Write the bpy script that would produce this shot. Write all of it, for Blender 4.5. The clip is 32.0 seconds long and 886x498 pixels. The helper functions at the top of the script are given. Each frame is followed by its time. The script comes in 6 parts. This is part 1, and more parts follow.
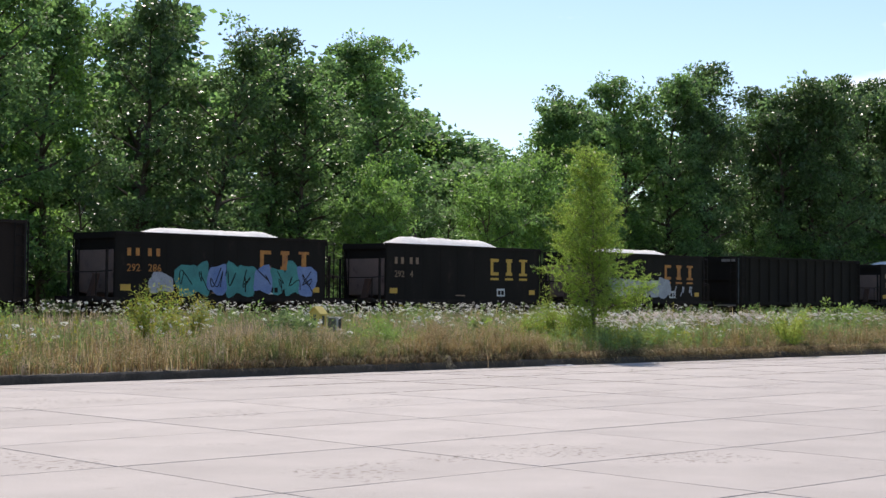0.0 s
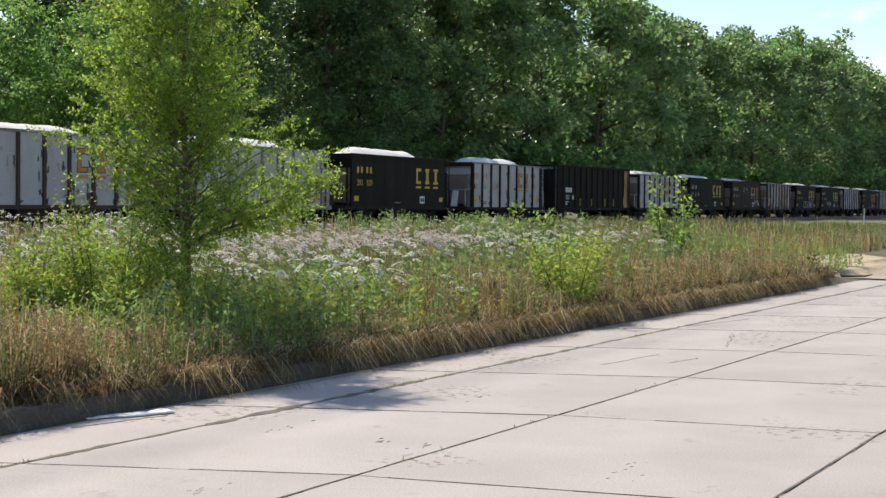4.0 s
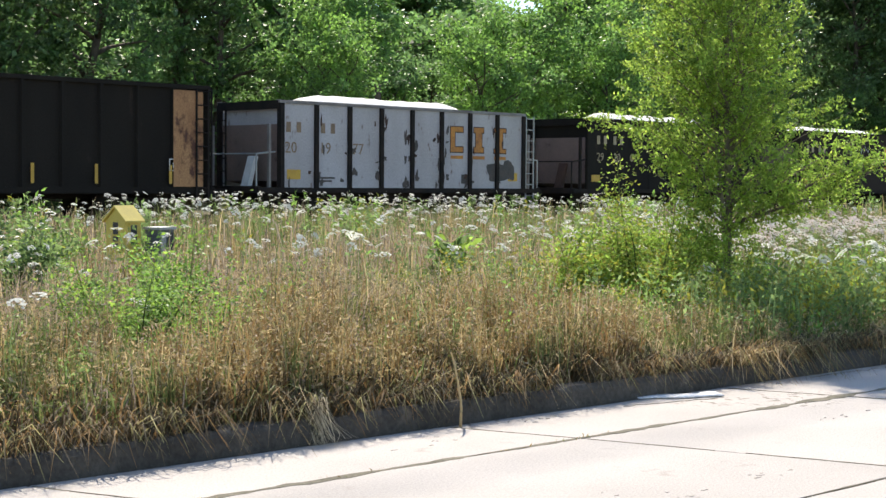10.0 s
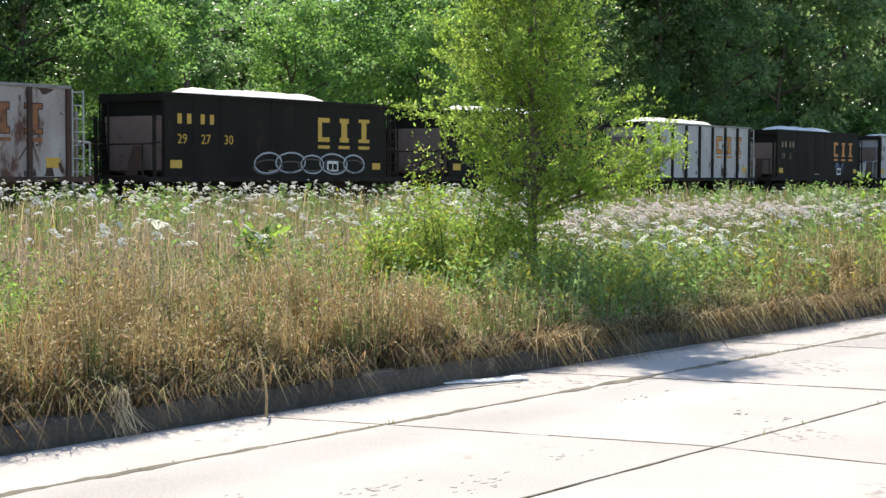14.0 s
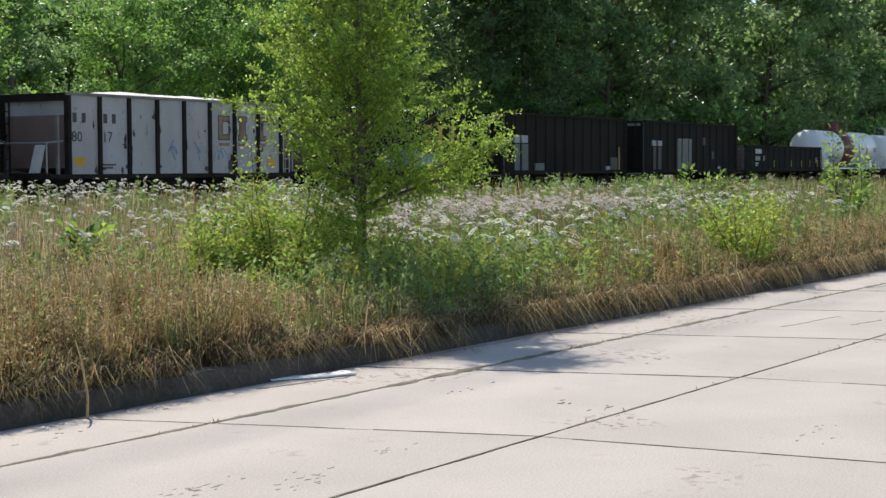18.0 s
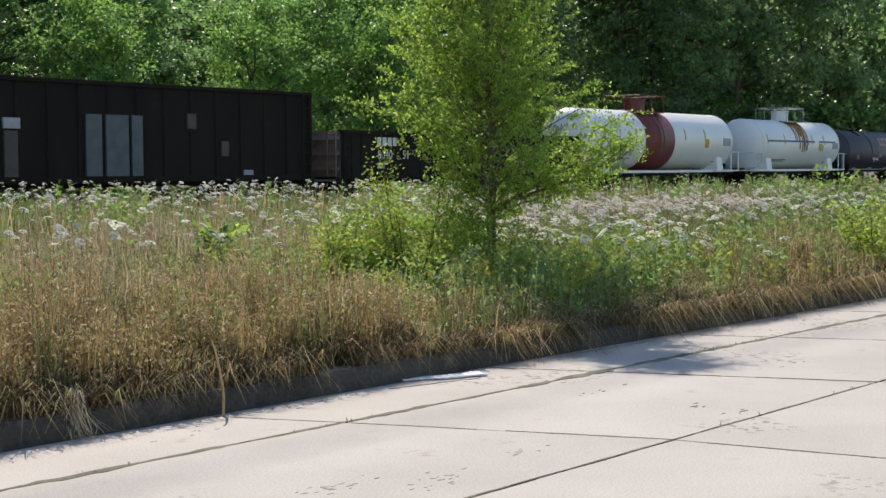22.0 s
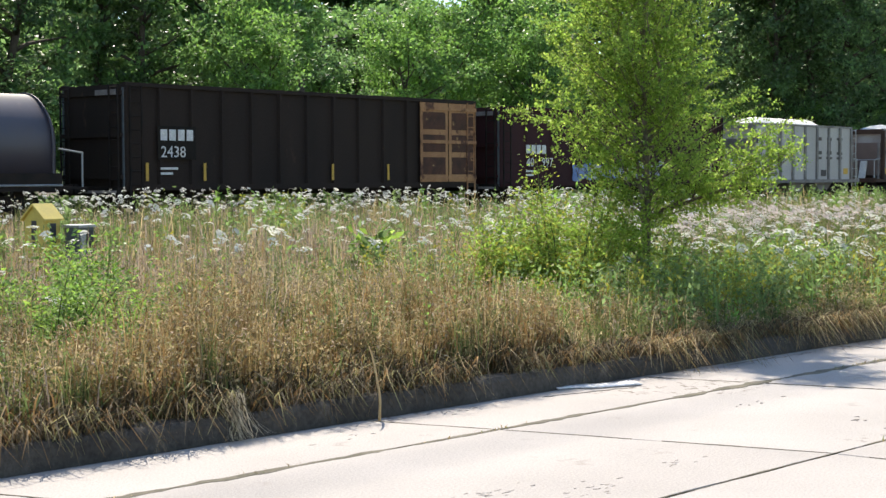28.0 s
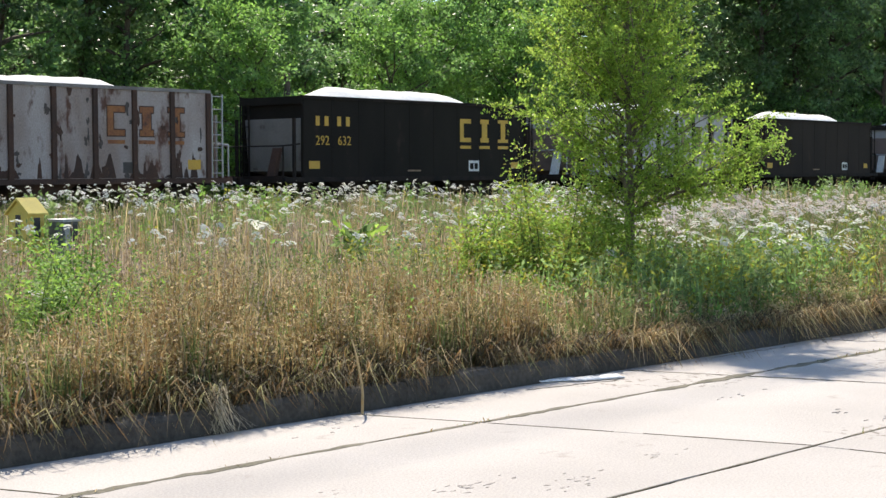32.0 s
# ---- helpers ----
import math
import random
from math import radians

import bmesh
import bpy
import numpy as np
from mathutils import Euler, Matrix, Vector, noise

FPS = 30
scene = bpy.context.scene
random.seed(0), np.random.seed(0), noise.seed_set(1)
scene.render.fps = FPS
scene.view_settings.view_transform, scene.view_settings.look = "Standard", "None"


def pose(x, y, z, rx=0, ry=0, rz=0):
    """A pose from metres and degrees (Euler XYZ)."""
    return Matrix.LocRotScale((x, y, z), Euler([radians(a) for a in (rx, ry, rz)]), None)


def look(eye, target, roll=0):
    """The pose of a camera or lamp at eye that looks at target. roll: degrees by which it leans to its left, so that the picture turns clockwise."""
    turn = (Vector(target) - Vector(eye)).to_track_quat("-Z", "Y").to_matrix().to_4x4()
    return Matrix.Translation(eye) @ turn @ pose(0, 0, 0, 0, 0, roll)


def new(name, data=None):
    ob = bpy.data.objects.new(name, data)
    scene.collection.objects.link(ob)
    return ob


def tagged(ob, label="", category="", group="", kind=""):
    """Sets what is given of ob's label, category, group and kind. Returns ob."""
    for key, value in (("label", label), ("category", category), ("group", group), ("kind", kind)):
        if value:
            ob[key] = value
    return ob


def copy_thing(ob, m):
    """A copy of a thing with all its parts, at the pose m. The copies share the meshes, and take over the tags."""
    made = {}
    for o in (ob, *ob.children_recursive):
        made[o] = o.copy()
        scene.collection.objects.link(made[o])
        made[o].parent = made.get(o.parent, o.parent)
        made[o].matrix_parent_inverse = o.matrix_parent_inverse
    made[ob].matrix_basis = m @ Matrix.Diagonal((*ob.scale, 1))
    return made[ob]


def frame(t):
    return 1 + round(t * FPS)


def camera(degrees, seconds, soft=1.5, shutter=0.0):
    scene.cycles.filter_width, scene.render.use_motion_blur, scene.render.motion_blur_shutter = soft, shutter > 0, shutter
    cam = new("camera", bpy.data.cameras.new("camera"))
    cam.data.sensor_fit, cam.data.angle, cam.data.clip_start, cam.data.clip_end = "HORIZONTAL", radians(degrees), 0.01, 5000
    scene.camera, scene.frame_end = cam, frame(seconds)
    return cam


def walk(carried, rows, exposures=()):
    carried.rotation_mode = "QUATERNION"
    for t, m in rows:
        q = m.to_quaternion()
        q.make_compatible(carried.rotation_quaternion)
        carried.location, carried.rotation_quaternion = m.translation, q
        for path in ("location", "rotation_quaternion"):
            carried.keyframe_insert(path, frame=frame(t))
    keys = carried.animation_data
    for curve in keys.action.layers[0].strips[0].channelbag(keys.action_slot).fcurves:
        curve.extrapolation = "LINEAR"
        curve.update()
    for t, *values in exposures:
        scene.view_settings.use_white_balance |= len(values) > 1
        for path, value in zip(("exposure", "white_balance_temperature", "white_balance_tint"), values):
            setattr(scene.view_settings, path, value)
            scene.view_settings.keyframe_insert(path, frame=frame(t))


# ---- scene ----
# the camera, held by hand, and its way
cam = camera(32.42, 32.0, soft=1.5)
PATH = [
    (0, pose(-19.000, -15.500, 1.620, 91.800, -0.500, -48.450)),
    (0.5, pose(-9.313, -7.037, 1.569, 91.787, -0.208, -54.107)),
    (1, pose(-4.549, -2.500, 1.558, 90.876, -0.140, -63.861)),
    (1.5, pose(-2.072, -0.944, 1.630, 89.674, -0.474, -69.803)),
    (2, pose(-0.746, -0.364, 1.659, 89.087, -0.502, -71.690)),
    (2.5, pose(-0.276, -0.191, 1.667, 89.080, -0.569, -71.499)),
    (4.5, pose(0.083, -0.117, 1.682, 87.816, -0.687, -65.878)),
    (5, pose(0.052, -0.066, 1.681, 87.279, -0.934, -64.022)),
    (5.5, pose(0.034, -0.006, 1.669, 86.721, -0.942, -62.540)),
    (6, pose(0.013, 0.027, 1.657, 86.343, -0.932, -61.317)),
    (6.5, pose(0.006, 0.036, 1.655, 86.491, -0.819, -60.004)),
    (7, pose(0.009, 0.034, 1.668, 86.948, -0.760, -58.374)),
    (7.5, pose(-0.020, -0.009, 1.682, 87.426, -0.779, -56.412)),
    (8, pose(-0.035, -0.041, 1.692, 87.613, -0.711, -54.235)),
    (8.5, pose(-0.023, -0.006, 1.682, 87.650, -0.651, -52.210)),
    (9, pose(-0.035, 0.032, 1.669, 87.686, -0.829, -50.314)),
    (9.5, pose(-0.045, 0.090, 1.673, 87.548, -0.672, -48.778)),
    (10, pose(-0.046, 0.091, 1.668, 87.521, -0.470, -48.482)),
    (10.5, pose(-0.032, 0.055, 1.664, 87.551, -0.294, -48.261)),
    (11, pose(-0.011, 0.013, 1.665, 87.592, -0.137, -47.964)),
    (11.5, pose(0.011, -0.025, 1.663, 87.665, 0.057, -47.718)),
    (12, pose(0.025, -0.039, 1.673, 87.681, 0.068, -47.998)),
    (12.5, pose(0.043, -0.021, 1.676, 87.706, 0.026, -48.960)),
    (13, pose(0.039, 0.024, 1.660, 87.730, -0.004, -50.657)),
    (13.5, pose(0.039, 0.049, 1.656, 87.534, -0.163, -52.859)),
    (14, pose(0.008, 0.048, 1.656, 87.144, -0.293, -55.467)),
    (14.5, pose(-0.022, 0.036, 1.644, 86.791, -0.226, -58.047)),
    (15, pose(-0.043, 0.017, 1.649, 86.631, -0.320, -60.511)),
    (15.5, pose(-0.010, -0.006, 1.657, 86.604, -0.319, -61.695)),
    (17.5, pose(0.047, -0.048, 1.659, 86.924, 0.231, -61.729)),
    (18, pose(0.057, -0.030, 1.658, 86.944, 0.233, -61.607)),
    (18.5, pose(0.041, -0.023, 1.655, 86.972, 0.248, -61.497)),
    (19, pose(0.039, -0.016, 1.659, 86.952, 0.245, -61.348)),
    (19.5, pose(0.037, -0.020, 1.657, 86.964, 0.224, -61.135)),
    (20, pose(0.038, -0.020, 1.666, 86.927, 0.159, -60.843)),
    (20.5, pose(0.040, -0.017, 1.659, 86.966, 0.186, -60.450)),
    (21, pose(0.052, -0.007, 1.663, 86.957, 0.207, -59.629)),
    (21.5, pose(0.054, -0.005, 1.665, 86.970, 0.305, -58.455)),
    (22, pose(0.045, 0.012, 1.659, 86.997, 0.360, -56.877)),
    (22.5, pose(0.043, 0.030, 1.666, 87.075, 0.213, -55.210)),
    (23, pose(0.049, 0.053, 1.660, 87.310, 0.235, -53.133)),
    (23.5, pose(0.044, 0.068, 1.663, 87.492, 0.397, -51.117)),
    (24, pose(0.038, 0.056, 1.652, 87.590, 0.407, -49.388)),
    (24.5, pose(0.022, 0.046, 1.643, 87.576, 0.349, -48.189)),
    (26.5, pose(-0.014, 0.038, 1.658, 87.331, 0.481, -48.216)),
    (27, pose(-0.016, 0.045, 1.661, 87.317, 0.382, -49.229)),
    (27.5, pose(-0.022, 0.056, 1.662, 87.311, 0.268, -50.354)),
    (28, pose(0.003, 0.028, 1.663, 87.302, 0.193, -51.208)),
    (28.5, pose(-0.005, 0.057, 1.668, 87.279, 0.098, -52.051)),
    (29, pose(-0.007, 0.040, 1.672, 87.297, 0.059, -52.277)),
    (29.5, pose(-0.005, 0.012, 1.670, 87.376, 0.082, -52.366)),
    (30, pose(-0.001, 0.002, 1.676, 87.400, 0.110, -52.439)),
    (30.5, pose(0.002, -0.021, 1.671, 87.472, 0.110, -52.350)),
    (31, pose(0.009, -0.025, 1.668, 87.419, 0.135, -52.222)),
    (31.5, pose(0.016, -0.005, 1.658, 87.274, 0.270, -52.026)),
    (32, pose(0.004, -0.009, 1.657, 87.094, 0.209, -51.709)),
]
walk(cam, PATH, exposures=[(0, 0.03, 6700, 16), (2.5, 0.05, 7000, 14), (4.5, 0.18, 7000, 12), (5.5, 0.14, 6950, 10), (6.5, 0.1, 6900, 10), (7.6, 0.42, 6900, 10), (8.5, 0.62, 6900, 10), (9.5, 0.68, 6900, 10), (11.6, 0.70, 6900, 10), (12.4, 0.82, 6900, 10), (13.6, 0.84, 6900, 10), (14.1, 0.70, 6900, 10), (14.9, 0.22, 6900, 10), (21.5, 0.18, 6900, 10), (23.1, 0.48, 6900, 10), (23.7, 0.67, 6900, 10), (24.6, 0.67, 6900, 10), (27, 0.54, 6900, 10), (28, 0.63, 6900, 10), (32, 0.61, 6900, 10)])

# world, sun, exposure
SUN_AZ, SUN_EL = radians(40), radians(47)          # azimuth from +y towards +x
sun_way = Vector((math.sin(SUN_AZ) * math.cos(SUN_EL), math.cos(SUN_AZ) * math.cos(SUN_EL), math.sin(SUN_EL)))
world = bpy.data.worlds.new("sky")
scene.world = world
world.use_nodes = True
wn, wl = world.node_tree.nodes, world.node_tree.links
wn.clear()
sky = wn.new("ShaderNodeTexSky")
sky.sky_type, sky.sun_disc = "NISHITA", False
sky.sun_elevation, sky.sun_rotation = SUN_EL, SUN_AZ
sky.air_density, sky.dust_density, sky.ozone_density = 1.0, 0.15, 3.0
wcoord, wmap, wnoise, wramp = wn.new("ShaderNodeTexCoord"), wn.new("ShaderNodeMapping"), wn.new("ShaderNodeTexNoise"), wn.new("ShaderNodeValToRGB")
wmap.inputs["Scale"].default_value = (5.0, 5.0, 12.0)
wmap.inputs["Location"].default_value = (0.7, 2.2, 0.4)
wnoise.inputs["Scale"].default_value, wnoise.inputs["Detail"].default_value, wnoise.inputs["Roughness"].default_value = 1.3, 5, 0.5
wramp.color_ramp.elements[0].position, wramp.color_ramp.elements[1].position = 0.61, 0.73
wmix, wbg, wout = wn.new("ShaderNodeMixRGB"), wn.new("ShaderNodeBackground"), wn.new("ShaderNodeOutputWorld")
wmix.inputs["Color2"].default_value = (8.5, 8.8, 9.4, 1)
wl.new(wcoord.outputs["Generated"], wmap.inputs["Vector"])
wl.new(wmap.outputs["Vector"], wnoise.inputs["Vector"])
wl.new(wnoise.outputs["Fac"], wramp.inputs["Fac"])
wl.new(wramp.outputs["Color"], wmix.inputs["Fac"])
wl.new(sky.outputs["Color"], wmix.inputs["Color1"])
wl.new(wmix.outputs["Color"], wbg.inputs["Color"])
wl.new(wbg.outputs["Background"], wout.inputs["Surface"])
wbg.inputs["Strength"].default_value = 0.145
sun = new("sun", bpy.data.lights.new("sun", "SUN"))
sun.data.energy, sun.data.angle, sun.data.color = 4.9, radians(0.55), (1.0, 0.94, 0.85)
sun.matrix_world = look((0, 0, 30), Vector((0, 0, 30)) - sun_way)

# ---- materials ----
MATS = {}


def material(name, colour, second=None, scale=3.0, rough=0.8, metal=0.0, bump=0.0, detail_scale=40.0, vary=0.0, stain=None, stain_scale=0.6, stain_at=0.55,
             stretch=(1, 1, 1), trans=0.0, fine=0.25, spec=0.4, island=False):
    """Two scales of variation: a broad mix of two colours and a fine grain, stains of their own, and bump."""
    if name in MATS:
        return MATS[name]
    m = bpy.data.materials.new(name)
    m.use_nodes = True
    n, l = m.node_tree.nodes, m.node_tree.links
    b = n["Principled BSDF"]
    b.inputs["Roughness"].default_value, b.inputs["Metallic"].default_value = rough, metal
    b.inputs["Specular IOR Level"].default_value = spec
    second = second or tuple(c * 0.75 for c in colour)
    co, mp = n.new("ShaderNodeTexCoord"), n.new("ShaderNodeMapping")
    mp.inputs["Scale"].default_value = stretch
    l.new(co.outputs["Object"], mp.inputs["Vector"])
    broad, fin = n.new("ShaderNodeTexNoise"), n.new("ShaderNodeTexNoise")
    broad.inputs["Scale"].default_value, broad.inputs["Detail"].default_value = scale, 4
    fin.inputs["Scale"].default_value, fin.inputs["Detail"].default_value = detail_scale, 3
    for q in (broad, fin):
        l.new(mp.outputs["Vector"], q.inputs["Vector"])
    ramp = n.new("ShaderNodeValToRGB")
    ramp.color_ramp.elements[0].position, ramp.color_ramp.elements[1].position = 0.35, 0.65
    ramp.color_ramp.elements[0].color, ramp.color_ramp.elements[1].color = (*colour, 1), (*second, 1)
    l.new(broad.outputs["Fac"], ramp.inputs["Fac"])
    out = ramp.outputs["Color"]
    if stain:
        sn, sr, sm = n.new("ShaderNodeTexNoise"), n.new("ShaderNodeValToRGB"), n.new("ShaderNodeMixRGB")
        sn.inputs["Scale"].default_value, sn.inputs["Detail"].default_value, sn.inputs["Roughness"].default_value = stain_scale, 7, 0.65
        l.new(mp.outputs["Vector"], sn.inputs["Vector"])
        sr.color_ramp.elements[0].position, sr.color_ramp.elements[1].position = stain_at, stain_at + 0.09
        l.new(sn.outputs["Fac"], sr.inputs["Fac"])
        l.new(sr.outputs["Color"], sm.inputs["Fac"])
        l.new(out, sm.inputs["Color1"])
        sm.inputs["Color2"].default_value = (*stain, 1)
        out = sm.outputs["Color"]
    fr, fm = n.new("ShaderNodeMapRange"), n.new("ShaderNodeMixRGB")
    fr.inputs["From Min"].default_value, fr.inputs["From Max"].default_value = 0.3, 0.7
    fr.inputs["To Min"].default_value, fr.inputs["To Max"].default_value = 1 - fine, 1 + fine
    l.new(fin.outputs["Fac"], fr.inputs["Value"])
    fm.blend_type, fm.inputs["Fac"].default_value = "MULTIPLY", 1.0
    l.new(out, fm.inputs["Color1"])
    l.new(fr.outputs["Result"], fm.inputs["Color2"])
    out = fm.outputs["Color"]
    if vary or island:
        src = n.new("ShaderNodeNewGeometry") if island else n.new("ShaderNodeObjectInfo")
        vr, vm = n.new("ShaderNodeMapRange"), n.new("ShaderNodeMixRGB")
        vr.inputs["To Min"].default_value, vr.inputs["To Max"].default_value = 1 - vary, 1 + vary
        l.new(src.outputs["Random Per Island" if island else "Random"], vr.inputs["Value"])
        vm.blend_type, vm.inputs["Fac"].default_value = "MULTIPLY", 1.0
        l.new(out, vm.inputs["Color1"])
        l.new(vr.outputs["Result"], vm.inputs["Color2"])
        out = vm.outputs["Color"]
    l.new(out, b.inputs["Base Color"])
    if bump:
        bp = n.new("ShaderNodeBump")
        bp.inputs["Strength"].default_value, bp.inputs["Distance"].default_value = bump, 0.02
        l.new(fin.outputs["Fac"], bp.inputs["Height"])
        l.new(bp.outputs["Normal"], b.inputs["Normal"])
    if trans:
        tr, mx = n.new("ShaderNodeBsdfTranslucent"), n.new("ShaderNodeMixShader")
        l.new(out, tr.inputs["Color"])
        mx.inputs["Fac"].default_value = trans
        l.new(b.outputs["BSDF"], mx.inputs[1])
        l.new(tr.outputs["BSDF"], mx.inputs[2])
        l.new(mx.outputs["Shader"], n["Material Output"].inputs["Surface"])
    MATS[name] = m
    return m


concrete = material("concrete", (0.455, 0.415, 0.38), (0.39, 0.355, 0.325), 0.7, 0.85, bump=0.3, detail_scale=70, vary=0.05, stain=(0.335, 0.295, 0.262), stain_scale=2.2, stain_at=0.625, fine=0.15)
# near-black so that the kerb face's shade is in the colour; also on boulders
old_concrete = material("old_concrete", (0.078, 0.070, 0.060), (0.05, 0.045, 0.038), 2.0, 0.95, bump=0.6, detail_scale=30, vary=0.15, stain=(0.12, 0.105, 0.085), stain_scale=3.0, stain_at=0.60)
joint_soil = material("joint_soil", (0.19, 0.17, 0.125), (0.11, 0.10, 0.07), 5.0, 1.0, bump=0.5)
soil = material("soil", (0.15, 0.12, 0.08), (0.11, 0.095, 0.06), 0.8, 1.0, bump=0.6, detail_scale=18, stain=(0.085, 0.10, 0.045), stain_scale=0.25, stain_at=0.58)
gravel = material("gravel", (0.42, 0.36, 0.28), (0.33, 0.28, 0.21), 0.5, 1.0, bump=0.8, detail_scale=25, stain=(0.22, 0.22, 0.12), stain_scale=0.3, stain_at=0.58)
ballast = material("ballast", (0.20, 0.18, 0.16), (0.12, 0.11, 0.10), 3.0, 1.0, bump=1.0, detail_scale=20, fine=0.5)
rail_steel = material("rail_steel", (0.20, 0.13, 0.09), (0.12, 0.08, 0.06), 4.0, 0.6, metal=0.5)
tie_wood = material("tie_wood", (0.09, 0.07, 0.055), None, 4.0, 0.95, stretch=(1, 6, 1), vary=0.2)
black_paint = material("black_paint", (0.0155, 0.0135, 0.0115), (0.023, 0.0195, 0.016), 0.6, 0.8, spec=0.12, stain=(0.045, 0.032, 0.025), stain_scale=1.2, stain_at=0.64, fine=0.2, stretch=(1, 1, 0.4))
brown_paint = material("brown_paint", (0.026, 0.020, 0.017), (0.036, 0.026, 0.021), 0.6, 0.8, spec=0.15, stain=(0.07, 0.042, 0.03), stain_scale=1.0, stain_at=0.64, fine=0.2, stretch=(1, 1, 0.4))
maroon_paint = material("maroon_paint", (0.055, 0.022, 0.023), (0.042, 0.019, 0.020), 0.5, 0.8, spec=0.15, stain=(0.075, 0.038, 0.032), stain_scale=1.0, stain_at=0.63, fine=0.15, stretch=(1, 1, 0.3))
grey_paint = material("grey_paint", (0.50, 0.475, 0.46), (0.43, 0.405, 0.39), 0.8, 0.7, stain=(0.30, 0.22, 0.17), stain_scale=1.1, stain_at=0.66, fine=0.12, stretch=(1, 1, 0.35))
worn_paint = material("worn_paint", (0.49, 0.47, 0.48), (0.40, 0.375, 0.375), 0.9, 0.75, stain=(0.17, 0.12, 0.10), stain_scale=5.0, stain_at=0.61, fine=0.2, stretch=(1, 1, 0.45))
rusty_paint = material("rusty_paint", (0.44, 0.40, 0.385), (0.29, 0.225, 0.195), 0.7, 0.8, stain=(0.115, 0.055, 0.038), stain_scale=1.7, stain_at=0.54, fine=0.22, stretch=(1, 1, 0.4))
primer_patch = material("primer_patch", (0.25, 0.175, 0.15), (0.20, 0.145, 0.125), 1.0, 0.8, stain=(0.12, 0.085, 0.075), stain_scale=2.0, stain_at=0.6)
grey_patch = material("grey_patch", (0.25, 0.235, 0.215), (0.20, 0.185, 0.17), 1.0, 0.8, stain=(0.12, 0.10, 0.09), stain_scale=2.0, stain_at=0.6)
rust = material("rust", (0.085, 0.046, 0.032), (0.055, 0.035, 0.028), 1.5, 0.9, stain=(0.16, 0.075, 0.04), stain_scale=2.0, stain_at=0.62)
tan_rust = material("tan_rust", (0.42, 0.225, 0.105), (0.31, 0.155, 0.075), 1.5, 0.85, stain=(0.10, 0.045, 0.03), stain_scale=1.6, stain_at=0.54, stretch=(1, 1, 0.7))
dark_steel = material("dark_steel", (0.017, 0.0155, 0.0145), (0.032, 0.024, 0.02), 2.0, 0.85, spec=0.15)
tank_white = material("tank_white", (0.84, 0.84, 0.83), (0.79, 0.79, 0.78), 0.4, 0.35, stain=(0.62, 0.60, 0.56), stain_scale=0.8, stain_at=0.64, fine=0.04, stretch=(1, 1, 0.3))
tank_red = material("tank_red", (0.20, 0.045, 0.045), (0.16, 0.04, 0.04), 0.8, 0.5, fine=0.1)
coil_blue = material("coil_blue", (0.046, 0.043, 0.060), (0.060, 0.049, 0.060), 0.7, 0.48, stain=(0.09, 0.065, 0.07), stain_scale=1.0, stain_at=0.62, fine=0.15, spec=0.6)
load_white = material("load_white", (0.80, 0.79, 0.76), (0.72, 0.70, 0.66), 1.5, 0.95, bump=0.8, detail_scale=9, fine=0.08)
yellow_paint = material("yellow_paint", (0.62, 0.38, 0.06), (0.55, 0.33, 0.06), 3.0, 0.6, fine=0.1)
orange_paint = material("orange_paint", (0.55, 0.24, 0.05), (0.42, 0.17, 0.05), 3.0, 0.65, stain=(0.20, 0.09, 0.05), stain_scale=3.0, stain_at=0.6)
white_mark = material("white_mark", (0.72, 0.72, 0.70), (0.60, 0.60, 0.58), 3.0, 0.6)
dark_mark = material("dark_mark", (0.07, 0.065, 0.06), (0.10, 0.08, 0.07), 3.0, 0.7)
faded_mark = material("faded_mark", (0.30, 0.21, 0.13), (0.22, 0.15, 0.10), 3.0, 0.7)
pale_yellow = material("pale_yellow", (0.44, 0.35, 0.22), (0.34, 0.27, 0.17), 3.0, 0.7)
dull_orange = material("dull_orange", (0.32, 0.135, 0.05), (0.22, 0.09, 0.045), 3.0, 0.75, stain=(0.10, 0.05, 0.035), stain_scale=3.0, stain_at=0.58)
blue_mark = material("blue_mark", (0.05, 0.08, 0.25), None, 3.0, 0.5)
spray_teal = material("spray_teal", (0.06, 0.30, 0.27), (0.05, 0.22, 0.21), 1.5, 0.6)
spray_blue = material("spray_blue", (0.12, 0.20, 0.42), (0.20, 0.28, 0.48), 1.5, 0.6)
spray_pale = material("spray_pale", (0.42, 0.43, 0.46), (0.32, 0.33, 0.37), 2.0, 0.65, fine=0.3)
box_yellow = material("box_yellow", (0.70, 0.55, 0.12), (0.62, 0.48, 0.12), 3.0, 0.55, fine=0.08)
box_dark = material("box_dark", (0.035, 0.04, 0.045), None, 3.0, 0.4)
box_grey = material("box_grey", (0.10, 0.12, 0.13), None, 3.0, 0.5)
galvanised = material("galvanised", (0.40, 0.42, 0.43), (0.33, 0.35, 0.36), 3.0, 0.5, metal=0.6)
paper_white = material("paper_white", (0.78, 0.78, 0.78), (0.70, 0.70, 0.71), 3.0, 0.7)
bark = material("bark", (0.11, 0.085, 0.06), (0.07, 0.055, 0.04), 4.0, 0.95, bump=0.8, detail_scale=25, stretch=(1, 1, 0.25))
young_bark = material("young_bark", (0.19, 0.155, 0.11), (0.13, 0.105, 0.075), 5.0, 0.9, bump=0.5, detail_scale=30, stretch=(1, 1, 0.3))
pole_wood = material("pole_wood", (0.10, 0.08, 0.065), None, 3.0, 0.95, stretch=(4, 4, 0.4))
leaf_wood = material("leaf_wood", (0.22, 0.38, 0.11), (0.155, 0.295, 0.083), 0.35, 0.42, trans=0.6, vary=0.42, island=True, fine=0.3, detail_scale=1.2, spec=0.5)
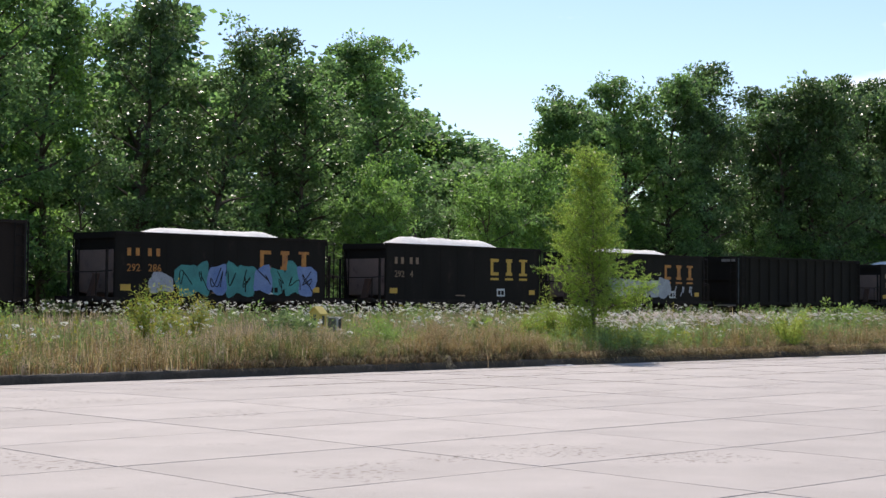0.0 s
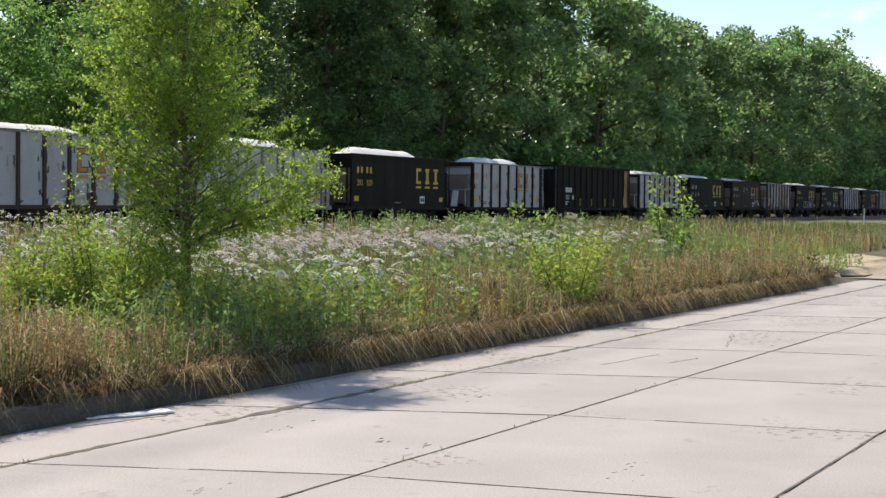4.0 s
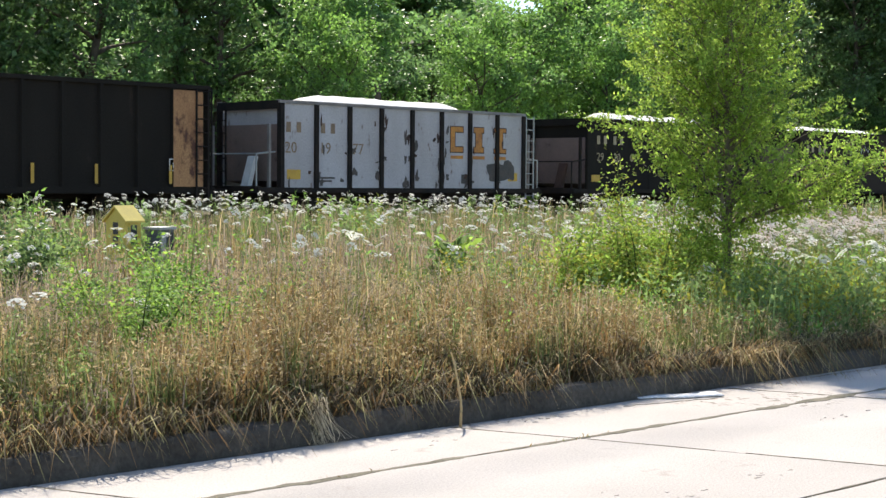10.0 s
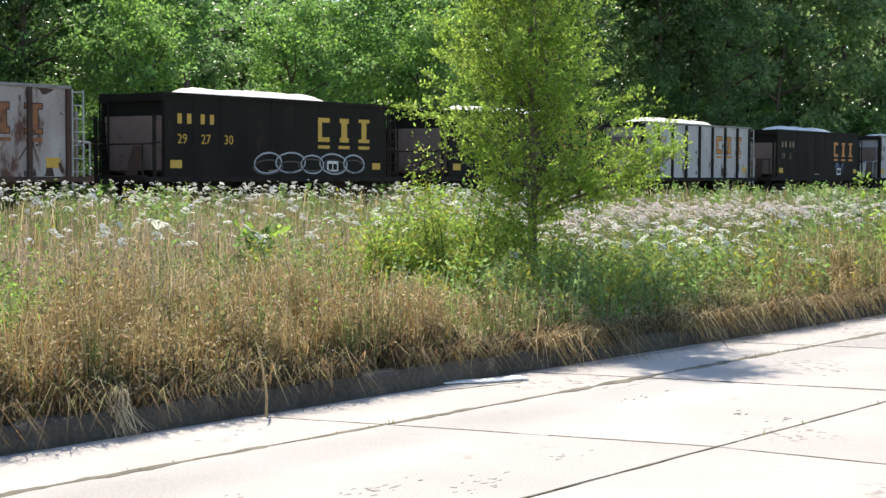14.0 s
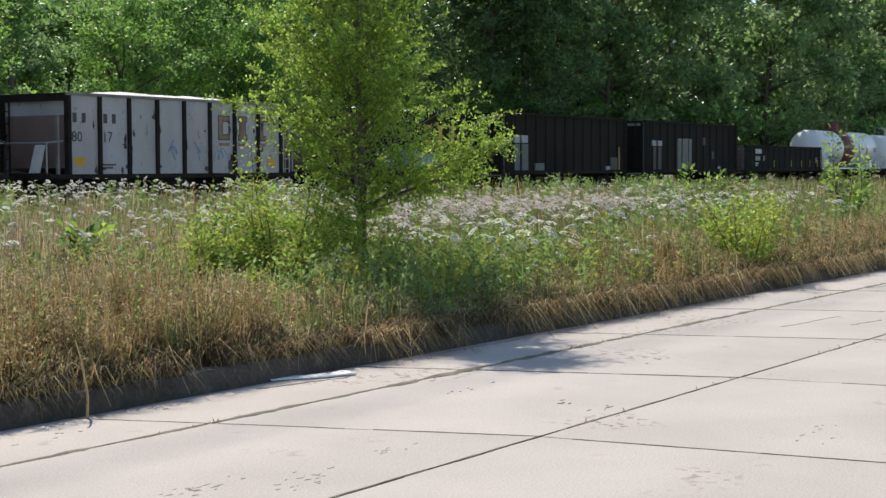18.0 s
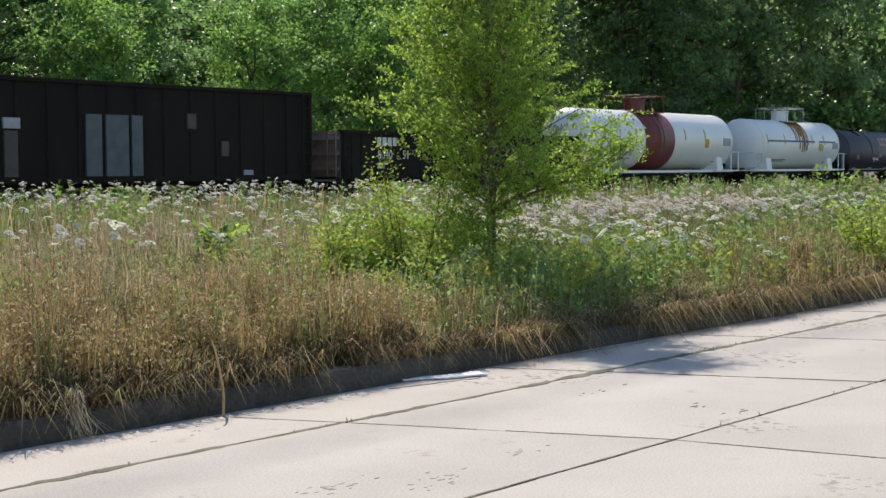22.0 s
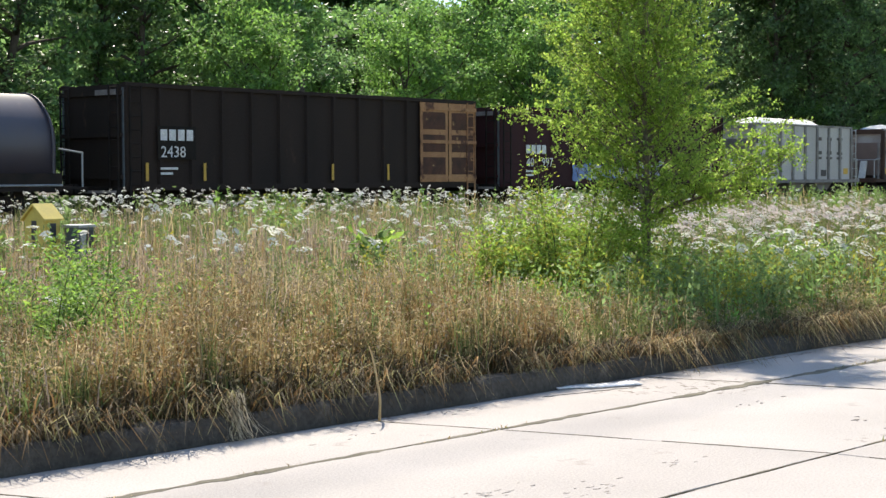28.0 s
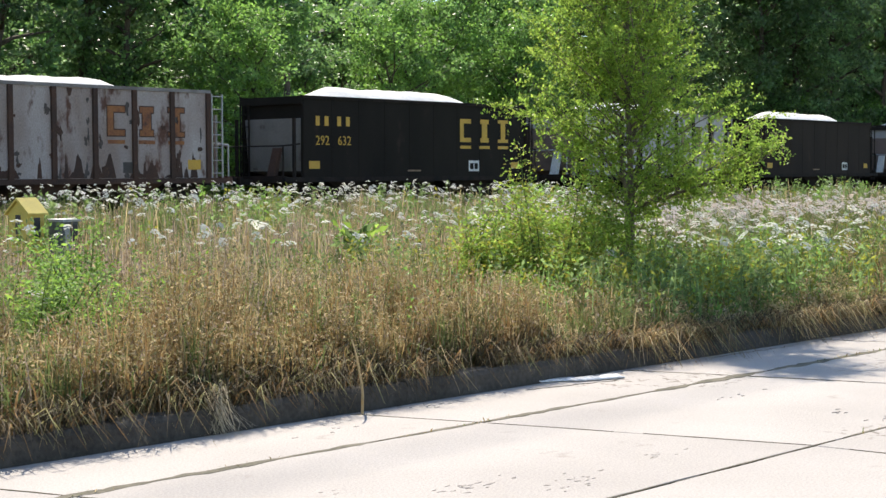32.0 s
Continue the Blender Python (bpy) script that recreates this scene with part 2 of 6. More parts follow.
leaf_pale = material("leaf_pale", (0.245, 0.42, 0.088), (0.18, 0.34, 0.07), 0.4, 0.45, trans=0.62, vary=0.34, island=True, fine=0.25, detail_scale=1.2, spec=0.5)
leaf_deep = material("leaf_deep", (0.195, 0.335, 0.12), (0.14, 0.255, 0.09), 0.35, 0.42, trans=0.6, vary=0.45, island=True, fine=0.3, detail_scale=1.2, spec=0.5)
leaf_near = material("leaf_near", (0.305, 0.45, 0.082), (0.235, 0.375, 0.066), 0.8, 0.5, trans=0.7, vary=0.34, island=True, fine=0.2, detail_scale=2.0)
leaf_weed = material("leaf_weed", (0.245, 0.345, 0.13), (0.185, 0.28, 0.095), 0.6, 0.55, trans=0.62, vary=0.38, island=True, fine=0.2, detail_scale=2.0)
leaf_yellow = material("leaf_yellow", (0.38, 0.36, 0.055), (0.28, 0.31, 0.055), 0.6, 0.6, trans=0.55, vary=0.25, island=True)
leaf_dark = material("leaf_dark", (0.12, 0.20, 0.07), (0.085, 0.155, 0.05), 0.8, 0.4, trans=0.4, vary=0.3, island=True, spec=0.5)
grass_dry = material("grass_dry", (0.40, 0.29, 0.13), (0.31, 0.225, 0.098), 0.45, 0.8, trans=0.4, vary=0.42, island=True, fine=0.2, detail_scale=2.0)
grass_straw = material("grass_straw", (0.60, 0.475, 0.275), (0.50, 0.385, 0.205), 0.5, 0.8, trans=0.4, vary=0.42, island=True, fine=0.2, detail_scale=2.0)
grass_green = material("grass_green", (0.19, 0.235, 0.075), (0.14, 0.185, 0.055), 0.5, 0.7, trans=0.4, vary=0.55, island=True, fine=0.2, detail_scale=2.0)
grass_mauve = material("grass_mauve", (0.46, 0.365, 0.285), (0.37, 0.295, 0.22), 0.5, 0.8, trans=0.4, vary=0.55, island=True, fine=0.2, detail_scale=2.0)
petal_white = material("petal_white", (0.86, 0.86, 0.80), (0.78, 0.79, 0.70), 2.0, 0.7, trans=0.5, vary=0.12, island=True, fine=0.08)
petal_pink = material("petal_pink", (0.78, 0.69, 0.64), (0.68, 0.58, 0.53), 2.0, 0.7, trans=0.45, vary=0.2, island=True, fine=0.1)
grass_rust = material("grass_rust", (0.31, 0.19, 0.08), (0.235, 0.14, 0.06), 0.5, 0.8, trans=0.4, vary=0.42, island=True, fine=0.2, detail_scale=2.0)
thatch = material("thatch", (0.13, 0.095, 0.052), (0.075, 0.062, 0.035), 1.5, 0.9, trans=0.15, vary=0.4, island=True)
spall_grey = material("spall_grey", (0.34, 0.305, 0.27), (0.40, 0.36, 0.32), 9.0, 0.95, bump=0.6)
# darker than grey_paint: shadow lines of same-grey ribs are put into this colour
grey_rib = material("grey_rib", (0.26, 0.245, 0.235), (0.17, 0.15, 0.14), 1.5, 0.75)
leaf_bud = material("leaf_bud", (0.43, 0.54, 0.105), (0.35, 0.465, 0.09), 1.0, 0.5, trans=0.7, vary=0.3, island=True)
grass_olive = material("grass_olive", (0.33, 0.30, 0.135), (0.25, 0.235, 0.105), 0.5, 0.8, trans=0.4, vary=0.55, island=True, fine=0.2, detail_scale=2.0)
pale_orange = material("pale_orange", (0.46, 0.27, 0.19), (0.34, 0.20, 0.16), 3.0, 0.6, stain=(0.12, 0.08, 0.08), stain_scale=4.0, stain_at=0.6)
leaf_far = material("leaf_far", (0.25, 0.37, 0.155), (0.185, 0.285, 0.115), 0.2, 0.5, trans=0.58, vary=0.4, island=True, fine=0.3, detail_scale=0.6)
straw_bleached = material("straw_bleached", (0.66, 0.58, 0.43), (0.56, 0.48, 0.34), 3.0, 0.8, trans=0.4, vary=0.2, island=True)
lawn_green = material("lawn_green", (0.17, 0.21, 0.07), (0.12, 0.16, 0.05), 0.3, 0.95, bump=0.8, detail_scale=14, stain=(0.27, 0.23, 0.12), stain_scale=0.25, stain_at=0.58, fine=0.35)
rust_mottle = material("rust_mottle", (0.10, 0.045, 0.028), (0.06, 0.032, 0.022), 2.5, 0.9, stain=(0.42, 0.26, 0.12), stain_scale=3.0, stain_at=0.61, fine=0.3)

pale_sand = material("pale_sand", (0.50, 0.41, 0.28), (0.42, 0.33, 0.21), 0.8, 1.0, bump=0.6, detail_scale=20, stain=(0.26, 0.20, 0.11), stain_scale=0.7, stain_at=0.56)


def add_spalls(m, colour):
    """Sparse groups of small chipped spots and thin stains on the concrete, in world space."""
    n, l = m.node_tree.nodes, m.node_tree.links
    b = n["Principled BSDF"]
    was = b.inputs["Base Color"].links[0].from_socket
    geo = n.new("ShaderNodeNewGeometry")
    masks = []
    for scale, lo, hi, detail in ((0.45, 0.58, 0.63, 2), (13.0, 0.585, 0.61, 2)):
        q, r = n.new("ShaderNodeTexNoise"), n.new("ShaderNodeValToRGB")
        q.inputs["Scale"].default_value, q.inputs["Detail"].default_value = scale, detail
        l.new(geo.outputs["Position"], q.inputs["Vector"])
        r.color_ramp.elements[0].position, r.color_ramp.elements[1].position = lo, hi
        l.new(q.outputs["Fac"], r.inputs["Fac"])
        masks.append(r.outputs["Color"])
    both, mix = n.new("ShaderNodeMixRGB"), n.new("ShaderNodeMixRGB")
    both.blend_type, both.inputs["Fac"].default_value = "MULTIPLY", 1.0
    l.new(masks[0], both.inputs["Color1"])
    l.new(masks[1], both.inputs["Color2"])
    l.new(both.outputs["Color"], mix.inputs["Fac"])
    l.new(was, mix.inputs["Color1"])
    mix.inputs["Color2"].default_value = (*colour, 1)
    l.new(mix.outputs["Color"], b.inputs["Base Color"])


add_spalls(concrete, (0.22, 0.19, 0.16))

# ---- mesh tools ----
class Shape:
    """Collects boxes, tubes and sheets, and turns them into one mesh."""

    def __init__(self):
        self.v, self.f = [], []

    def box(self, x0, x1, y0, y1, z0, z1):
        k = len(self.v)
        self.v += [(x, y, z) for z in (z0, z1) for y in (y0, y1) for x in (x0, x1)]
        self.f += [tuple(k + i for i in q) for q in ((0, 2, 3, 1), (4, 5, 7, 6), (0, 1, 5, 4), (2, 6, 7, 3), (0, 4, 6, 2), (1, 3, 7, 5))]
        return self

    def prism(self, ring, axis, a, b):
        """A ring of 2D points drawn out along an axis from a to b."""
        k, n = len(self.v), len(ring)
        put = {"x": lambda p, c: (c, *p), "y": lambda p, c: (p[0], c, p[1]), "z": lambda p, c: (*p, c)}[axis]
        self.v += [put(p, c) for c in (a, b) for p in ring]
        self.f += [(k + i, k + (i + 1) % n, k + n + (i + 1) % n, k + n + i) for i in range(n)]
        self.f += [tuple(k + i for i in reversed(range(n))), tuple(k + n + i for i in range(n))]
        return self

    def tube(self, p, q, r0, r1=None, n=8):
        p, q = Vector(p), Vector(q)
        r1 = r0 if r1 is None else r1
        d = (q - p).normalized()
        s = d.orthogonal().normalized()
        w = d.cross(s)
        k = len(self.v)
        for c, r in ((p, r0), (q, r1)):
            self.v += [tuple(c + (s * math.cos(a) + w * math.sin(a)) * r) for a in (2 * math.pi * i / n for i in range(n))]
        self.f += [(k + i, k + (i + 1) % n, k + n + (i + 1) % n, k + n + i) for i in range(n)]
        self.f += [tuple(k + i for i in reversed(range(n))), tuple(k + n + i for i in range(n))]
        return self

    def loft(self, rings, closed=True, caps=True):
        k, n = len(self.v), len(rings[0])
        for r in rings:
            self.v += [tuple(p) for p in r]
        for j in range(len(rings) - 1):
            for i in range(n if closed else n - 1):
                a, b = k + j * n + i, k + j * n + (i + 1) % n
                self.f.append((a, b, b + n, a + n))
        if caps:
            self.f += [tuple(k + i for i in reversed(range(n))), tuple(k + (len(rings) - 1) * n + i for i in range(n))]
        return self

    def mesh(self, name, mat, smooth=False):
        me = bpy.data.meshes.new(name)
        me.from_pydata(self.v, [], self.f)
        me.materials.append(mat)
        if smooth:
            me.shade_smooth()
        me.update()
        return me


def part(name, shape, mat, parent=None, label="", smooth=False, at=None):
    """One mesh object of a Shape or a mesh, under its thing."""
    me = shape if isinstance(shape, bpy.types.Mesh) else shape.mesh(name, mat, smooth)
    ob = new(name, me)
    if parent:
        ob.parent = parent
    if at is not None:
        ob.matrix_basis = at
    return tagged(ob, label)


def fast_mesh(name, verts, quads, mats, index=None):
    """A mesh from arrays of vertices and four-cornered faces, with a material number for each face."""
    me = bpy.data.meshes.new(name)
    verts, quads = np.asarray(verts, np.float32), np.asarray(quads, np.int32)
    me.vertices.add(len(verts))
    me.vertices.foreach_set("co", verts.ravel())
    me.loops.add(quads.size)
    me.loops.foreach_set("vertex_index", quads.ravel())
    me.polygons.add(len(quads))
    me.polygons.foreach_set("loop_start", np.arange(0, quads.size, 4, dtype=np.int32))
    for m in mats:
        me.materials.append(m)
    if index is not None:
        me.polygons.foreach_set("material_index", np.asarray(index, np.int32))
    me.update(calc_edges=True)
    return me


def leaf_cards(rng, places, ways, length, width, droop=0.3):
    """Folded leaf blades: each a pair of quads meeting at the midrib. places, ways: arrays (n, 3)."""
    n = len(places)
    ways = ways / np.maximum(np.linalg.norm(ways, axis=1, keepdims=True), 1e-6)
    side = np.cross(ways, rng.normal(size=(n, 3)))
    side /= np.maximum(np.linalg.norm(side, axis=1, keepdims=True), 1e-6)
    up = np.cross(side, ways)
    length, width = np.reshape(length, (-1, 1)), np.reshape(width, (-1, 1))
    tip = places + ways * length - up * length * droop * 0.5
    mid = places + ways * length * 0.5
    left = mid + side * width * 0.5 + up * width * 0.15
    right = mid - side * width * 0.5 + up * width * 0.15
    v = np.stack([places, left, tip, right], 1).reshape(-1, 3)
    q = np.arange(4 * n).reshape(n, 4)
    return v, q


def join(pieces):
    """Joins (verts, quads, material numbers) tuples."""
    vs, qs, ms, k = [], [], [], 0
    for v, q, m in pieces:
        vs.append(v)
        qs.append(np.asarray(q) + k)
        ms.append(np.full(len(q), m) if np.isscalar(m) else m)
        k += len(v)
    return np.concatenate(vs), np.concatenate(qs), np.concatenate(ms)

# ---- ground, road, track ----
ROAD_TURN = -math.atan(0.0945)
ROAD = pose(8, 0, 0, 0, 0, math.degrees(ROAD_TURN))     # road frame: a along the road, b across it towards the track
KERB_B, ROAD_END = 6.90, 29.5
TRACK_K, TRACK_C = 0.042, 36.47                          # near side of the cars: y = TRACK_C - TRACK_K * x
SPEED, RAIL_Z = 14.45, 0.45


def kerb_y(x):
    return KERB_B / math.cos(ROAD_TURN) - 0.0945 * (x - 8)


def track_y(x):
    return TRACK_C - TRACK_K * x


def hump(x, y):
    """Height of the ground: low under the road, a bank behind the kerb, a rise under the track."""
    z = 0.0
    b = y - kerb_y(x)
    t = y - (track_y(x) + 1.5)
    field = 0.14 + 0.05 * noise.noise((x * 0.3, y * 0.3, 0)) + 0.10 * min(max(b / 20, 0), 1)
    past = min(max((x - 36) / 6, 0), 1)
    side = min(max((b - 0.05) / 0.15, 0), 1) if x < 36 else min(max((b + 1.0) / 3, 0), 1)
    z = -0.06 * (1 - past) * (1 - side) + side * field
    if -45 < b and b < -22:
        z = -0.06 + 0.2 * min((-22 - b) / 4, 1)
    elif b <= -45:
        z = 0.14
    if abs(t) < 8:
        z = z * 0.5 + 0.06 + 0.05
    return z


def make_ground():
    xs = sorted(set([-2500, -1200, -600, -300, -150, -80, -50, *range(-40, 0, 4), *[i * 1.0 for i in range(0, 48)], *range(48, 120, 4), 120, 150, 200, 260, 330, 420, 600, 900, 1500, 2500]))
    offs = [-2500, -1200, -500, -200, -90, -50, -46, -45, -30, -26, -22, -21.9, -12, -4, -0.5, 0.03, 0.2, 0.5, 1, 2, 3, 4.5, 6, 8, 10, 12, 14, 16, 18, 20, 22, 24, 27, 31, 36, 44, 60, 90, 160, 400, 1200, 2500]
    rows = []
    for x in xs:
        near = min(max(x, -40), 120)
        rows.append([(x, kerb_y(near) + o, hump(x, kerb_y(near) + o)) for o in offs])
    s = Shape()
    s.loft(rows, closed=False, caps=False)
    g = part("ground", s, soil, smooth=True)
    tagged(g, "dry brown earth with patches of low green growth", "ground", kind="structure")
    return g


ground = make_ground()


def skew(b):
    """How far a cross joint has run along the road at b."""
    return float(np.interp(b, [-30, -2.95, 1.46, 3.92, 5.97, 6.9], [1.2, 0.85, 0.55, 0.17, -0.56, -0.92]))


def slab_mesh(w, d, lean, seed):
    """A concrete slab with softened, slightly chipped edges, its ends slanted by lean; its top is at z = 0."""
    rng = random.Random(seed)
    s = Shape()
    def ring(inset, z, jag):
        pts = []
        for i in range(56):
            side, k = divmod(i, 14)
            f = k / 14
            px, py = ((-w / 2 + w * f, -d / 2), (w / 2, -d / 2 + d * f), (w / 2 - w * f, d / 2), (-w / 2, d / 2 - d * f))[side]
            px -= math.copysign(inset + rng.random() * jag, px)
            py -= math.copysign(inset + rng.random() * jag, py)
            pts.append((px + lean * py / d, py, z))
        return pts
    s.loft([ring(0, -0.12, 0), ring(0, -0.012, 0.006), ring(0.003, 0.0, 0.010)])
    return s


road = tagged(new("road"), "pale concrete slab road with weedy open joints", "road", kind="structure")
road.matrix_world = ROAD
SEAMS = [-25.5, -22.9, -20.4, -17.9, -15.4, -12.9, -10.4, -7.9, -5.4, -2.95, -0.98, 1.46, 3.92, 5.97, KERB_B]
JOINTS = [-34.32 + 3.12 * i for i in range(22)]
bed = part("roadbed", Shape().box(-36, ROAD_END + 1.3, -25.6, KERB_B - 0.02, -0.3, -0.006), joint_soil, road, "dark soil in the open joints")
slab_kinds = {}
for j in range(len(SEAMS) - 1):
    for i in range(len(JOINTS) - 1):
        a0, a1, b0, b1 = JOINTS[i], JOINTS[i + 1], SEAMS[j], SEAMS[j + 1]
        key = (j, (i * 7 + j * 3) % 4)
        if key not in slab_kinds:
            slab_kinds[key] = slab_mesh(a1 - a0 - 0.010, b1 - b0 - 0.014, skew(b1) - skew(b0), key[1] + 1).mesh("slab", concrete)
        rng = random.Random(i * 31 + j)
        part("slab", slab_kinds[key], None, road, at=pose((a0 + a1) / 2 + (skew(b0) + skew(b1)) / 2, (b0 + b1) / 2, rng.uniform(-0.0012, 0.0012), rng.uniform(-0.02, 0.02), rng.uniform(-0.02, 0.02), rng.uniform(-0.08, 0.08)))

rng = random.Random(21)
for j in range(8, len(SEAMS) - 1):      # stretches of the cross joints that are packed with grit
    b0, b1 = SEAMS[j], SEAMS[j + 1]
    for i in range(9, 21):
        for k in range(2 if j < 11 else 1):
            f = rng.uniform(0.05, 0.75)
            g = f + rng.uniform(0.12, 0.30) * (1.0 if j < 11 else 0.5)
            p, q = b0 + (b1 - b0) * f, b0 + (b1 - b0) * min(g, 0.97)
            lean = (skew(b1) - skew(b0)) / (b1 - b0)
            u, v = JOINTS[i] + skew(b0) + lean * (p - b0), JOINTS[i] + skew(b0) + lean * (q - b0)
            s = Shape()
            s.prism([(u - 0.022, p), (u + 0.022, p), ((u + v) / 2 + 0.024, (p + q) / 2), (v + 0.018, q), (v - 0.02, q), ((u + v) / 2 - 0.02, (p + q) / 2)], "z", -0.03, -0.003)
            part("joint_filling", s, concrete, road)

def dirt_line(rng, start, way, length, wide, cover, bend=0.012):
    """Ragged runs of dry soil along a joint, with gaps between them."""
    side = (-way[1], way[0])
    a = 0.0
    while a < length:
        n, ln = 12, min(rng.uniform(0.5, 1.3), length - a + 0.05)
        w = wide * rng.uniform(0.5, 1.15)
        low, high = [], []
        for i in range(n + 1):
            f = a + ln * i / n
            mid = bend * noise.noise((f * 2.1, start[1], 4))
            taper = min(1, 3 * i / n + 0.15, 3 - 3 * i / n + 0.15)
            for row, sign in ((low, -1), (high, 1)):
                o = mid + sign * w * rng.uniform(0.2, 0.65) * taper
                row.append((start[0] + way[0] * f + side[0] * o, start[1] + way[1] * f + side[1] * o))
        part("joint_dirt", Shape().prism(low + high[::-1], "z", -0.03, 0.0022 + rng.uniform(0, 0.0015)), joint_soil, road)
        a += ln / cover * rng.uniform(0.85, 1.15)


rng = random.Random(33)
for b, wide, cover in ((5.97, 0.10, 1.1), (3.92, 0.022, 0.95), (1.46, 0.020, 0.9)):
    dirt_line(rng, (-10.0, b), (1.0, 0.0), ROAD_END + 9, wide, cover)
for j in range(10, len(SEAMS) - 1):
    for i in range(9, 19):
        p, q = Vector((JOINTS[i] + skew(SEAMS[j]), SEAMS[j])), Vector((JOINTS[i] + skew(SEAMS[j + 1]), SEAMS[j + 1]))
        d = (q - p).normalized()
        dirt_line(rng, (p.x, p.y), (d.x, d.y), (q - p).length - 0.1, rng.uniform(0.014, 0.026), rng.uniform(0.7, 1.0), 0.006)

# the kerb's shaded face is painted: its concrete is darkened throughout
kerb = tagged(new("kerb"), "weathered concrete kerb darkened for its shade under overhanging dry grass", "kerb", kind="structure")
kerb.matrix_world = ROAD
kerb_meshes = []
for k in range(3):
    rng = random.Random(k)
    rings = []
    for i in range(9):
        a = -1.511 + 3.022 * i / 8
        h = 0.155 + rng.uniform(-0.012, 0.01)
        rings.append([(a, 0, -0.2), (a, 0.01 + rng.uniform(0, 0.01), h - 0.035), (a, 0.045, h), (a, 0.17, h + 0.005), (a, 0.17, -0.2)])
    s = Shape()
    s.loft(rings)
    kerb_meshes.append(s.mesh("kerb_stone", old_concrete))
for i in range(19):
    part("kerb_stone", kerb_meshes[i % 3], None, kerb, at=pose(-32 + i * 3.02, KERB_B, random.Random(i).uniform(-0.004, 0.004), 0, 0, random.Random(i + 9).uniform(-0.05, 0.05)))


def patch_sheet(name, mat, ring, z, label, category):
    s = Shape()
    n = len(ring)
    cx, cy = sum(p[0] for p in ring) / n, sum(p[1] for p in ring) / n
    rings = []
    for f in (0.02, 0.4, 0.75, 0.93, 1.0):
        rings.append([(cx + (x - cx) * f, cy + (y - cy) * f, z + 0.02 * noise.noise((x * f * 0.4, y * f * 0.4, 3)) - (0.08 if f == 1 else 0)) for x, y in ring])
    s.loft(rings[::-1], caps=False)
    return tagged(part(name, s, mat, smooth=True), label, category, kind="structure")


def wobbly(points, per=5, amount=0.5, seed=2):
    rng, out = random.Random(seed), []
    for i, (x, y) in enumerate(points):
        x2, y2 = points[(i + 1) % len(points)]
        for k in range(per):
            f = k / per
            out.append((x + (x2 - x) * f + rng.uniform(-amount, amount), y + (y2 - y) * f + rng.uniform(-amount, amount)))
    return out


patch_sheet("gravel_drive", gravel, wobbly([(36.5, 5.6), (36.8, -12), (48, -9), (60, -6), (80, -3), (120, 3), (170, 7), (168, 10), (118, 8.0), (75, 6.5), (60, 7.0), (50, 8.6), (43, 7.6)]), 0.11, "pale dry gravel drive past the end of the concrete", "drive")

patch_sheet("dry_sand", pale_sand, wobbly([(34.5, 5.1), (37, 7.2), (45, 8.6), (53, 7.4), (50, 5.4), (41, 4.3), (37, 4.5)], 5, 0.4, 9), 0.17, "pale dry sand at the end of the concrete", "sand")
patch_sheet("lawn", lawn_green, wobbly([(41, 9.5), (50, 10.5), (75, 8.2), (118, 9.8), (168, 12), (168, 23), (118, 26), (60, 30), (42, 31)], 5, 0.6, 6), 0.30, "low green grass between the gravel drive and the track", "lawn")

def road_wear():
    """Chipped spots in loose rows, and hairline cracks, on the concrete."""
    for k, (x, y, spread, count) in enumerate(((6.82, 4.45, 0.20, 16), (6.50, 4.78, 0.16, 12), (6.26, 4.87, 0.10, 7), (7.74, 4.45, 0.14, 8), (10.08, 5.22, 0.16, 6), (9.87, 4.30, 0.10, 5),
                                               (9.76, 3.96, 0.10, 5), (8.44, 6.68, 0.14, 8), (13.76, 6.33, 0.20, 8), (7.3, 6.62, 0.2, 8), (12.3, 4.6, 0.25, 7), (5.6, 5.3, 0.2, 8), (9.3, 2.4, 0.3, 10), (14.6, 3.2, 0.3, 8))):
        rng = random.Random(k + 60)
        for _ in range(count):
            cx, cy = x + rng.gauss(0, spread), y + rng.gauss(0, spread * 0.35)
            r = rng.uniform(0.004, 0.011)
            turn = rng.uniform(-0.5, 0.2)
            ring = []
            for i in range(9):
                w = 2 * math.pi * i / 9
                u, v = 3.0 * r * rng.uniform(0.5, 1.2) * math.cos(w), r * rng.uniform(0.5, 1.2) * math.sin(w)
                ring.append((cx + u * math.cos(turn) - v * math.sin(turn), cy + u * math.sin(turn) + v * math.cos(turn)))
            part("chipped_spot", Shape().prism(ring, "z", -0.01, 0.0032), spall_grey, road, at=ROAD.inverted())
    for k, (x0, y0, x1, y1) in enumerate(((15.5, 4.35, 16.9, 4.1), (16.0, 3.75, 16.7, 3.6), (18.2, 3.6, 20.1, 3.9), (21.0, 4.7, 22.9, 4.2), (12.0, 6.45, 13.3, 6.3), (9.4, 6.62, 10.3, 6.35))):
        rng = random.Random(k + 90)
        pts, n = [], 14
        for i in range(n + 1):
            f = i / n
            pts.append((x0 + (x1 - x0) * f, y0 + (y1 - y0) * f + rng.gauss(0, 0.016)))
        ring = [(x, y + rng.uniform(0.002, 0.007)) for x, y in pts] + [(x, y - rng.uniform(0.002, 0.007)) for x, y in reversed(pts)]
        part("crack", Shape().prism(ring, "z", -0.01, 0.0030), joint_soil, road, at=ROAD.inverted())


road_wear()

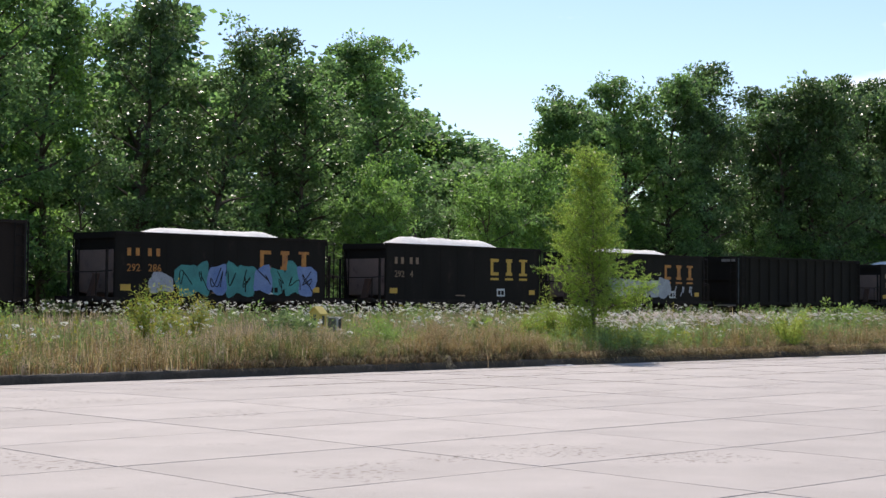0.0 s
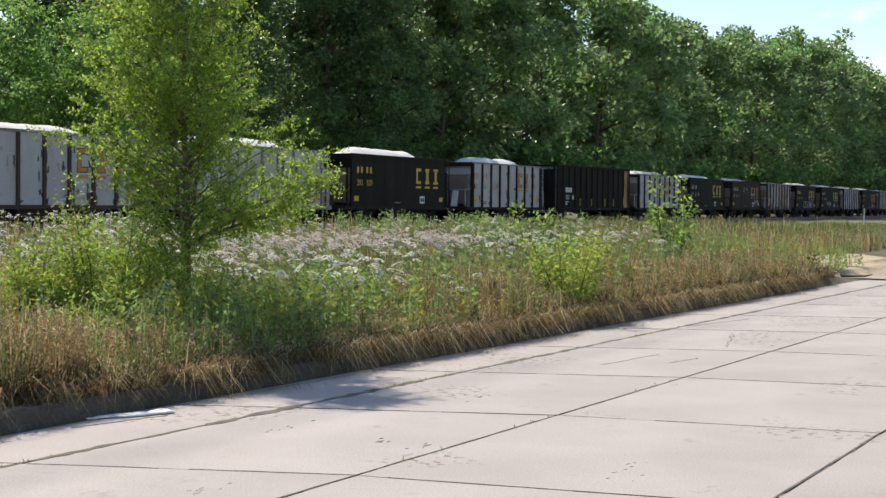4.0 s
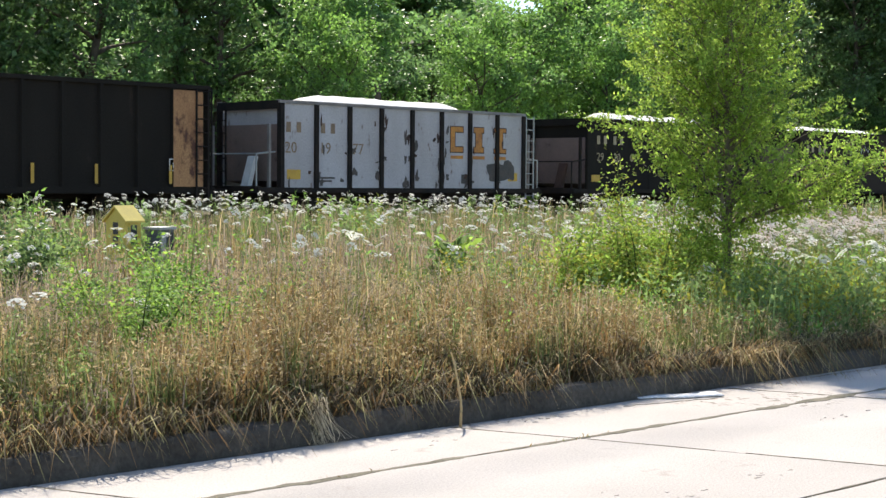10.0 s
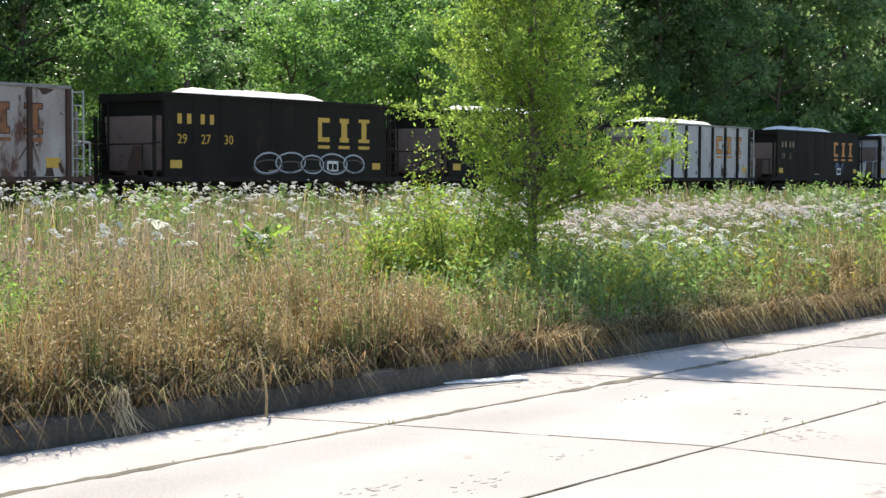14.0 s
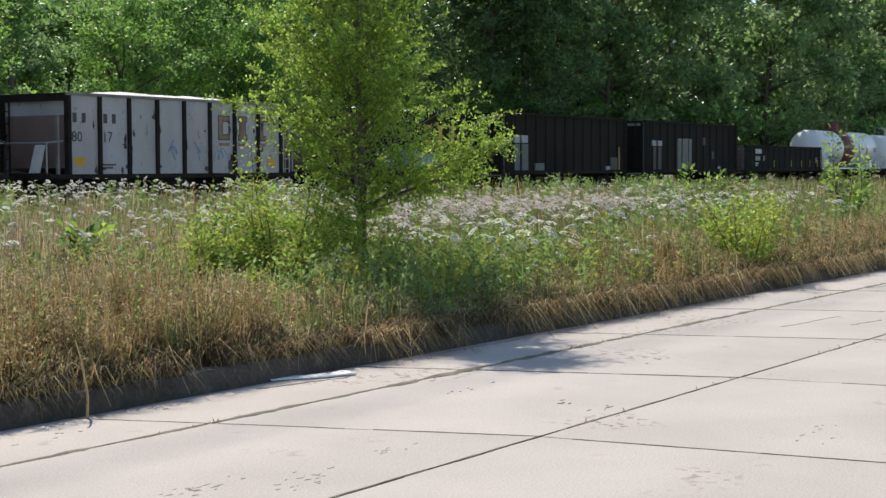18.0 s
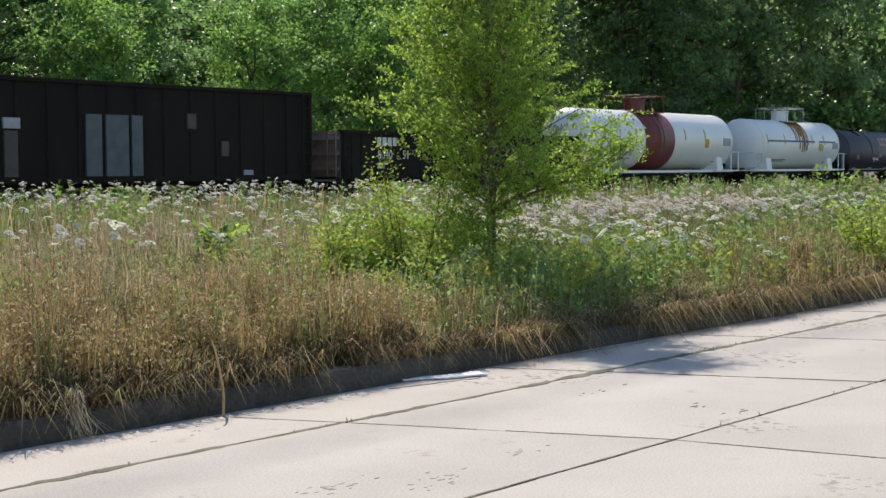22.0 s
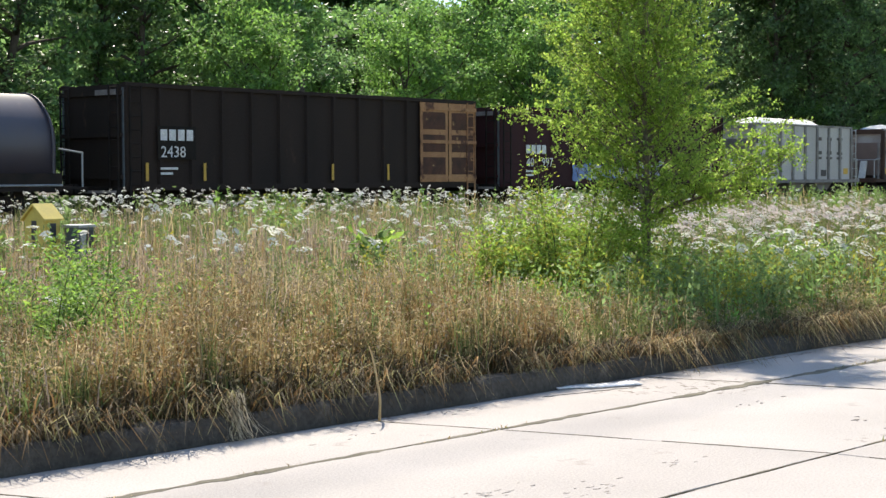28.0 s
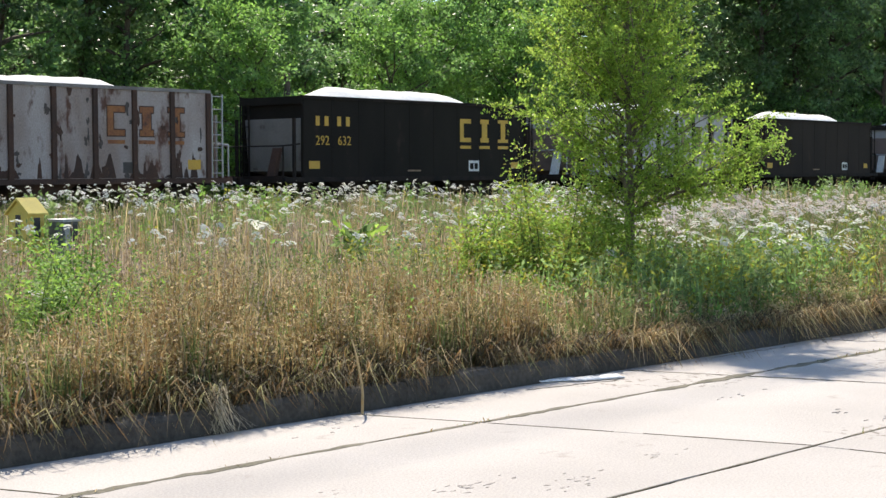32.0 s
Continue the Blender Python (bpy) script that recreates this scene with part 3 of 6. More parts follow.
# the track
track = tagged(new("railway_track"), "rusty rails on dark sleepers and grey ballast", "track", kind="structure")
track.matrix_world = pose(0, TRACK_C + 1.5, 0, 0, 0, -math.degrees(math.atan(TRACK_K)))
s = Shape()
rings = []
for i in range(140):
    a = -500 + i * 8.0
    w = 0.15 * math.sin(i * 2.3)
    rings.append([(a, -3.1 + w, 0.02), (a, -1.7 + w * 0.3, RAIL_Z - 0.2), (a, 1.7, RAIL_Z - 0.2), (a, 3.2 + w, 0.02)])
s.loft(rings, closed=False, caps=False)
part("ballast", s, ballast, track, "grey crushed stone ballast")
for y in (-0.755, 0.755):
    s = Shape().box(-500, 620, y - 0.075, y + 0.075, RAIL_Z - 0.185, RAIL_Z - 0.16).box(-500, 620, y - 0.015, y + 0.015, RAIL_Z - 0.16, RAIL_Z - 0.04).box(-500, 620, y - 0.036, y + 0.036, RAIL_Z - 0.04, RAIL_Z)
    part("rail", s, rail_steel, track)
tie = Shape().box(-0.115, 0.115, -1.3, 1.3, RAIL_Z - 0.36, RAIL_Z - 0.185).mesh("sleeper", tie_wood)
for i in range(170):
    part("sleeper", tie, None, track, at=pose(-10 + i * 0.56, 0, 0, 0, 0, random.Random(i).uniform(-1, 1)))

# ---- the train ----
# Car space: x along the train (the front end at -x), the side that faces the road at -y, z = 0 on the rail.
WHEEL = Shape()
WHEEL.loft([[(r * math.cos(a), y, r * math.sin(a)) for a in (2 * math.pi * i / 20 for i in range(20))] for y, r in ((-0.07, 0.40), (-0.06, 0.457), (0.03, 0.462), (0.04, 0.50), (0.07, 0.50))])
WHEEL_MESH = WHEEL.mesh("wheel", dark_steel)
AXLE_MESH = Shape().tube((0, -0.95, 0), (0, 0.95, 0), 0.085, n=10).mesh("axle", dark_steel)
s = Shape()
for y in (-1.0, 1.0):
    s.prism([(-1.15, 0.36), (-0.95, 0.62), (-0.4, 0.72), (0.4, 0.72), (0.95, 0.62), (1.15, 0.36), (0.8, 0.30), (0.35, 0.28), (-0.35, 0.28), (-0.8, 0.30)], "y", y - 0.08, y + 0.08)
    for k in (-0.2, 0, 0.2):
        s.tube((k, y * 1.09, 0.34), (k, y * 1.09, 0.60), 0.07, n=8)
    for k in (-0.89, 0.89):
        s.tube((k, y * 0.98, 0.457), (k, y * 1.14, 0.457), 0.11, n=10)
s.box(-0.22, 0.22, -1.05, 1.05, 0.42, 0.66)
BOGIE_MESH = s.mesh("bogie", dark_steel)
s = Shape().box(0, 0.75, -0.09, 0.09, 0.80, 0.98).prism([(0.7, -0.16), (0.98, -0.20), (1.02, 0.02), (0.9, 0.05), (0.88, 0.20), (0.7, 0.14)], "z", 0.76, 1.04)
COUPLER_MESH = s.mesh("coupler", dark_steel)


def bogie(car, x):
    b = part("bogie", BOGIE_MESH, None, car, at=pose(x, 0, 0))
    for k in (-0.89, 0.89):
        part("axle", AXLE_MESH, None, b, at=pose(k, 0, 0.457))
        part("wheel", WHEEL_MESH, None, b, at=pose(k, -0.77, 0.457, 0, 0, 180))
        part("wheel", WHEEL_MESH, None, b, at=pose(k, 0.77, 0.457))


def running_gear(car, half, inset=1.9):
    bogie(car, -half + inset)
    bogie(car, half - inset)
    part("coupler", COUPLER_MESH, None, car, at=pose(-half, 0, 0, 0, 0, 180))
    part("coupler", COUPLER_MESH, None, car, at=pose(half, 0, 0))


def ladder(car, x, y, z0, z1, mat, across="x", width=0.42, name="ladder"):
    """Two stiles and rungs; across names the way that the rungs run."""
    s, r = Shape(), 0.022
    for k in (0, width):
        p = (x + k, y) if across == "x" else (x, y + k)
        s.box(p[0] - r, p[0] + r, p[1] - r, p[1] + r, z0, z1)
    n = max(2, round((z1 - z0) / 0.38))
    for i in range(n):
        z = z0 + 0.12 + i * (z1 - z0 - 0.2) / max(n - 1, 1)
        q = (x + width, y) if across == "x" else (x, y + width)
        s.tube((x, y, z), (*q, z), 0.018, n=6)
    return part(name, s, mat, car)


def mark(car, x0, x1, z0, z1, y, mat, name="marking", label=""):
    return part(name, Shape().box(x0, x1, y - 0.006, y + 0.004, z0, z1), mat, car, label)


def digits(car, text, x, z, size, y, mat, name="number", gap=1.0):
    """Figures in the built-in font, standing on the side of a car."""
    cu = bpy.data.curves.new(name, "FONT")
    cu.body, cu.size, cu.extrude, cu.space_character = text, size, 0.004, gap
    cu.resolution_u = 2
    tmp = bpy.data.objects.new(name, cu)
    me = bpy.data.meshes.new_from_object(tmp)
    bpy.data.objects.remove(tmp)
    me.materials.clear()
    me.materials.append(mat)
    return part(name, me, None, car, at=pose(x, y - 0.006, z, 90, 0, 0))


def emblem(car, x, z, size, pitch, y, mat, under=True, edge=None):
    """Three plain block shapes in the railway's colour, each with a bar below it; edge: the colour of a worn outline."""
    t = size * 0.24
    w = size * 0.72
    for k in range(3):
        a = x + k * pitch
        if k == 0:
            boxes = [(a, a + t, z, z + size), (a, a + w, z, z + t * 0.8), (a, a + w, z + size - t * 0.8, z + size)]
        elif k == 1:
            boxes = [(a + 0.1 * w, a + w * 0.9, z, z + t * 0.8), (a + 0.1 * w, a + 0.9 * w, z + size - t * 0.8, z + size), (a + 0.25 * w, a + 0.75 * w, z + t * 0.8, z + size - t * 0.8)]
        else:
            boxes = [(a + 0.28 * w, a + 0.72 * w, z, z + size), (a, a + w, z, z + t * 0.6), (a, a + w, z + size - t * 0.6, z + size)]
        s = Shape()
        for i, (p, q, c, d) in enumerate(boxes):
            s.box(p, q, y - 0.008 - 0.0005 * i, y, c, d)
        part("emblem_block", s, mat, car)
        if edge:
            s = Shape()
            for i, (p, q, c, d) in enumerate(boxes):
                s.box(p - 0.035, q + 0.035, y - 0.004 - 0.0005 * i, y, c - 0.035, d + 0.035)
            part("emblem_edge", s, edge, car)
        if under:
            part("emblem_bar", Shape().box(a, a + w, y - 0.008, y, z - size * 0.28, z - size * 0.15), mat, car)


def scrawl(car, x0, x1, z0, z1, y, mats, seed, count=9, stroke=0.09):
    """Sprayed bulging shapes, or jagged loose strokes where a stroke width is given; no writing."""
    rng = random.Random(seed)
    step = (x1 - x0) / count
    for k in range(count):
        cx, cz = x0 + (k + 0.5) * step, (z0 + z1) / 2 + rng.uniform(-0.05, 0.05)
        rx, rz = step * rng.uniform(0.48, 0.68), (z1 - z0) / 2 * rng.uniform(0.8, 1.05)
        s = Shape()
        if stroke < 0:      # a round loop, drawn as an outline
            rings = []
            for i in range(25):
                w = 2 * math.pi * i / 24 + 1.3
                c, d, f = math.cos(w), math.sin(w), 1 + 0.05 * math.sin(2 * w + k)
                rings.append([(cx + (rx * f + h) * c, yy, cz + (rz * f + h) * d) for h, yy in ((0, y - 0.004), (0, y - 0.0105 - 0.0006 * (k % 3)), (stroke, y - 0.0105 - 0.0006 * (k % 3)), (stroke, y - 0.004))])
            s.loft(rings)
        elif stroke:
            knots = [(cx + rng.uniform(-rx, rx), cz + (rz if i % 2 else -rz) * rng.uniform(0.3, 1.0)) for i in range(rng.randint(4, 6))]
            pts = [knots[0]]        # round the corners of the loose line
            for (px, pz), (mx, mz), (nx, nz) in zip(knots, knots[1:], knots[2:]):
                for f in (0.0, 0.25, 0.5, 0.75, 1.0):
                    ax, az, bx, bz = (px + mx) / 2, (pz + mz) / 2, (mx + nx) / 2, (mz + nz) / 2
                    pts.append(((1 - f) ** 2 * ax + 2 * f * (1 - f) * mx + f * f * bx, (1 - f) ** 2 * az + 2 * f * (1 - f) * mz + f * f * bz))
            pts.append(knots[-1])
            stroke_w = stroke * rng.uniform(0.55, 0.8)
            rings = []
            for j, (ax, az) in enumerate(pts):
                (ux, uz), (vx, vz) = pts[max(j - 1, 0)], pts[min(j + 1, len(pts) - 1)]
                ln = math.hypot(vx - ux, vz - uz) or 1
                px, pz, out = -(vz - uz) / ln * stroke_w / 2, (vx - ux) / ln * stroke_w / 2, y - 0.0105 - 0.0006 * (k % 4) - 0.00004 * j
                rings.append([(ax + px, out, az + pz), (ax - px, out, az - pz), (ax - px, y - 0.004, az - pz), (ax + px, y - 0.004, az + pz)])
            s.loft(rings)
        else:
            n, ph = 20, rng.random() * 6
            ring = []
            for i in range(n):
                w = 2 * math.pi * i / n
                c, d = math.cos(w), math.sin(w)
                f = 1 + 0.13 * math.sin(3 * w + ph) + 0.09 * math.sin(5 * w + 2 * ph)
                ring.append((cx + rx * f * math.copysign(abs(c) ** 0.6, c), cz + rz * f * math.copysign(abs(d) ** 0.6, d)))
            s.prism(ring, "y", y - 0.007 - 0.001 * (k % 3), y - 0.003)
        part("graffiti", s, mats[k % len(mats)], car)


def hopper(L, R, paint, ribs, label, number="", ink=None, emb=None, emb_under=True, patch=None, rib_paint=None, scrawls=(), load=1.0, size=0.62, seed=0, height=3.75):
    """An open-top hopper car with sloped end sheets; L, R: its side's ends along the train."""
    half, car = (R - L) / 2, tagged(new("hopper_car"), label, "hopper car", "cars of the train")
    worn = ribs and rib_paint is not grey_rib
    patch = patch or (primer_patch if worn else grey_rib if ribs else None)
    y, zs = -1.5, 1.02
    side = Shape().box(-half, half, y, y + 0.02, zs, height - 0.08)
    part("side_sheet", side, paint, car)
    part("side_sheet", Shape().box(-half, half, -y - 0.02, -y, zs, height - 0.08), paint, car)
    for sy in (-1, 1):
        a, b = sorted((sy * 1.55, sy * 1.40))
        part("top_chord", Shape().box(-half - 0.05, half + 0.05, a, b, height - 0.10, height), grey_rib if ribs else dark_steel, car)
        a, b = sorted((sy * 1.56, sy * 1.38))
        part("side_sill", Shape().box(-half - 0.9, half + 0.9, a, b, zs - 0.14, zs + 0.02), rib_paint or dark_steel, car)
    n = 8 if ribs else 9
    for sy in (-1, 1):
        d = 0.085 if ribs else 0.008
        a, b = sorted((sy * 1.5, sy * (1.5 + d)))
        for i in range(n + 1):
            x = -half + 0.06 + (2 * half - 0.12) * i / n
            w = 0.075 if ribs else 0.04
            part("stake", Shape().box(x - w, x + w, a, b, zs + 0.02, height - 0.10), (rib_paint or dark_steel) if ribs else paint, car)
    for sx in (-1, 1):
        e = sx * half
        s = Shape()      # sloped end sheet, from the top chord down and inwards
        ring = [(e - sx * 0.02, height - 0.75), (e - sx * 0.18, zs + 0.22), (e - sx * 1.7, zs - 0.05), (e - sx * 1.75, zs), (e - sx * 0.24, zs + 0.25), (e - sx * 0.08, height - 0.75)]
        s.prism(ring, "y", -1.38, 1.38)
        part("slope_sheet", s, patch or paint, car)
        part("end_sheet", Shape().box(*sorted((e - sx * 0.10, e - sx * 0.16)), -1.38, 1.38, height - 0.80, height - 0.1), paint, car)
        for sy in (-1, 1):
            a, b = sorted((sy * 1.50, sy * 1.40))
            part("end_post", Shape().box(e - 0.06 if sx > 0 else e - 0.02, e + 0.02 if sx > 0 else e + 0.06, a, b, zs, height - 0.1), rib_paint or paint, car)
        part("end_sill", Shape().box(*sorted((e + sx * 0.75, e + sx * 0.95)), -1.5, 1.5, zs - 0.16, zs + 0.06), rib_paint or dark_steel, car)
        part("end_beam", Shape().box(*sorted((e, e + sx * 0.08)), -1.5, 1.5, height - 0.28, height - 0.02), rib_paint or paint, car)
        part("platform", Shape().box(*sorted((e, e + sx * 0.9)), -1.35, 1.35, zs - 0.06, zs - 0.02), dark_steel, car)
        for sy in (-1, 1):
            part("corner_post", Shape().box(*sorted((e + sx * 0.30, e + sx * 0.38)), *sorted((sy * 1.46, sy * 1.36)), zs, height - 0.75), grey_rib if ribs else dark_steel, car)
        rail = Shape().tube((e + sx * 0.85, -1.42, zs), (e + sx * 0.85, -1.42, zs + 1.05), 0.03, n=6).tube((e + sx * 0.85, -1.42, zs + 1.05), (e + sx * 0.1, -1.42, zs + 1.12), 0.03, n=6)
        rail.tube((e + sx * 0.85, -1.42, zs + 1.05), (e + sx * 0.85, 1.42, zs + 1.05), 0.025, n=6)
        part("handrail", rail, galvanised if ribs else dark_steel, car)
    ladder(car, half + 0.12, -1.50, zs - 0.35, height - 0.1, galvanised if ribs else dark_steel)
    ladder(car, -half - 0.06, 1.1, zs, height - 0.1, dark_steel, across="y")
    part("brake_stand", Shape().prism([(-0.16, 0.0), (0.02, 0.0), (0.30, 1.0), (0.16, 1.02)], "y", -0.32, 0.02), white_mark if ribs else rust, car, at=pose(-half - 0.5, -0.4, zs - 0.02))
    for k in range(3):
        c = (k - 1) * half * 0.55
        part("hopper_chute", Shape().prism([(c - half * 0.24, zs + 0.02), (c + half * 0.24, zs + 0.02), (c + 0.28, 0.42), (c - 0.28, 0.42)], "y", -1.1, 1.1), dark_steel if not ribs else (rib_paint or dark_steel), car)
    part("centre_sill", Shape().box(-half - 0.5, half + 0.5, -0.18, 0.18, 0.72, zs), dark_steel, car)
    running_gear(car, half + 0.75, 2.0)
    yy = y - 0.004
    if number:
        ink = ink or white_mark
        x = -half + (0.55 if not ribs else 0.45)
        for k in range(2):      # the owner's initials, as plain blocks
            xx = (-half + 0.25 + k * (2 * half - 0.12) / 8) if ribs else x + k * 1.02
            mark(car, xx + 0.02, xx + 0.20, 2.76, 2.76 + size * 0.52, yy, ink, "initial_block")
            mark(car, xx + 0.44, xx + 0.62, 2.76, 2.76 + size * 0.52, yy, ink, "initial_block")
        groups = number.split()
        for k, g in enumerate(groups):
            digits(car, g, (-half + 0.2 + k * (2 * half - 0.12) / 8) if ribs else x + k * 1.05, 2.12, size * (0.82 if ribs else 0.72), yy, ink)
    if emb:
        emblem(car, half - 3.85, 2.30, 0.86, 1.12, yy, emb, emb_under, rust if worn else None)
    if not ribs:
        mark(car, -half + 0.25, -half + 0.75, 1.32, 1.58, yy, yellow_paint, "placard")
        mark(car, half - 3.35, half - 2.75, 1.22, 1.62, yy, white_mark, "stencil_panel")
        mark(car, half - 3.28, half - 3.08, 1.30, 1.52, yy - 0.004, black_paint, "stencil")
        mark(car, half - 3.02, half - 2.82, 1.30, 1.52, yy - 0.004, black_paint, "stencil")
        mark(car, half - 0.8, half - 0.35, 1.32, 1.56, yy, yellow_paint, "placard")
        mark(car, -0.8, -0.1, 1.22, 1.28, yy, faded_mark, "stencil_line")
    else:
        mark(car, -half + 0.3, -half + 0.85, 1.30, 1.60, yy, yellow_paint, "placard")
        mark(car, half - 0.85, half - 0.35, 1.30, 1.60, yy, yellow_paint, "placard")
        mark(car, half - 3.3, half - 2.75, 1.20, 1.52, yy, dark_mark, "stencil_panel")
        mark(car, -half + 1.6, -half + 2.3, 1.32, 1.38, yy, dark_mark, "stencil_line")
        mark(car, -half + 1.6, -half + 2.15, 1.22, 1.28, yy, dark_mark, "stencil_line")
    for k, (x0, x1, z0, z1, mats, count, stroke) in enumerate(scrawls):
        scrawl(car, x0, x1, z0, z1, y - (0.006 if not ribs else 0.004), mats, seed * 7 + k, count, stroke)
    if worn:        # peeled spots beside the stakes and along the sill
        rng = random.Random(seed * 3 + 1)
        for k in range(54):
            i = rng.randint(0, n)
            x = -half + 0.06 + (2 * half - 0.12) * i / n + rng.choice((-1, 1)) * rng.uniform(0.08, 0.34)
            if abs(x) > half - 0.25:
                continue
            z = zs + 0.1 + (height - zs - 0.5) * rng.random() ** 1.7
            w, h = rng.uniform(0.03, 0.13), rng.uniform(0.04, 0.30)
            ring = []
            for j in range(10):
                m = 0.3 + 0.9 * rng.random()
                ring.append((x + w * m * math.cos(j * 0.628), min(max(z + h * m * math.sin(j * 0.628), zs + 0.03), height - 0.12)))
            part("peeled_spot", Shape().prism(ring, "y", yy - 0.003 - 0.0004 * k, yy + 0.002), dark_mark if k % 3 else rust, car)
    if paint is rusty_paint:     # broad rust runs that climb from the sill and hang from the chord
        rng = random.Random(seed + 40)
        for k in range(34):
            x = rng.uniform(-half + 0.2, half - 0.2)
            w, h = rng.uniform(0.07, 0.32), rng.uniform(0.25, 1.0) * rng.choice((1, 1, 0.5))
            low = k % 5 > 0
            ring = []
            for j in range(9):
                f = j / 8
                ring.append((x - w + 2 * w * f, (zs + 0.04 + h * math.sin(math.pi * f) * rng.uniform(0.6, 1.1)) if low else (height - 0.13 - 0.6 * h * math.sin(math.pi * f) * rng.uniform(0.6, 1.1))))
            ring += [(x + w, zs + 0.03), (x - w, zs + 0.03)] if low else [(x + w, height - 0.12), (x - w, height - 0.12)]
            part("rust_run", Shape().prism(ring, "y", yy - 0.0005 - 0.0001 * k, yy + 0.002), rust, car, "brown rust run")
    things = [car]
    if load:
        things.append(mound(half, height, load, seed))
    return [(t, (L + R) / 2) for t in things]


def mound(half, height, load, seed):
    """The white heap in a car, level at the sides and uneven along its crest."""
    rng = random.Random(seed)
    s, nx, ny = Shape(), 40, 12
    rows = []
    off = rng.uniform(-0.6, 0.3)
    for i in range(nx + 1):
        u = i / nx
        x = (-half + 0.25) + (2 * half - 0.5) * u
        crest = min(1.0, 1.7 * math.sin(math.pi * min(max((x - off + half * 0.80) / (half * 1.60), 0), 1)) ** 0.9) * 0.58 * load
        row = []
        for j in range(ny + 1):
            v = j / ny * 2 - 1
            yy = v * 1.36
            z = height - 0.30 + crest * (1 - abs(v) ** 2.2) + 0.07 * noise.noise((x * 0.8 + seed * 9, yy * 1.2, seed)) + 0.03 * noise.noise((x * 3, yy * 3, seed + 5))
            row.append((x, yy, z))
        rows.append(row)
    s.loft(rows, closed=False, caps=False)
    k = len(s.v)
    s.v += [(-half + 0.25, -1.36, height - 0.9), (half - 0.25, -1.36, height - 0.9), (half - 0.25, 1.36, height - 0.9), (-half + 0.25, 1.36, height - 0.9)]
    s.f.append((k, k + 3, k + 2, k + 1))
    return tagged(part("stone_load", s, load_white, smooth=True), "heaped white crushed stone filling a hopper car", "load", "loads of the train")


def gondola(L, R, paint, label, height=4.0, ribs=13, rib_d=0.10, zs=0.95, ends=None, number="", initials=True, ticks=(), panel=True, scrawls=(), seed=0, patches=(), end_tan=None, nx=1.6, drop=0.0):
    """A high-sided gondola car with outside ribs, end ladders and an open top."""
    half, car = (R - L) / 2, tagged(new("gondola_car"), label, "gondola car", "cars of the train")
    for sy in (-1, 1):
        a, b = sorted((sy * 1.50, sy * 1.47))
        part("side_sheet", Shape().box(-half, half, a, b, zs, height - 0.06), paint, car)
        a, b = sorted((sy * 1.60, sy * 1.42))
        part("top_chord", Shape().box(-half, half, a, b, height - 0.12, height), paint, car)
        part("side_sill", Shape().box(-half, half, *sorted((sy * 1.58, sy * 1.40)), zs - 0.10, zs + 0.08), paint, car)
        for i in range(ribs + 1):
            x = -half + 0.08 + (2 * half - 0.16) * i / ribs
            s = Shape().prism([(x - 0.09, sy * 1.5), (x - 0.05, sy * (1.5 + rib_d)), (x + 0.05, sy * (1.5 + rib_d)), (x + 0.09, sy * 1.5)], "z", zs + 0.08, height - 0.12)
            part("rib", s, paint, car)
    for sx in (-1, 1):
        e = sx * half
        part("end_sheet", Shape().box(*sorted((e, e - sx * 0.05)), -1.5, 1.5, zs - 0.1, height - 0.04), ends or paint, car)
        for sy in (-1, 1):
            part("corner_strip", Shape().box(*sorted((e + sx * 0.004, e + sx * 0.03)), *sorted((sy * 1.52, sy * 1.44)), zs - 0.1, height - 0.14), box_grey, car)
        part("end_plate", Shape().box(*sorted((e + sx * 0.122, e + sx * 0.135)), -1.3, -0.3, height - 0.36, height - 0.20), grey_rib, car)
        part("end_step", Shape().box(*sorted((e + sx * 0.26, e + sx * 0.30)), -1.45, 1.45, zs - 0.18, zs - 0.10), grey_rib, car)
        for k in range(3):
            z = zs + 0.3 + k * (height - zs - 0.6) / 2
            part("end_beam", Shape().box(*sorted((e, e + sx * 0.12)), -1.48, 1.48, z - 0.06, z + 0.06), ends or paint, car)
        for y0 in (-1.42, 1.0):
            ladder(car, e + sx * 0.16, y0, zs - 0.3, height - 0.05, ends or dark_steel, across="y")
        part("end_sill", Shape().box(*sorted((e, e + sx * 0.25)), -1.5, 1.5, zs - 0.25, zs), dark_steel, car)
    ladder(car, half - 0.55, -1.64, zs - 0.45, height - 0.1, end_tan or dark_steel)
    ladder(car, -half + 0.12, -1.64, zs - 0.45, height - 0.1, dark_steel)
    if end_tan:
        for k in range(2):
            x0 = half - 3.1 + k * 1.55
            part("end_panel", Shape().box(x0, x0 + 1.49, -1.62, -1.605, zs + 0.1, height - 0.14), end_tan, car, "tan panel with rust streaks")
            for j in range(3):
                z = zs + 0.36 + j * (height - zs - 0.65) / 3
                part("panel_recess", Shape().box(x0 + 0.14, x0 + 1.35, -1.626, -1.618, z, z + 0.62), rust_mottle, car)
        for z in (zs + 0.25, (zs + height) / 2, height - 0.35):
            part("panel_strap", Shape().box(half - 3.12, half - 0.05, -1.66, -1.62, z - 0.06, z + 0.06), end_tan, car)
    part("floor", Shape().box(-half, half, -1.45, 1.45, zs - 0.12, zs - 0.02), dark_steel, car)
    part("centre_sill", Shape().box(-half - 0.1, half + 0.1, -0.2, 0.2, 0.68, zs - 0.1), dark_steel, car)
    running_gear(car, half - 0.05, 2.1)
    face = -1.5 - rib_d - 0.004
    for k, x in enumerate(ticks):
        mark(car, x - 0.05, x + 0.05, zs + 0.18, zs + 0.72, face, yellow_paint, "reflector")
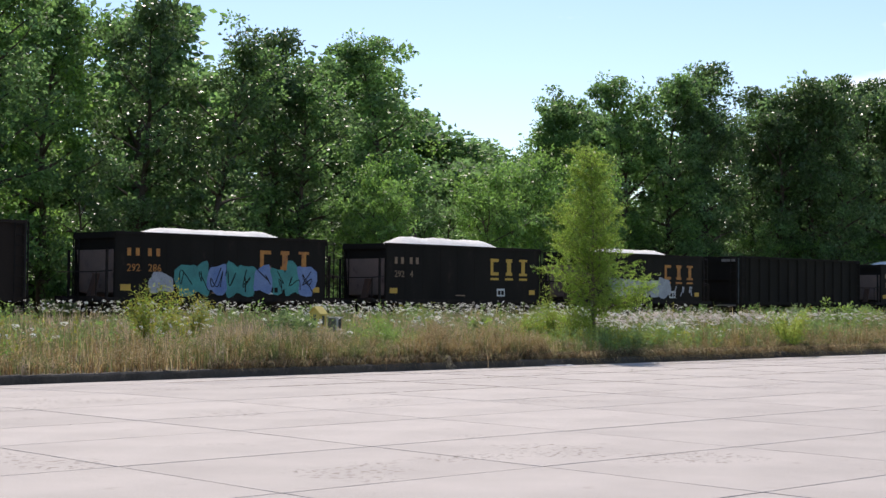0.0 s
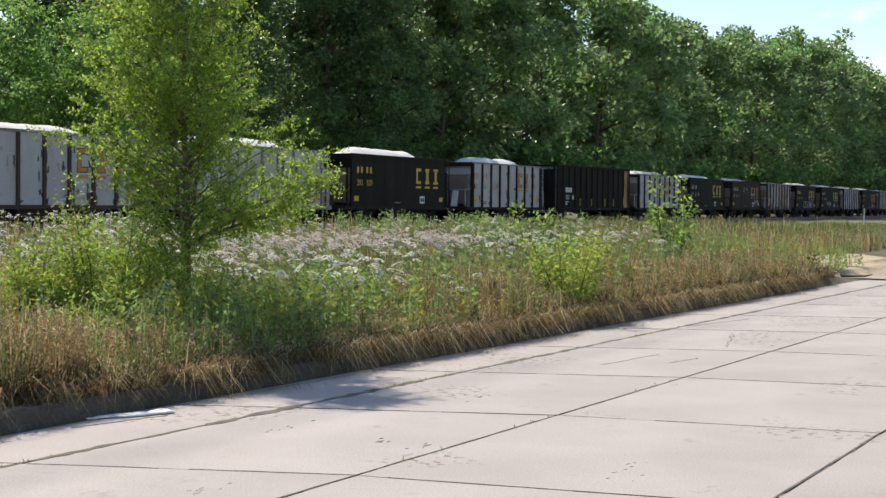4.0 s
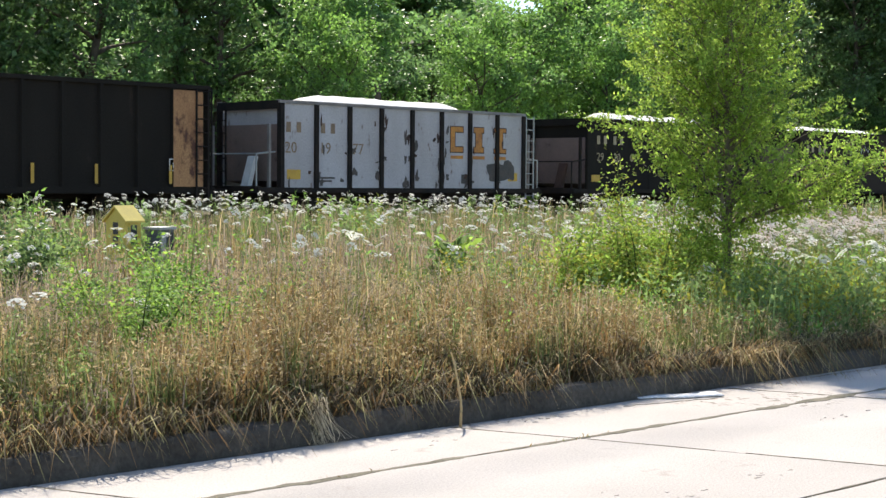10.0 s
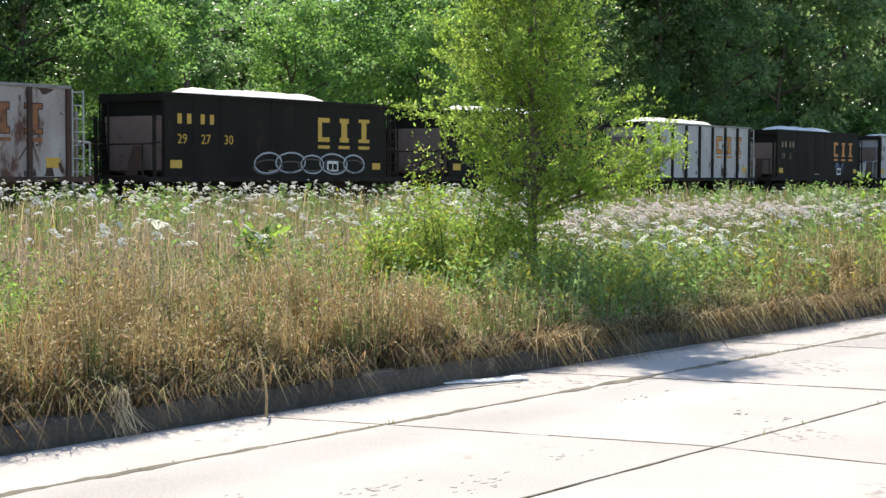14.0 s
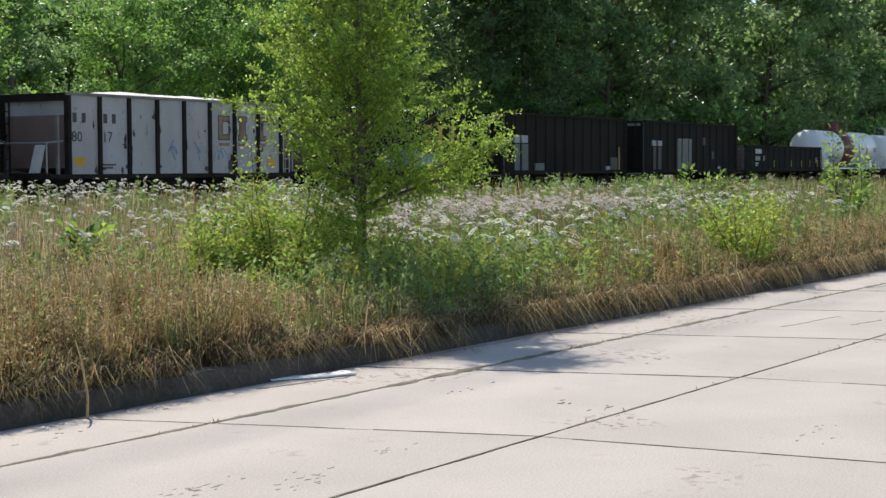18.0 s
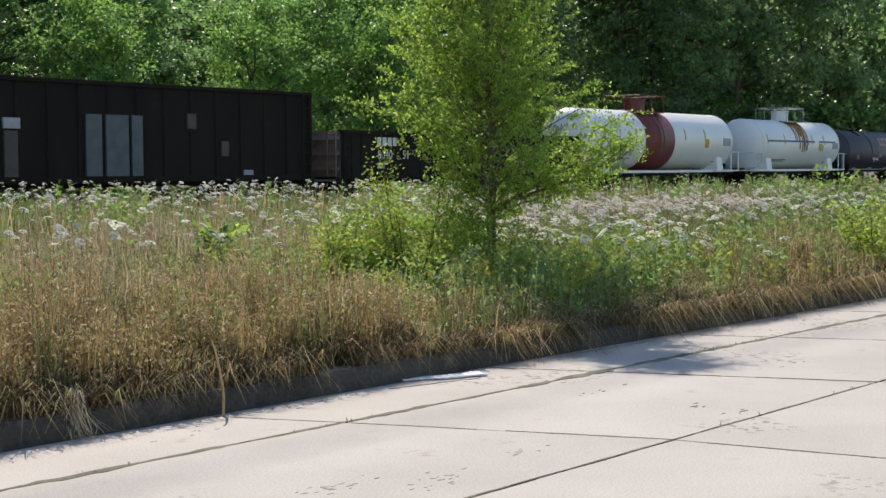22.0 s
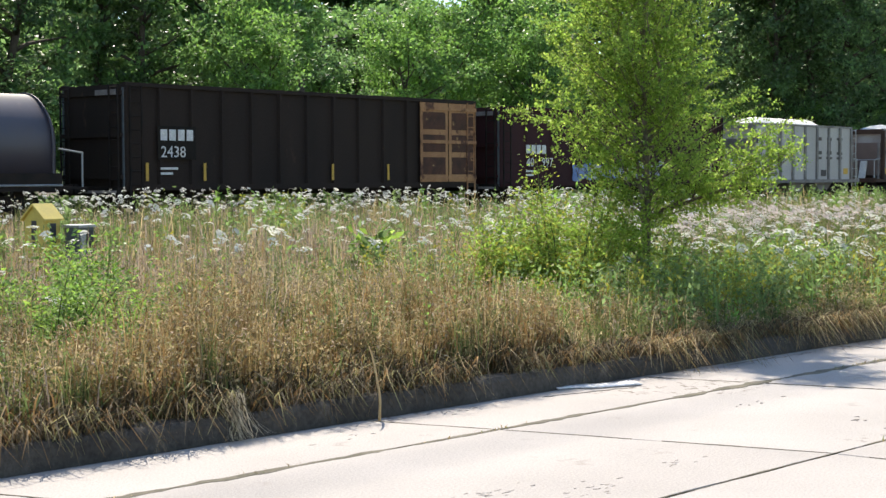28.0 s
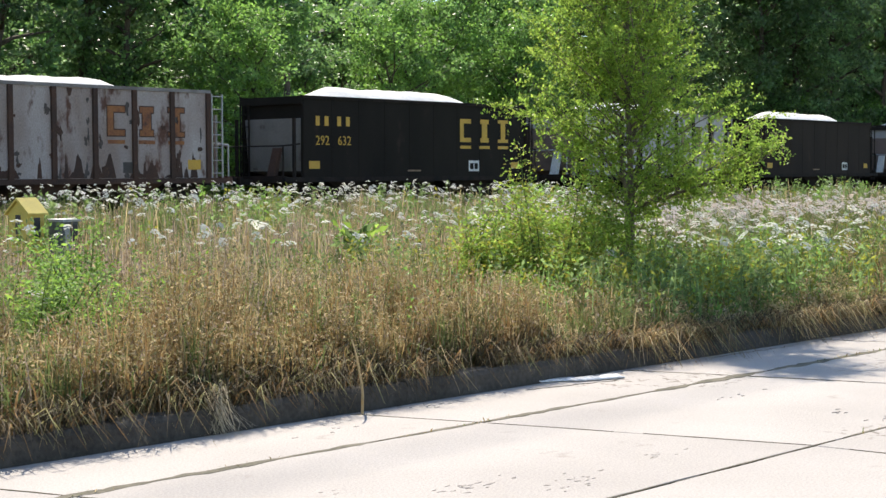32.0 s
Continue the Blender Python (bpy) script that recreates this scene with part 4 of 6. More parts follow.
    for x0, x1, z0, z1, m in patches:
        part("patch_plate", Shape().box(x0, x1, face - 0.01, -1.5, z0, z1), m, car)
    dz = drop        # how far the marks sit lower
    if number:
        if panel:
            mark(car, -half + nx - 0.1, -half + nx + 1.35, 2.05 - dz, 3.05 - dz, face, black_paint, "number_panel")
        for k in range(4 if initials else 0):
            mark(car, -half + nx + k * 0.33, -half + nx + 0.25 + k * 0.33, 2.62 - dz, 2.95 - dz, face - 0.004, white_mark, "initial_block")
        x = -half + nx
        for g in number.split():
            digits(car, g, x, 2.12 - dz, 0.48, face - 0.006, white_mark)
            x += 0.31 * len(g) + 0.35
        mark(car, -half + nx, -half + nx + 0.65, 1.55 - dz * 0.3, 1.62 - dz * 0.3, face, white_mark, "stencil_line")
        mark(car, -half + nx, -half + nx + 0.45, 1.40 - dz * 0.3, 1.47 - dz * 0.3, face, white_mark, "stencil_line")
        x = half - 1.25
        for q in ((x - 0.25, x + 0.25, 1.5, 1.53), (x - 0.25, x + 0.25, 1.83, 1.86), (x - 0.25, x - 0.22, 1.5, 1.86), (x + 0.22, x + 0.25, 1.5, 1.86), (x - 0.12, x - 0.04, 1.6, 1.74), (x + 0.04, x + 0.12, 1.6, 1.74)):
            mark(car, *q, face, white_mark, "stencil_frame")
    for k, (x0, x1, z0, z1, mats, count, stroke) in enumerate(scrawls):
        scrawl(car, x0, x1, z0, z1, face, mats, seed * 7 + k, count, stroke)
    return [(car, (L + R) / 2)]


def tank_rings(half, r, zc, dome, n=36):
    rings = []
    for k in range(7):
        a = math.pi / 2 * k / 6
        rings.append((-half + dome * (1 - math.cos(a)), max(r * math.sin(a), 0.02)))
    rings += [(-x, rr) for x, rr in reversed(rings)]
    return [[(x, rr * math.sin(2 * math.pi * i / n), zc + rr * math.cos(2 * math.pi * i / n)) for i in range(n)] for x, rr in rings]


def hoop(x0, x1, r0, r1, zc, n=36, a0=0.0, a1=2 * math.pi):
    """A band round the tank, from angle a0 to a1 measured from the top towards the road."""
    rings = []
    for i in range(n + 1):
        a = a0 + (a1 - a0) * i / n
        rings.append([(x, -r * math.sin(a), zc + r * math.cos(a)) for x, r in ((x0, r0), (x0, r1), (x1, r1), (x1, r0))])
    return Shape().loft(rings, caps=a1 - a0 < 6.2)


def tank(L, R, label, r=1.5, zc=2.65, band=None, number="", rusty=False, stripe=False, seed=0):
    half, car = (R - L) / 2, tagged(new("tank_car"), label, "tank car", "cars of the train")
    part("tank_shell", Shape().loft(tank_rings(half, r, zc, 0.85)), tank_white, car, smooth=True)
    on = r + 0.012
    if band:
        part("safety_band", hoop(*band, r - 0.01, on + 0.01, zc), tank_red, car, "dark red band round the middle", smooth=True)
        mid = (band[0] + band[1]) / 2
    else:
        mid = -0.2
    bonnet = tank_red if band else tank_white
    part("valve_bonnet", Shape().tube((mid, 0, zc + r - 0.05), (mid, 0, zc + r + 0.52), 0.52, n=20).tube((mid, 0, zc + r + 0.52), (mid, 0, zc + r + 0.60), 0.57, n=20), bonnet, car)
    deck = Shape().box(mid - 1.3, mid + 1.3, -1.0, -0.6, zc + r - 0.12, zc + r - 0.07).box(mid - 1.3, mid + 1.3, 0.6, 1.0, zc + r - 0.12, zc + r - 0.07).box(mid + 0.75, mid + 1.3, -0.6, 0.6, zc + r - 0.12, zc + r - 0.07).box(mid - 1.3, mid - 0.75, -0.6, 0.6, zc + r - 0.12, zc + r - 0.07)
    part("walkway", deck, bonnet if band else galvanised, car)
    s = Shape()
    for y in (-1.0, 1.0):
        for x in (-1.3, 0, 1.3):
            s.tube((mid + x, y, zc + r - 0.12), (mid + x, y, zc + r + 0.75), 0.025, n=6)
        s.tube((mid - 1.3, y, zc + r + 0.75), (mid + 1.3, y, zc + r + 0.75), 0.025, n=6)
    for x in (-1.3, 1.3):
        s.tube((mid + x, -1.0, zc + r + 0.75), (mid + x, 1.0, zc + r + 0.75), 0.025, n=6)
    part("guard_rail", s, bonnet if band else galvanised, car)
    lad = Shape()
    for x in (mid - 0.2, mid + 0.2):
        pts = [(x, -(r + 0.12) * math.sin(a), zc + (r + 0.12) * math.cos(a)) for a in (0.7, 1.0, 1.3, 1.57, 1.85)]
        for p, q in zip(pts, pts[1:]):
            lad.tube(p, q, 0.025, n=6)
    for a in (0.8, 1.0, 1.2, 1.4, 1.6, 1.8):
        lad.tube((mid - 0.2, -(r + 0.12) * math.sin(a), zc + (r + 0.12) * math.cos(a)), (mid + 0.2, -(r + 0.12) * math.sin(a), zc + (r + 0.12) * math.cos(a)), 0.02, n=6)
    part("side_ladder", lad, bonnet if band else tan_rust, car)
    for sx in (-1, 1):
        e = sx * half
        part("end_deck", Shape().box(*sorted((e + sx * 0.30, e - sx * 2.6)), -1.45, 1.45, 0.98, 1.06), tank_white, car)
        part("saddle", Shape().prism([(-1.35, 1.06), (1.35, 1.06), (1.25, zc - 0.75), (-1.25, zc - 0.75)], "x", *sorted((e - sx * 1.6, e - sx * 2.3))), tank_white, car)
        for y in (-1.4, 1.4):
            g = Shape()
            g.tube((e + sx * 0.25, y, 1.06), (e + sx * 0.25, y, 2.05), 0.035, n=6).tube((e - sx * 0.7, y, 1.06), (e - sx * 0.7, y, 2.05), 0.035, n=6).tube((e + sx * 0.25, y, 2.05), (e - sx * 0.7, y, 2.05), 0.03, n=6)
            part("end_rail", g, tank_white, car)
        part("cross_rail", Shape().tube((e + sx * 0.25, -1.4, 2.05), (e + sx * 0.25, 1.4, 2.05), 0.03, n=6), tank_white, car)
        part("seam", hoop(e - sx * 0.85 - 0.04, e - sx * 0.85 + 0.04, r - 0.01, r + 0.014, zc), tank_white, car, smooth=True)
    part("side_sill", Shape().box(-half, half, -1.2, -1.05, 0.95, 1.08).box(-half, half, 1.05, 1.2, 0.95, 1.08), tank_white, car)
    part("centre_sill", Shape().box(-half, half, -0.3, 0.3, 0.75, 1.15), dark_steel, car)
    for k in (-0.80, -0.42, 0.22, 0.50):
        part("reflector", hoop(half * k - 0.045, half * k + 0.045, r, on + 0.004, zc, 8, 1.15, 1.55), yellow_paint, car)
    if number:
        me = digits(car, number, 0, 0, 0.42, 0, blue_mark)
        me.matrix_basis = pose(-half + 3.45, -math.sqrt(r * r - 0.80 ** 2) - 0.02, zc - 0.80, 113, 0, 0)
        for k in range(4):
            part("initial_block", hoop(-half + 1.95 + k * 0.33, -half + 2.20 + k * 0.33, r, on + 0.003, zc, 4, 1.90, 2.11), blue_mark, car)
    for k, (x0, x1) in enumerate(((-half + 2.2, -half + 4.6), (-half + 2.4, -half + 4.3), (half - 2.6, half - 1.6))):
        part("stencil_line", hoop(x0, x1, r, on + 0.002, zc, 3, 2.20 + 0.07 * k, 2.23 + 0.07 * k), dark_mark, car)
    part("placard", hoop(half - 4.2, half - 3.75, r, on + 0.003, zc, 6, 1.50, 1.80), yellow_paint, car)
    part("data_panel", hoop(half - 1.95, half - 1.05, r, on + 0.003, zc, 6, 1.45, 1.72), spray_pale, car)
    if stripe:
        for a, b in ((-half + 1.4, half - 4.9), (half - 4.2, half - 1.5)):
            part("stripe", hoop(a, b, r, on + 0.003, zc, 5, 1.40, 1.47), blue_mark, car)
        part("stripe", hoop(half - 2.6 - 1.0, half - 2.55 - 1.0, r, on + 0.003, zc, 5, 1.55, 1.85), blue_mark, car)
    if rusty:
        rng = random.Random(4)
        for k in range(9):
            x = mid - 0.9 + k * 0.22 + rng.uniform(-0.05, 0.05)
            part("rust_run", hoop(x, x + rng.uniform(0.08, 0.2), r, on + 0.002, zc, 12, 0.25, rng.uniform(1.0, 1.95)), tan_rust, car, "rust-brown run down the shell")
        part("rust_run", hoop(mid - 0.9, mid + 1.1, r, on, zc, 10, 0.1, 0.75), tan_rust, car)
    running_gear(car, half + 0.35, 2.2)
    return [(car, (L + R) / 2)]


def coil_car(L, R, label):
    """A coil car under one long rounded steel cover."""
    half, car = (R - L) / 2, tagged(new("covered_coil_car"), label, "coil car", "cars of the train")
    n = 24
    base = lambda x, k: [(x, -1.45 * k, 1.35)] + [(x, -1.45 * k * math.cos(math.pi * i / n), 2.15 + 1.48 * k * math.sin(math.pi * i / n)) for i in range(n + 1)] + [(x, 1.45 * k, 1.35)]
    part("cover", Shape().loft([base(-half + 0.1, 0.94), base(-half + 0.2, 1.0), base(half - 0.2, 1.0), base(half - 0.1, 0.94)]), coil_blue, car, smooth=True)
    for x in (-half + 0.25, -half * 0.42, half * 0.32, half - 0.25):
        s = Shape()
        for a, b in zip(base(x, 1.015), base(x, 1.015)[1:]):
            s.tube(a, b, 0.035, n=5)
        part("cover_rib", s, coil_blue, car)
    for x in (-4.5, 3.1):
        part("lifting_bracket", Shape().tube((x - 0.40, -0.40, 3.65), (x, -1.05, 3.26), 0.035, n=6).tube((x + 0.1, -0.40, 3.65), (x, -1.05, 3.26), 0.035, n=6).tube((x - 0.6, -0.35, 3.66), (x + 0.6, -0.35, 3.66), 0.045, n=6), dark_steel, car)
    for sy in (-1, 1):
        part("side_sill", Shape().box(-half, half, *sorted((sy * 1.5, sy * 1.3)), 0.85, 1.36), dark_steel, car)
        part("grab_line", Shape().tube((-half, sy * 1.53, 1.02), (half, sy * 1.53, 1.02), 0.03, n=6), galvanised, car)
    for sx in (-1, 1):
        e = sx * half
        part("end_platform", Shape().box(*sorted((e, e + sx * 0.9)), -1.4, 1.4, 0.9, 0.98), dark_steel, car)
        part("end_rail", Shape().tube((e + sx * 0.8, -1.35, 0.98), (e + sx * 0.8, -1.35, 1.95), 0.03, n=6).tube((e + sx * 0.8, -1.35, 1.95), (e, -1.35, 2.05), 0.03, n=6), galvanised, car)
    part("floor", Shape().box(-half, half, -1.4, 1.4, 0.9, 1.3), dark_steel, car)
    y = -1.462
    out = lambda z: -(1.45 * math.sqrt(max(1 - ((z - 2.15) / 1.48) ** 2, 0.01)) + 0.012)

    def on_cover(name, x0, x1, z0, z1, mat):
        zs = [z0 + (z1 - z0) * i / 5 for i in range(6)]
        rings = [[(x0, out(z), z), (x1, out(z), z), (x1, out(z) + 0.02, z - 0.008), (x0, out(z) + 0.02, z - 0.008)] for z in zs]
        part(name, Shape().loft(rings), mat, car)

    for k in range(3):
        a = -1.45 + k * 0.68
        on_cover("emblem_block", a, a + (0.24 if k != 2 else 0.6), 2.62, 3.16, pale_orange)
        if k != 2:
            on_cover("emblem_block", a + 0.24, a + 0.6, 2.62, 2.76, pale_orange)
            on_cover("emblem_block", a + 0.24, a + 0.6, 3.02, 3.16, pale_orange)
    for k in range(2):
        part("end_bar", Shape().box(-half + 0.085, -half + 0.095, -0.65, 0.15, 2.66 - k * 0.26, 2.78 - k * 0.26), dull_orange if k else pale_yellow, car)
    for k in (-1.95, 1.35):
        part("emblem_frame", Shape().tube((k, y - 0.0, 2.1), (k - 0.10, out(2.6) - 0.02, 2.6), 0.04, n=5).tube((k - 0.10, out(2.6) - 0.01, 2.6), (k - 0.35, out(3.15) - 0.02, 3.15), 0.04, n=5), pale_orange, car)
        mark(car, k + 0.1, k + 0.3, 1.85, 2.05, y, pale_orange, "placard")
        mark(car, k + 0.38, k + 0.58, 1.85, 2.05, y, pale_orange, "placard")
    mark(car, -half + 1.6, -half + 2.0, 1.68, 1.95, y, tan_rust, "placard")
    scrawl(car, 1.5, 5.4, 1.5, 2.5, y, [white_mark], 3, 16, 0.08)
    scrawl(car, 1.6, 5.3, 1.45, 2.3, y - 0.003, [white_mark], 8, 8, 0.06)
    scrawl(car, -3.1, -2.0, 1.5, 1.9, y, [white_mark], 5, 5, 0.06)
    for k in range(5):
        mark(car, -half + 0.6 + k * 2.9, -half + 1.3 + k * 2.9, 1.06, 1.14, -1.504, tan_rust, "sill_stripe")
    running_gear(car, half + 0.3, 2.0)
    return [(car, (L + R) / 2)]


BLK, WHT = "black hopper car heaped with white stone", "grey-white ribbed hopper car heaped with stone"
TRAIN = []
TRAIN += gondola(-233.0, -216.7, brown_paint, "empty dark brown high-sided gondola car", height=4.0, seed=1)
TRAIN += hopper(-212.6, -201.2, black_paint, False, BLK + ", teal graffiti along its side", "292 286", orange_paint, orange_paint, seed=2, patch=primer_patch,
                scrawls=[(-2.6, 5.0, 1.15, 2.55, [spray_teal, spray_teal, spray_blue], 9, 0), (-2.6, 5.0, 1.2, 2.5, [black_paint], 9, 0.07), (-4.0, -2.9, 1.2, 2.1, [spray_pale], 1, 0)])
TRAIN += hopper(-197.3, -186.0, black_paint, False, BLK, "292 4", faded_mark, yellow_paint, seed=3, patch=primer_patch, load=1.2)
TRAIN += hopper(-182.0, -170.8, black_paint, False, BLK + ", pale graffiti on its side", "292 6", faded_mark, orange_paint, seed=4, patch=primer_patch, scrawls=[(-3.6, 2.2, 1.2, 2.4, [spray_pale], 6, 0), (2.6, 4.6, 1.2, 2.2, [spray_pale], 3, 0.1)])
TRAIN += gondola(-166.8, -151.8, black_paint, "empty black high-sided gondola car", height=3.9, seed=5)
TRAIN += hopper(-148.6, -137.3, black_paint, False, BLK, "292 7", faded_mark, orange_paint, seed=6, patch=primer_patch)
TRAIN += hopper(-133.0, -121.4, worn_paint, True, WHT + ", orange emblem", "", orange_paint, orange_paint, rib_paint=rust, seed=7)
TRAIN += hopper(-117.6, -106.4, grey_paint, True, WHT + ", clean grey paint", "632 34 7", dark_mark, dark_mark, rib_paint=grey_rib, seed=8, load=1.2, size=0.5)
TRAIN += hopper(-103.3, -91.9, black_paint, False, BLK, "293 929", yellow_paint, yellow_paint, seed=9, patch=primer_patch, load=1.2)
TRAIN += hopper(-88.0, -76.7, worn_paint, True, WHT + ", orange marks and rust", "80 16 150", orange_paint, orange_paint, rib_paint=dark_steel, seed=10, load=1.15)
TRAIN += gondola(-73.6, -57.5, black_paint, "empty black high-sided gondola car with a tan end panel", height=4.02, number="163 86", drop=0.52, panel=False, ticks=[-3.4, -0.9, 2.1, 4.1, 6.6], seed=11, patches=[(6.7, 7.75, 1.05, 3.85, tan_rust)])
TRAIN += hopper(-54.8, -43.3, worn_paint, True, WHT + ", peeling paint", "20 19 77", faded_mark, orange_paint, rib_paint=dark_steel, seed=12, scrawls=[(3.9, 5.2, 1.2, 2.0, [dark_mark], 2, 0)])
TRAIN += hopper(-39.6, -27.8, black_paint, False, BLK + ", brown primer ends", "29 20 01", pale_yellow, yellow_paint, seed=13, patch=primer_patch)
TRAIN += hopper(-24.2, -12.5, brown_paint, False, "faded black hopper car with pale scribbles, heaped with white stone", "28 24 1", pale_yellow, orange_paint, seed=14, patch=primer_patch, load=0.9, scrawls=[(-1.8, 0.6, 2.5, 3.3, [spray_pale], 4, 0.04), (1.6, 3.4, 2.2, 2.7, [spray_pale], 4, 0.04), (3.3, 5.2, 1.2, 2.1, [spray_pale], 4, 0.05)])
TRAIN += hopper(-9.0, 2.4, rusty_paint, True, WHT + ", rust streaks", "80 11", dark_mark, dull_orange, rib_paint=rust, seed=15, load=0.7, scrawls=[(-1.5, 4.5, 1.15, 2.2, [dark_mark, faded_mark], 7, 0.08)])
TRAIN += hopper(6.2, 17.4, black_paint, False, BLK + ", pale sprayed loops", "29 27 30", yellow_paint, yellow_paint, seed=16, patch=primer_patch, scrawls=[(-1.4, 4.3, 1.12, 1.92, [spray_pale], 5, -0.06), (-1.4, 4.3, 1.15, 1.7, [dark_mark], 5, -0.05)])
TRAIN += hopper(21.4, 33.3, black_paint, False, BLK + ", small pale tags", "29 21 66", pale_yellow, yellow_paint, seed=17, patch=primer_patch, scrawls=[(-2.4, 0.2, 1.2, 2.1, [spray_pale], 5, 0.06), (2.6, 3.4, 1.2, 2.1, [spray_blue], 2, 0.06)])
TRAIN += hopper(36.9, 48.5, worn_paint, True, WHT + ", faint orange marks", "63 2", faded_mark, orange_paint, rib_paint=dark_steel, seed=18)
TRAIN += hopper(52.1, 63.9, black_paint, False, BLK, "29 2", faded_mark, orange_paint, seed=19, patch=primer_patch, scrawls=[(2.3, 3.5, 1.2, 2.1, [spray_blue], 2, 0.06)])
TRAIN += hopper(67.4, 79.1, worn_paint, True, WHT + ", rusty end sheets", "80 17", dark_mark, faded_mark, rib_paint=dark_steel, seed=20, patch=primer_patch, load=0.8, scrawls=[(-1.0, 3.4, 1.3, 2.4, [spray_blue, spray_pale], 6, 0.05)])
TRAIN += hopper(82.9, 93.8, black_paint, False, BLK + ", blue graffiti", "292 69", yellow_paint, yellow_paint, seed=21, patch=primer_patch, load=0.8, scrawls=[(-1.8, 2.6, 1.15, 2.0, [spray_blue], 6, 0)])
TRAIN += gondola(97.6, 112.4, black_paint, "empty black high-sided gondola car with grey patched panels", height=4.0, rib_d=0.06, seed=22, patches=[(-6.40, -5.88, 1.05, 2.40, box_grey), (-5.62, -4.96, 1.05, 2.40, box_grey), (-4.15, -3.15, 1.05, 1.42, box_grey), (4.63, 5.10, 1.05, 1.25, spray_pale), (5.18, 6.10, 1.05, 1.75, dark_mark), (6.29, 6.44, 1.05, 2.34, tan_rust), (-6.45, -5.86, 2.46, 2.84, spray_pale), (-5.64, -5.0, 2.46, 2.84, spray_pale)])
TRAIN += gondola(115.1, 130.9, black_paint, "empty black high-sided gondola car with pale grey repair plates", height=4.02, rib_d=0.06, seed=23, patches=[(-6.64, -6.24, 1.05, 2.42, dark_mark), (-5.88, -5.40, 1.05, 2.42, dark_mark), (-6.74, -6.20, 2.48, 2.80, spray_pale), (-5.90, -5.30, 2.48, 2.80, spray_pale), (-2.78, -2.14, 1.05, 2.98, box_grey), (-1.96, -1.02, 1.05, 2.98, box_grey), (-0.88, -0.42, 1.05, 2.98, box_grey), (1.6, 2.0, 2.6, 3.1, dark_mark), (3.2, 3.55, 1.7, 2.2, dark_mark), (4.3, 4.76, 1.05, 1.22, spray_pale)])
TRAIN += gondola(132.6, 150.3, black_paint, "low-sided empty black mill gondola car", height=2.70, ribs=14, rib_d=0.05, ends=primer_patch, drop=0.5, number="8040 51", nx=2.2, panel=False, ticks=[-2.6, 1.4, 3.9, 6.0, 7.9], seed=24)
TRAIN += tank(151.0, 167.8, "white pressure tank car with a dark red band and bonnet", r=1.53, zc=2.62, band=(-2.6, 0.6), number="112655", seed=25)
TRAIN += tank(170.6, 184.0, "white tank car with blue stripe and rust runs under its hatch", r=1.50, zc=2.55, rusty=True, stripe=True, seed=26)
TRAIN += coil_car(184.9, 200.2, "dark blue-grey covered coil car with white tags and orange emblem")
TRAIN += gondola(202.35, 218.25, brown_paint, "empty dark brown high-sided gondola car with rusty tan end panels", height=4.02, nx=1.25, drop=0.28, number="2438", end_tan=tan_rust, ticks=[-7.2, -5.0, 0.5, 3.2], seed=28)
TRAIN += gondola(219.7, 235.8, maroon_paint, "empty maroon high-sided gondola car with blue and white graffiti", height=3.9, ribs=10, rib_d=0.05, number="40 997", drop=0.5, panel=False, seed=29, scrawls=[(-3.4, 0.3, 1.05, 1.75, [spray_blue, spray_blue, spray_pale], 6, 0), (-3.3, 0.2, 1.1, 1.7, [dark_mark], 6, 0.05), (0.2, 3.6, 1.05, 1.8, [spray_pale], 4, 0), (0.2, 3.6, 1.1, 1.75, [maroon_paint], 6, 0.08)])
TRAIN += hopper(238.7, 248.75, grey_paint, True, WHT + ", dark emblem", "632 193", dark_mark, dark_mark, rib_paint=grey_rib, seed=30, load=1.1, size=0.5)
TRAIN += hopper(252.5, 263.95, rusty_paint, True, WHT + ", heavy rust streaks", "80 12", faded_mark, dull_orange, rib_paint=rust, seed=31, load=1.0)
TRAIN += hopper(268.0, 279.9, black_paint, False, BLK, "292 632", yellow_paint, yellow_paint, seed=32, patch=grey_patch, load=1.2)
TRAIN += hopper(283.7, 295.3, worn_paint, True, WHT, "80 14", faded_mark, faded_mark, rib_paint=dark_steel, seed=33, load=1.2)
TRAIN += hopper(299.0, 310.6, brown_paint, False, "dark brown hopper car heaped with white stone", "29 2", faded_mark, None, seed=34, load=1.2)
TRAIN += hopper(314.4, 326.0, worn_paint, True, WHT, "80 15", faded_mark, faded_mark, rib_paint=dark_steel, seed=35)
TRAIN += hopper(329.8, 341.4, black_paint, False, BLK, "292 5", faded_mark, yellow_paint, seed=36, patch=primer_patch)


def motions():
    """The train rolls past at one speed."""
    times = [0.0, 0.1, 0.5, *range(1, 32), 31.5, 31.9, 32.0]
    turn = -math.degrees(math.atan(TRACK_K))
    for thing, u in TRAIN:
        rows = []
        for t in times:
            x = u - SPEED * (t - 16)
            rows.append((t, pose(x + 1.5 * math.sin(math.atan(TRACK_K)), track_y(x) + 1.5, RAIL_Z, 0, 0, turn)))
        walk(thing, rows)

# ---- trees ----
def limb_path(rng, start, way, length, steps, bend, lift=0.0):
    pts, p, w = [Vector(start)], Vector(start), Vector(way).normalized()
    for _ in range(steps):
        w = (w + Vector((rng.uniform(-bend, bend), rng.uniform(-bend, bend), rng.uniform(-bend, bend) * 0.6 + lift))).normalized()
        p = p + w * (length / steps)
        pts.append(p.copy())
    return pts


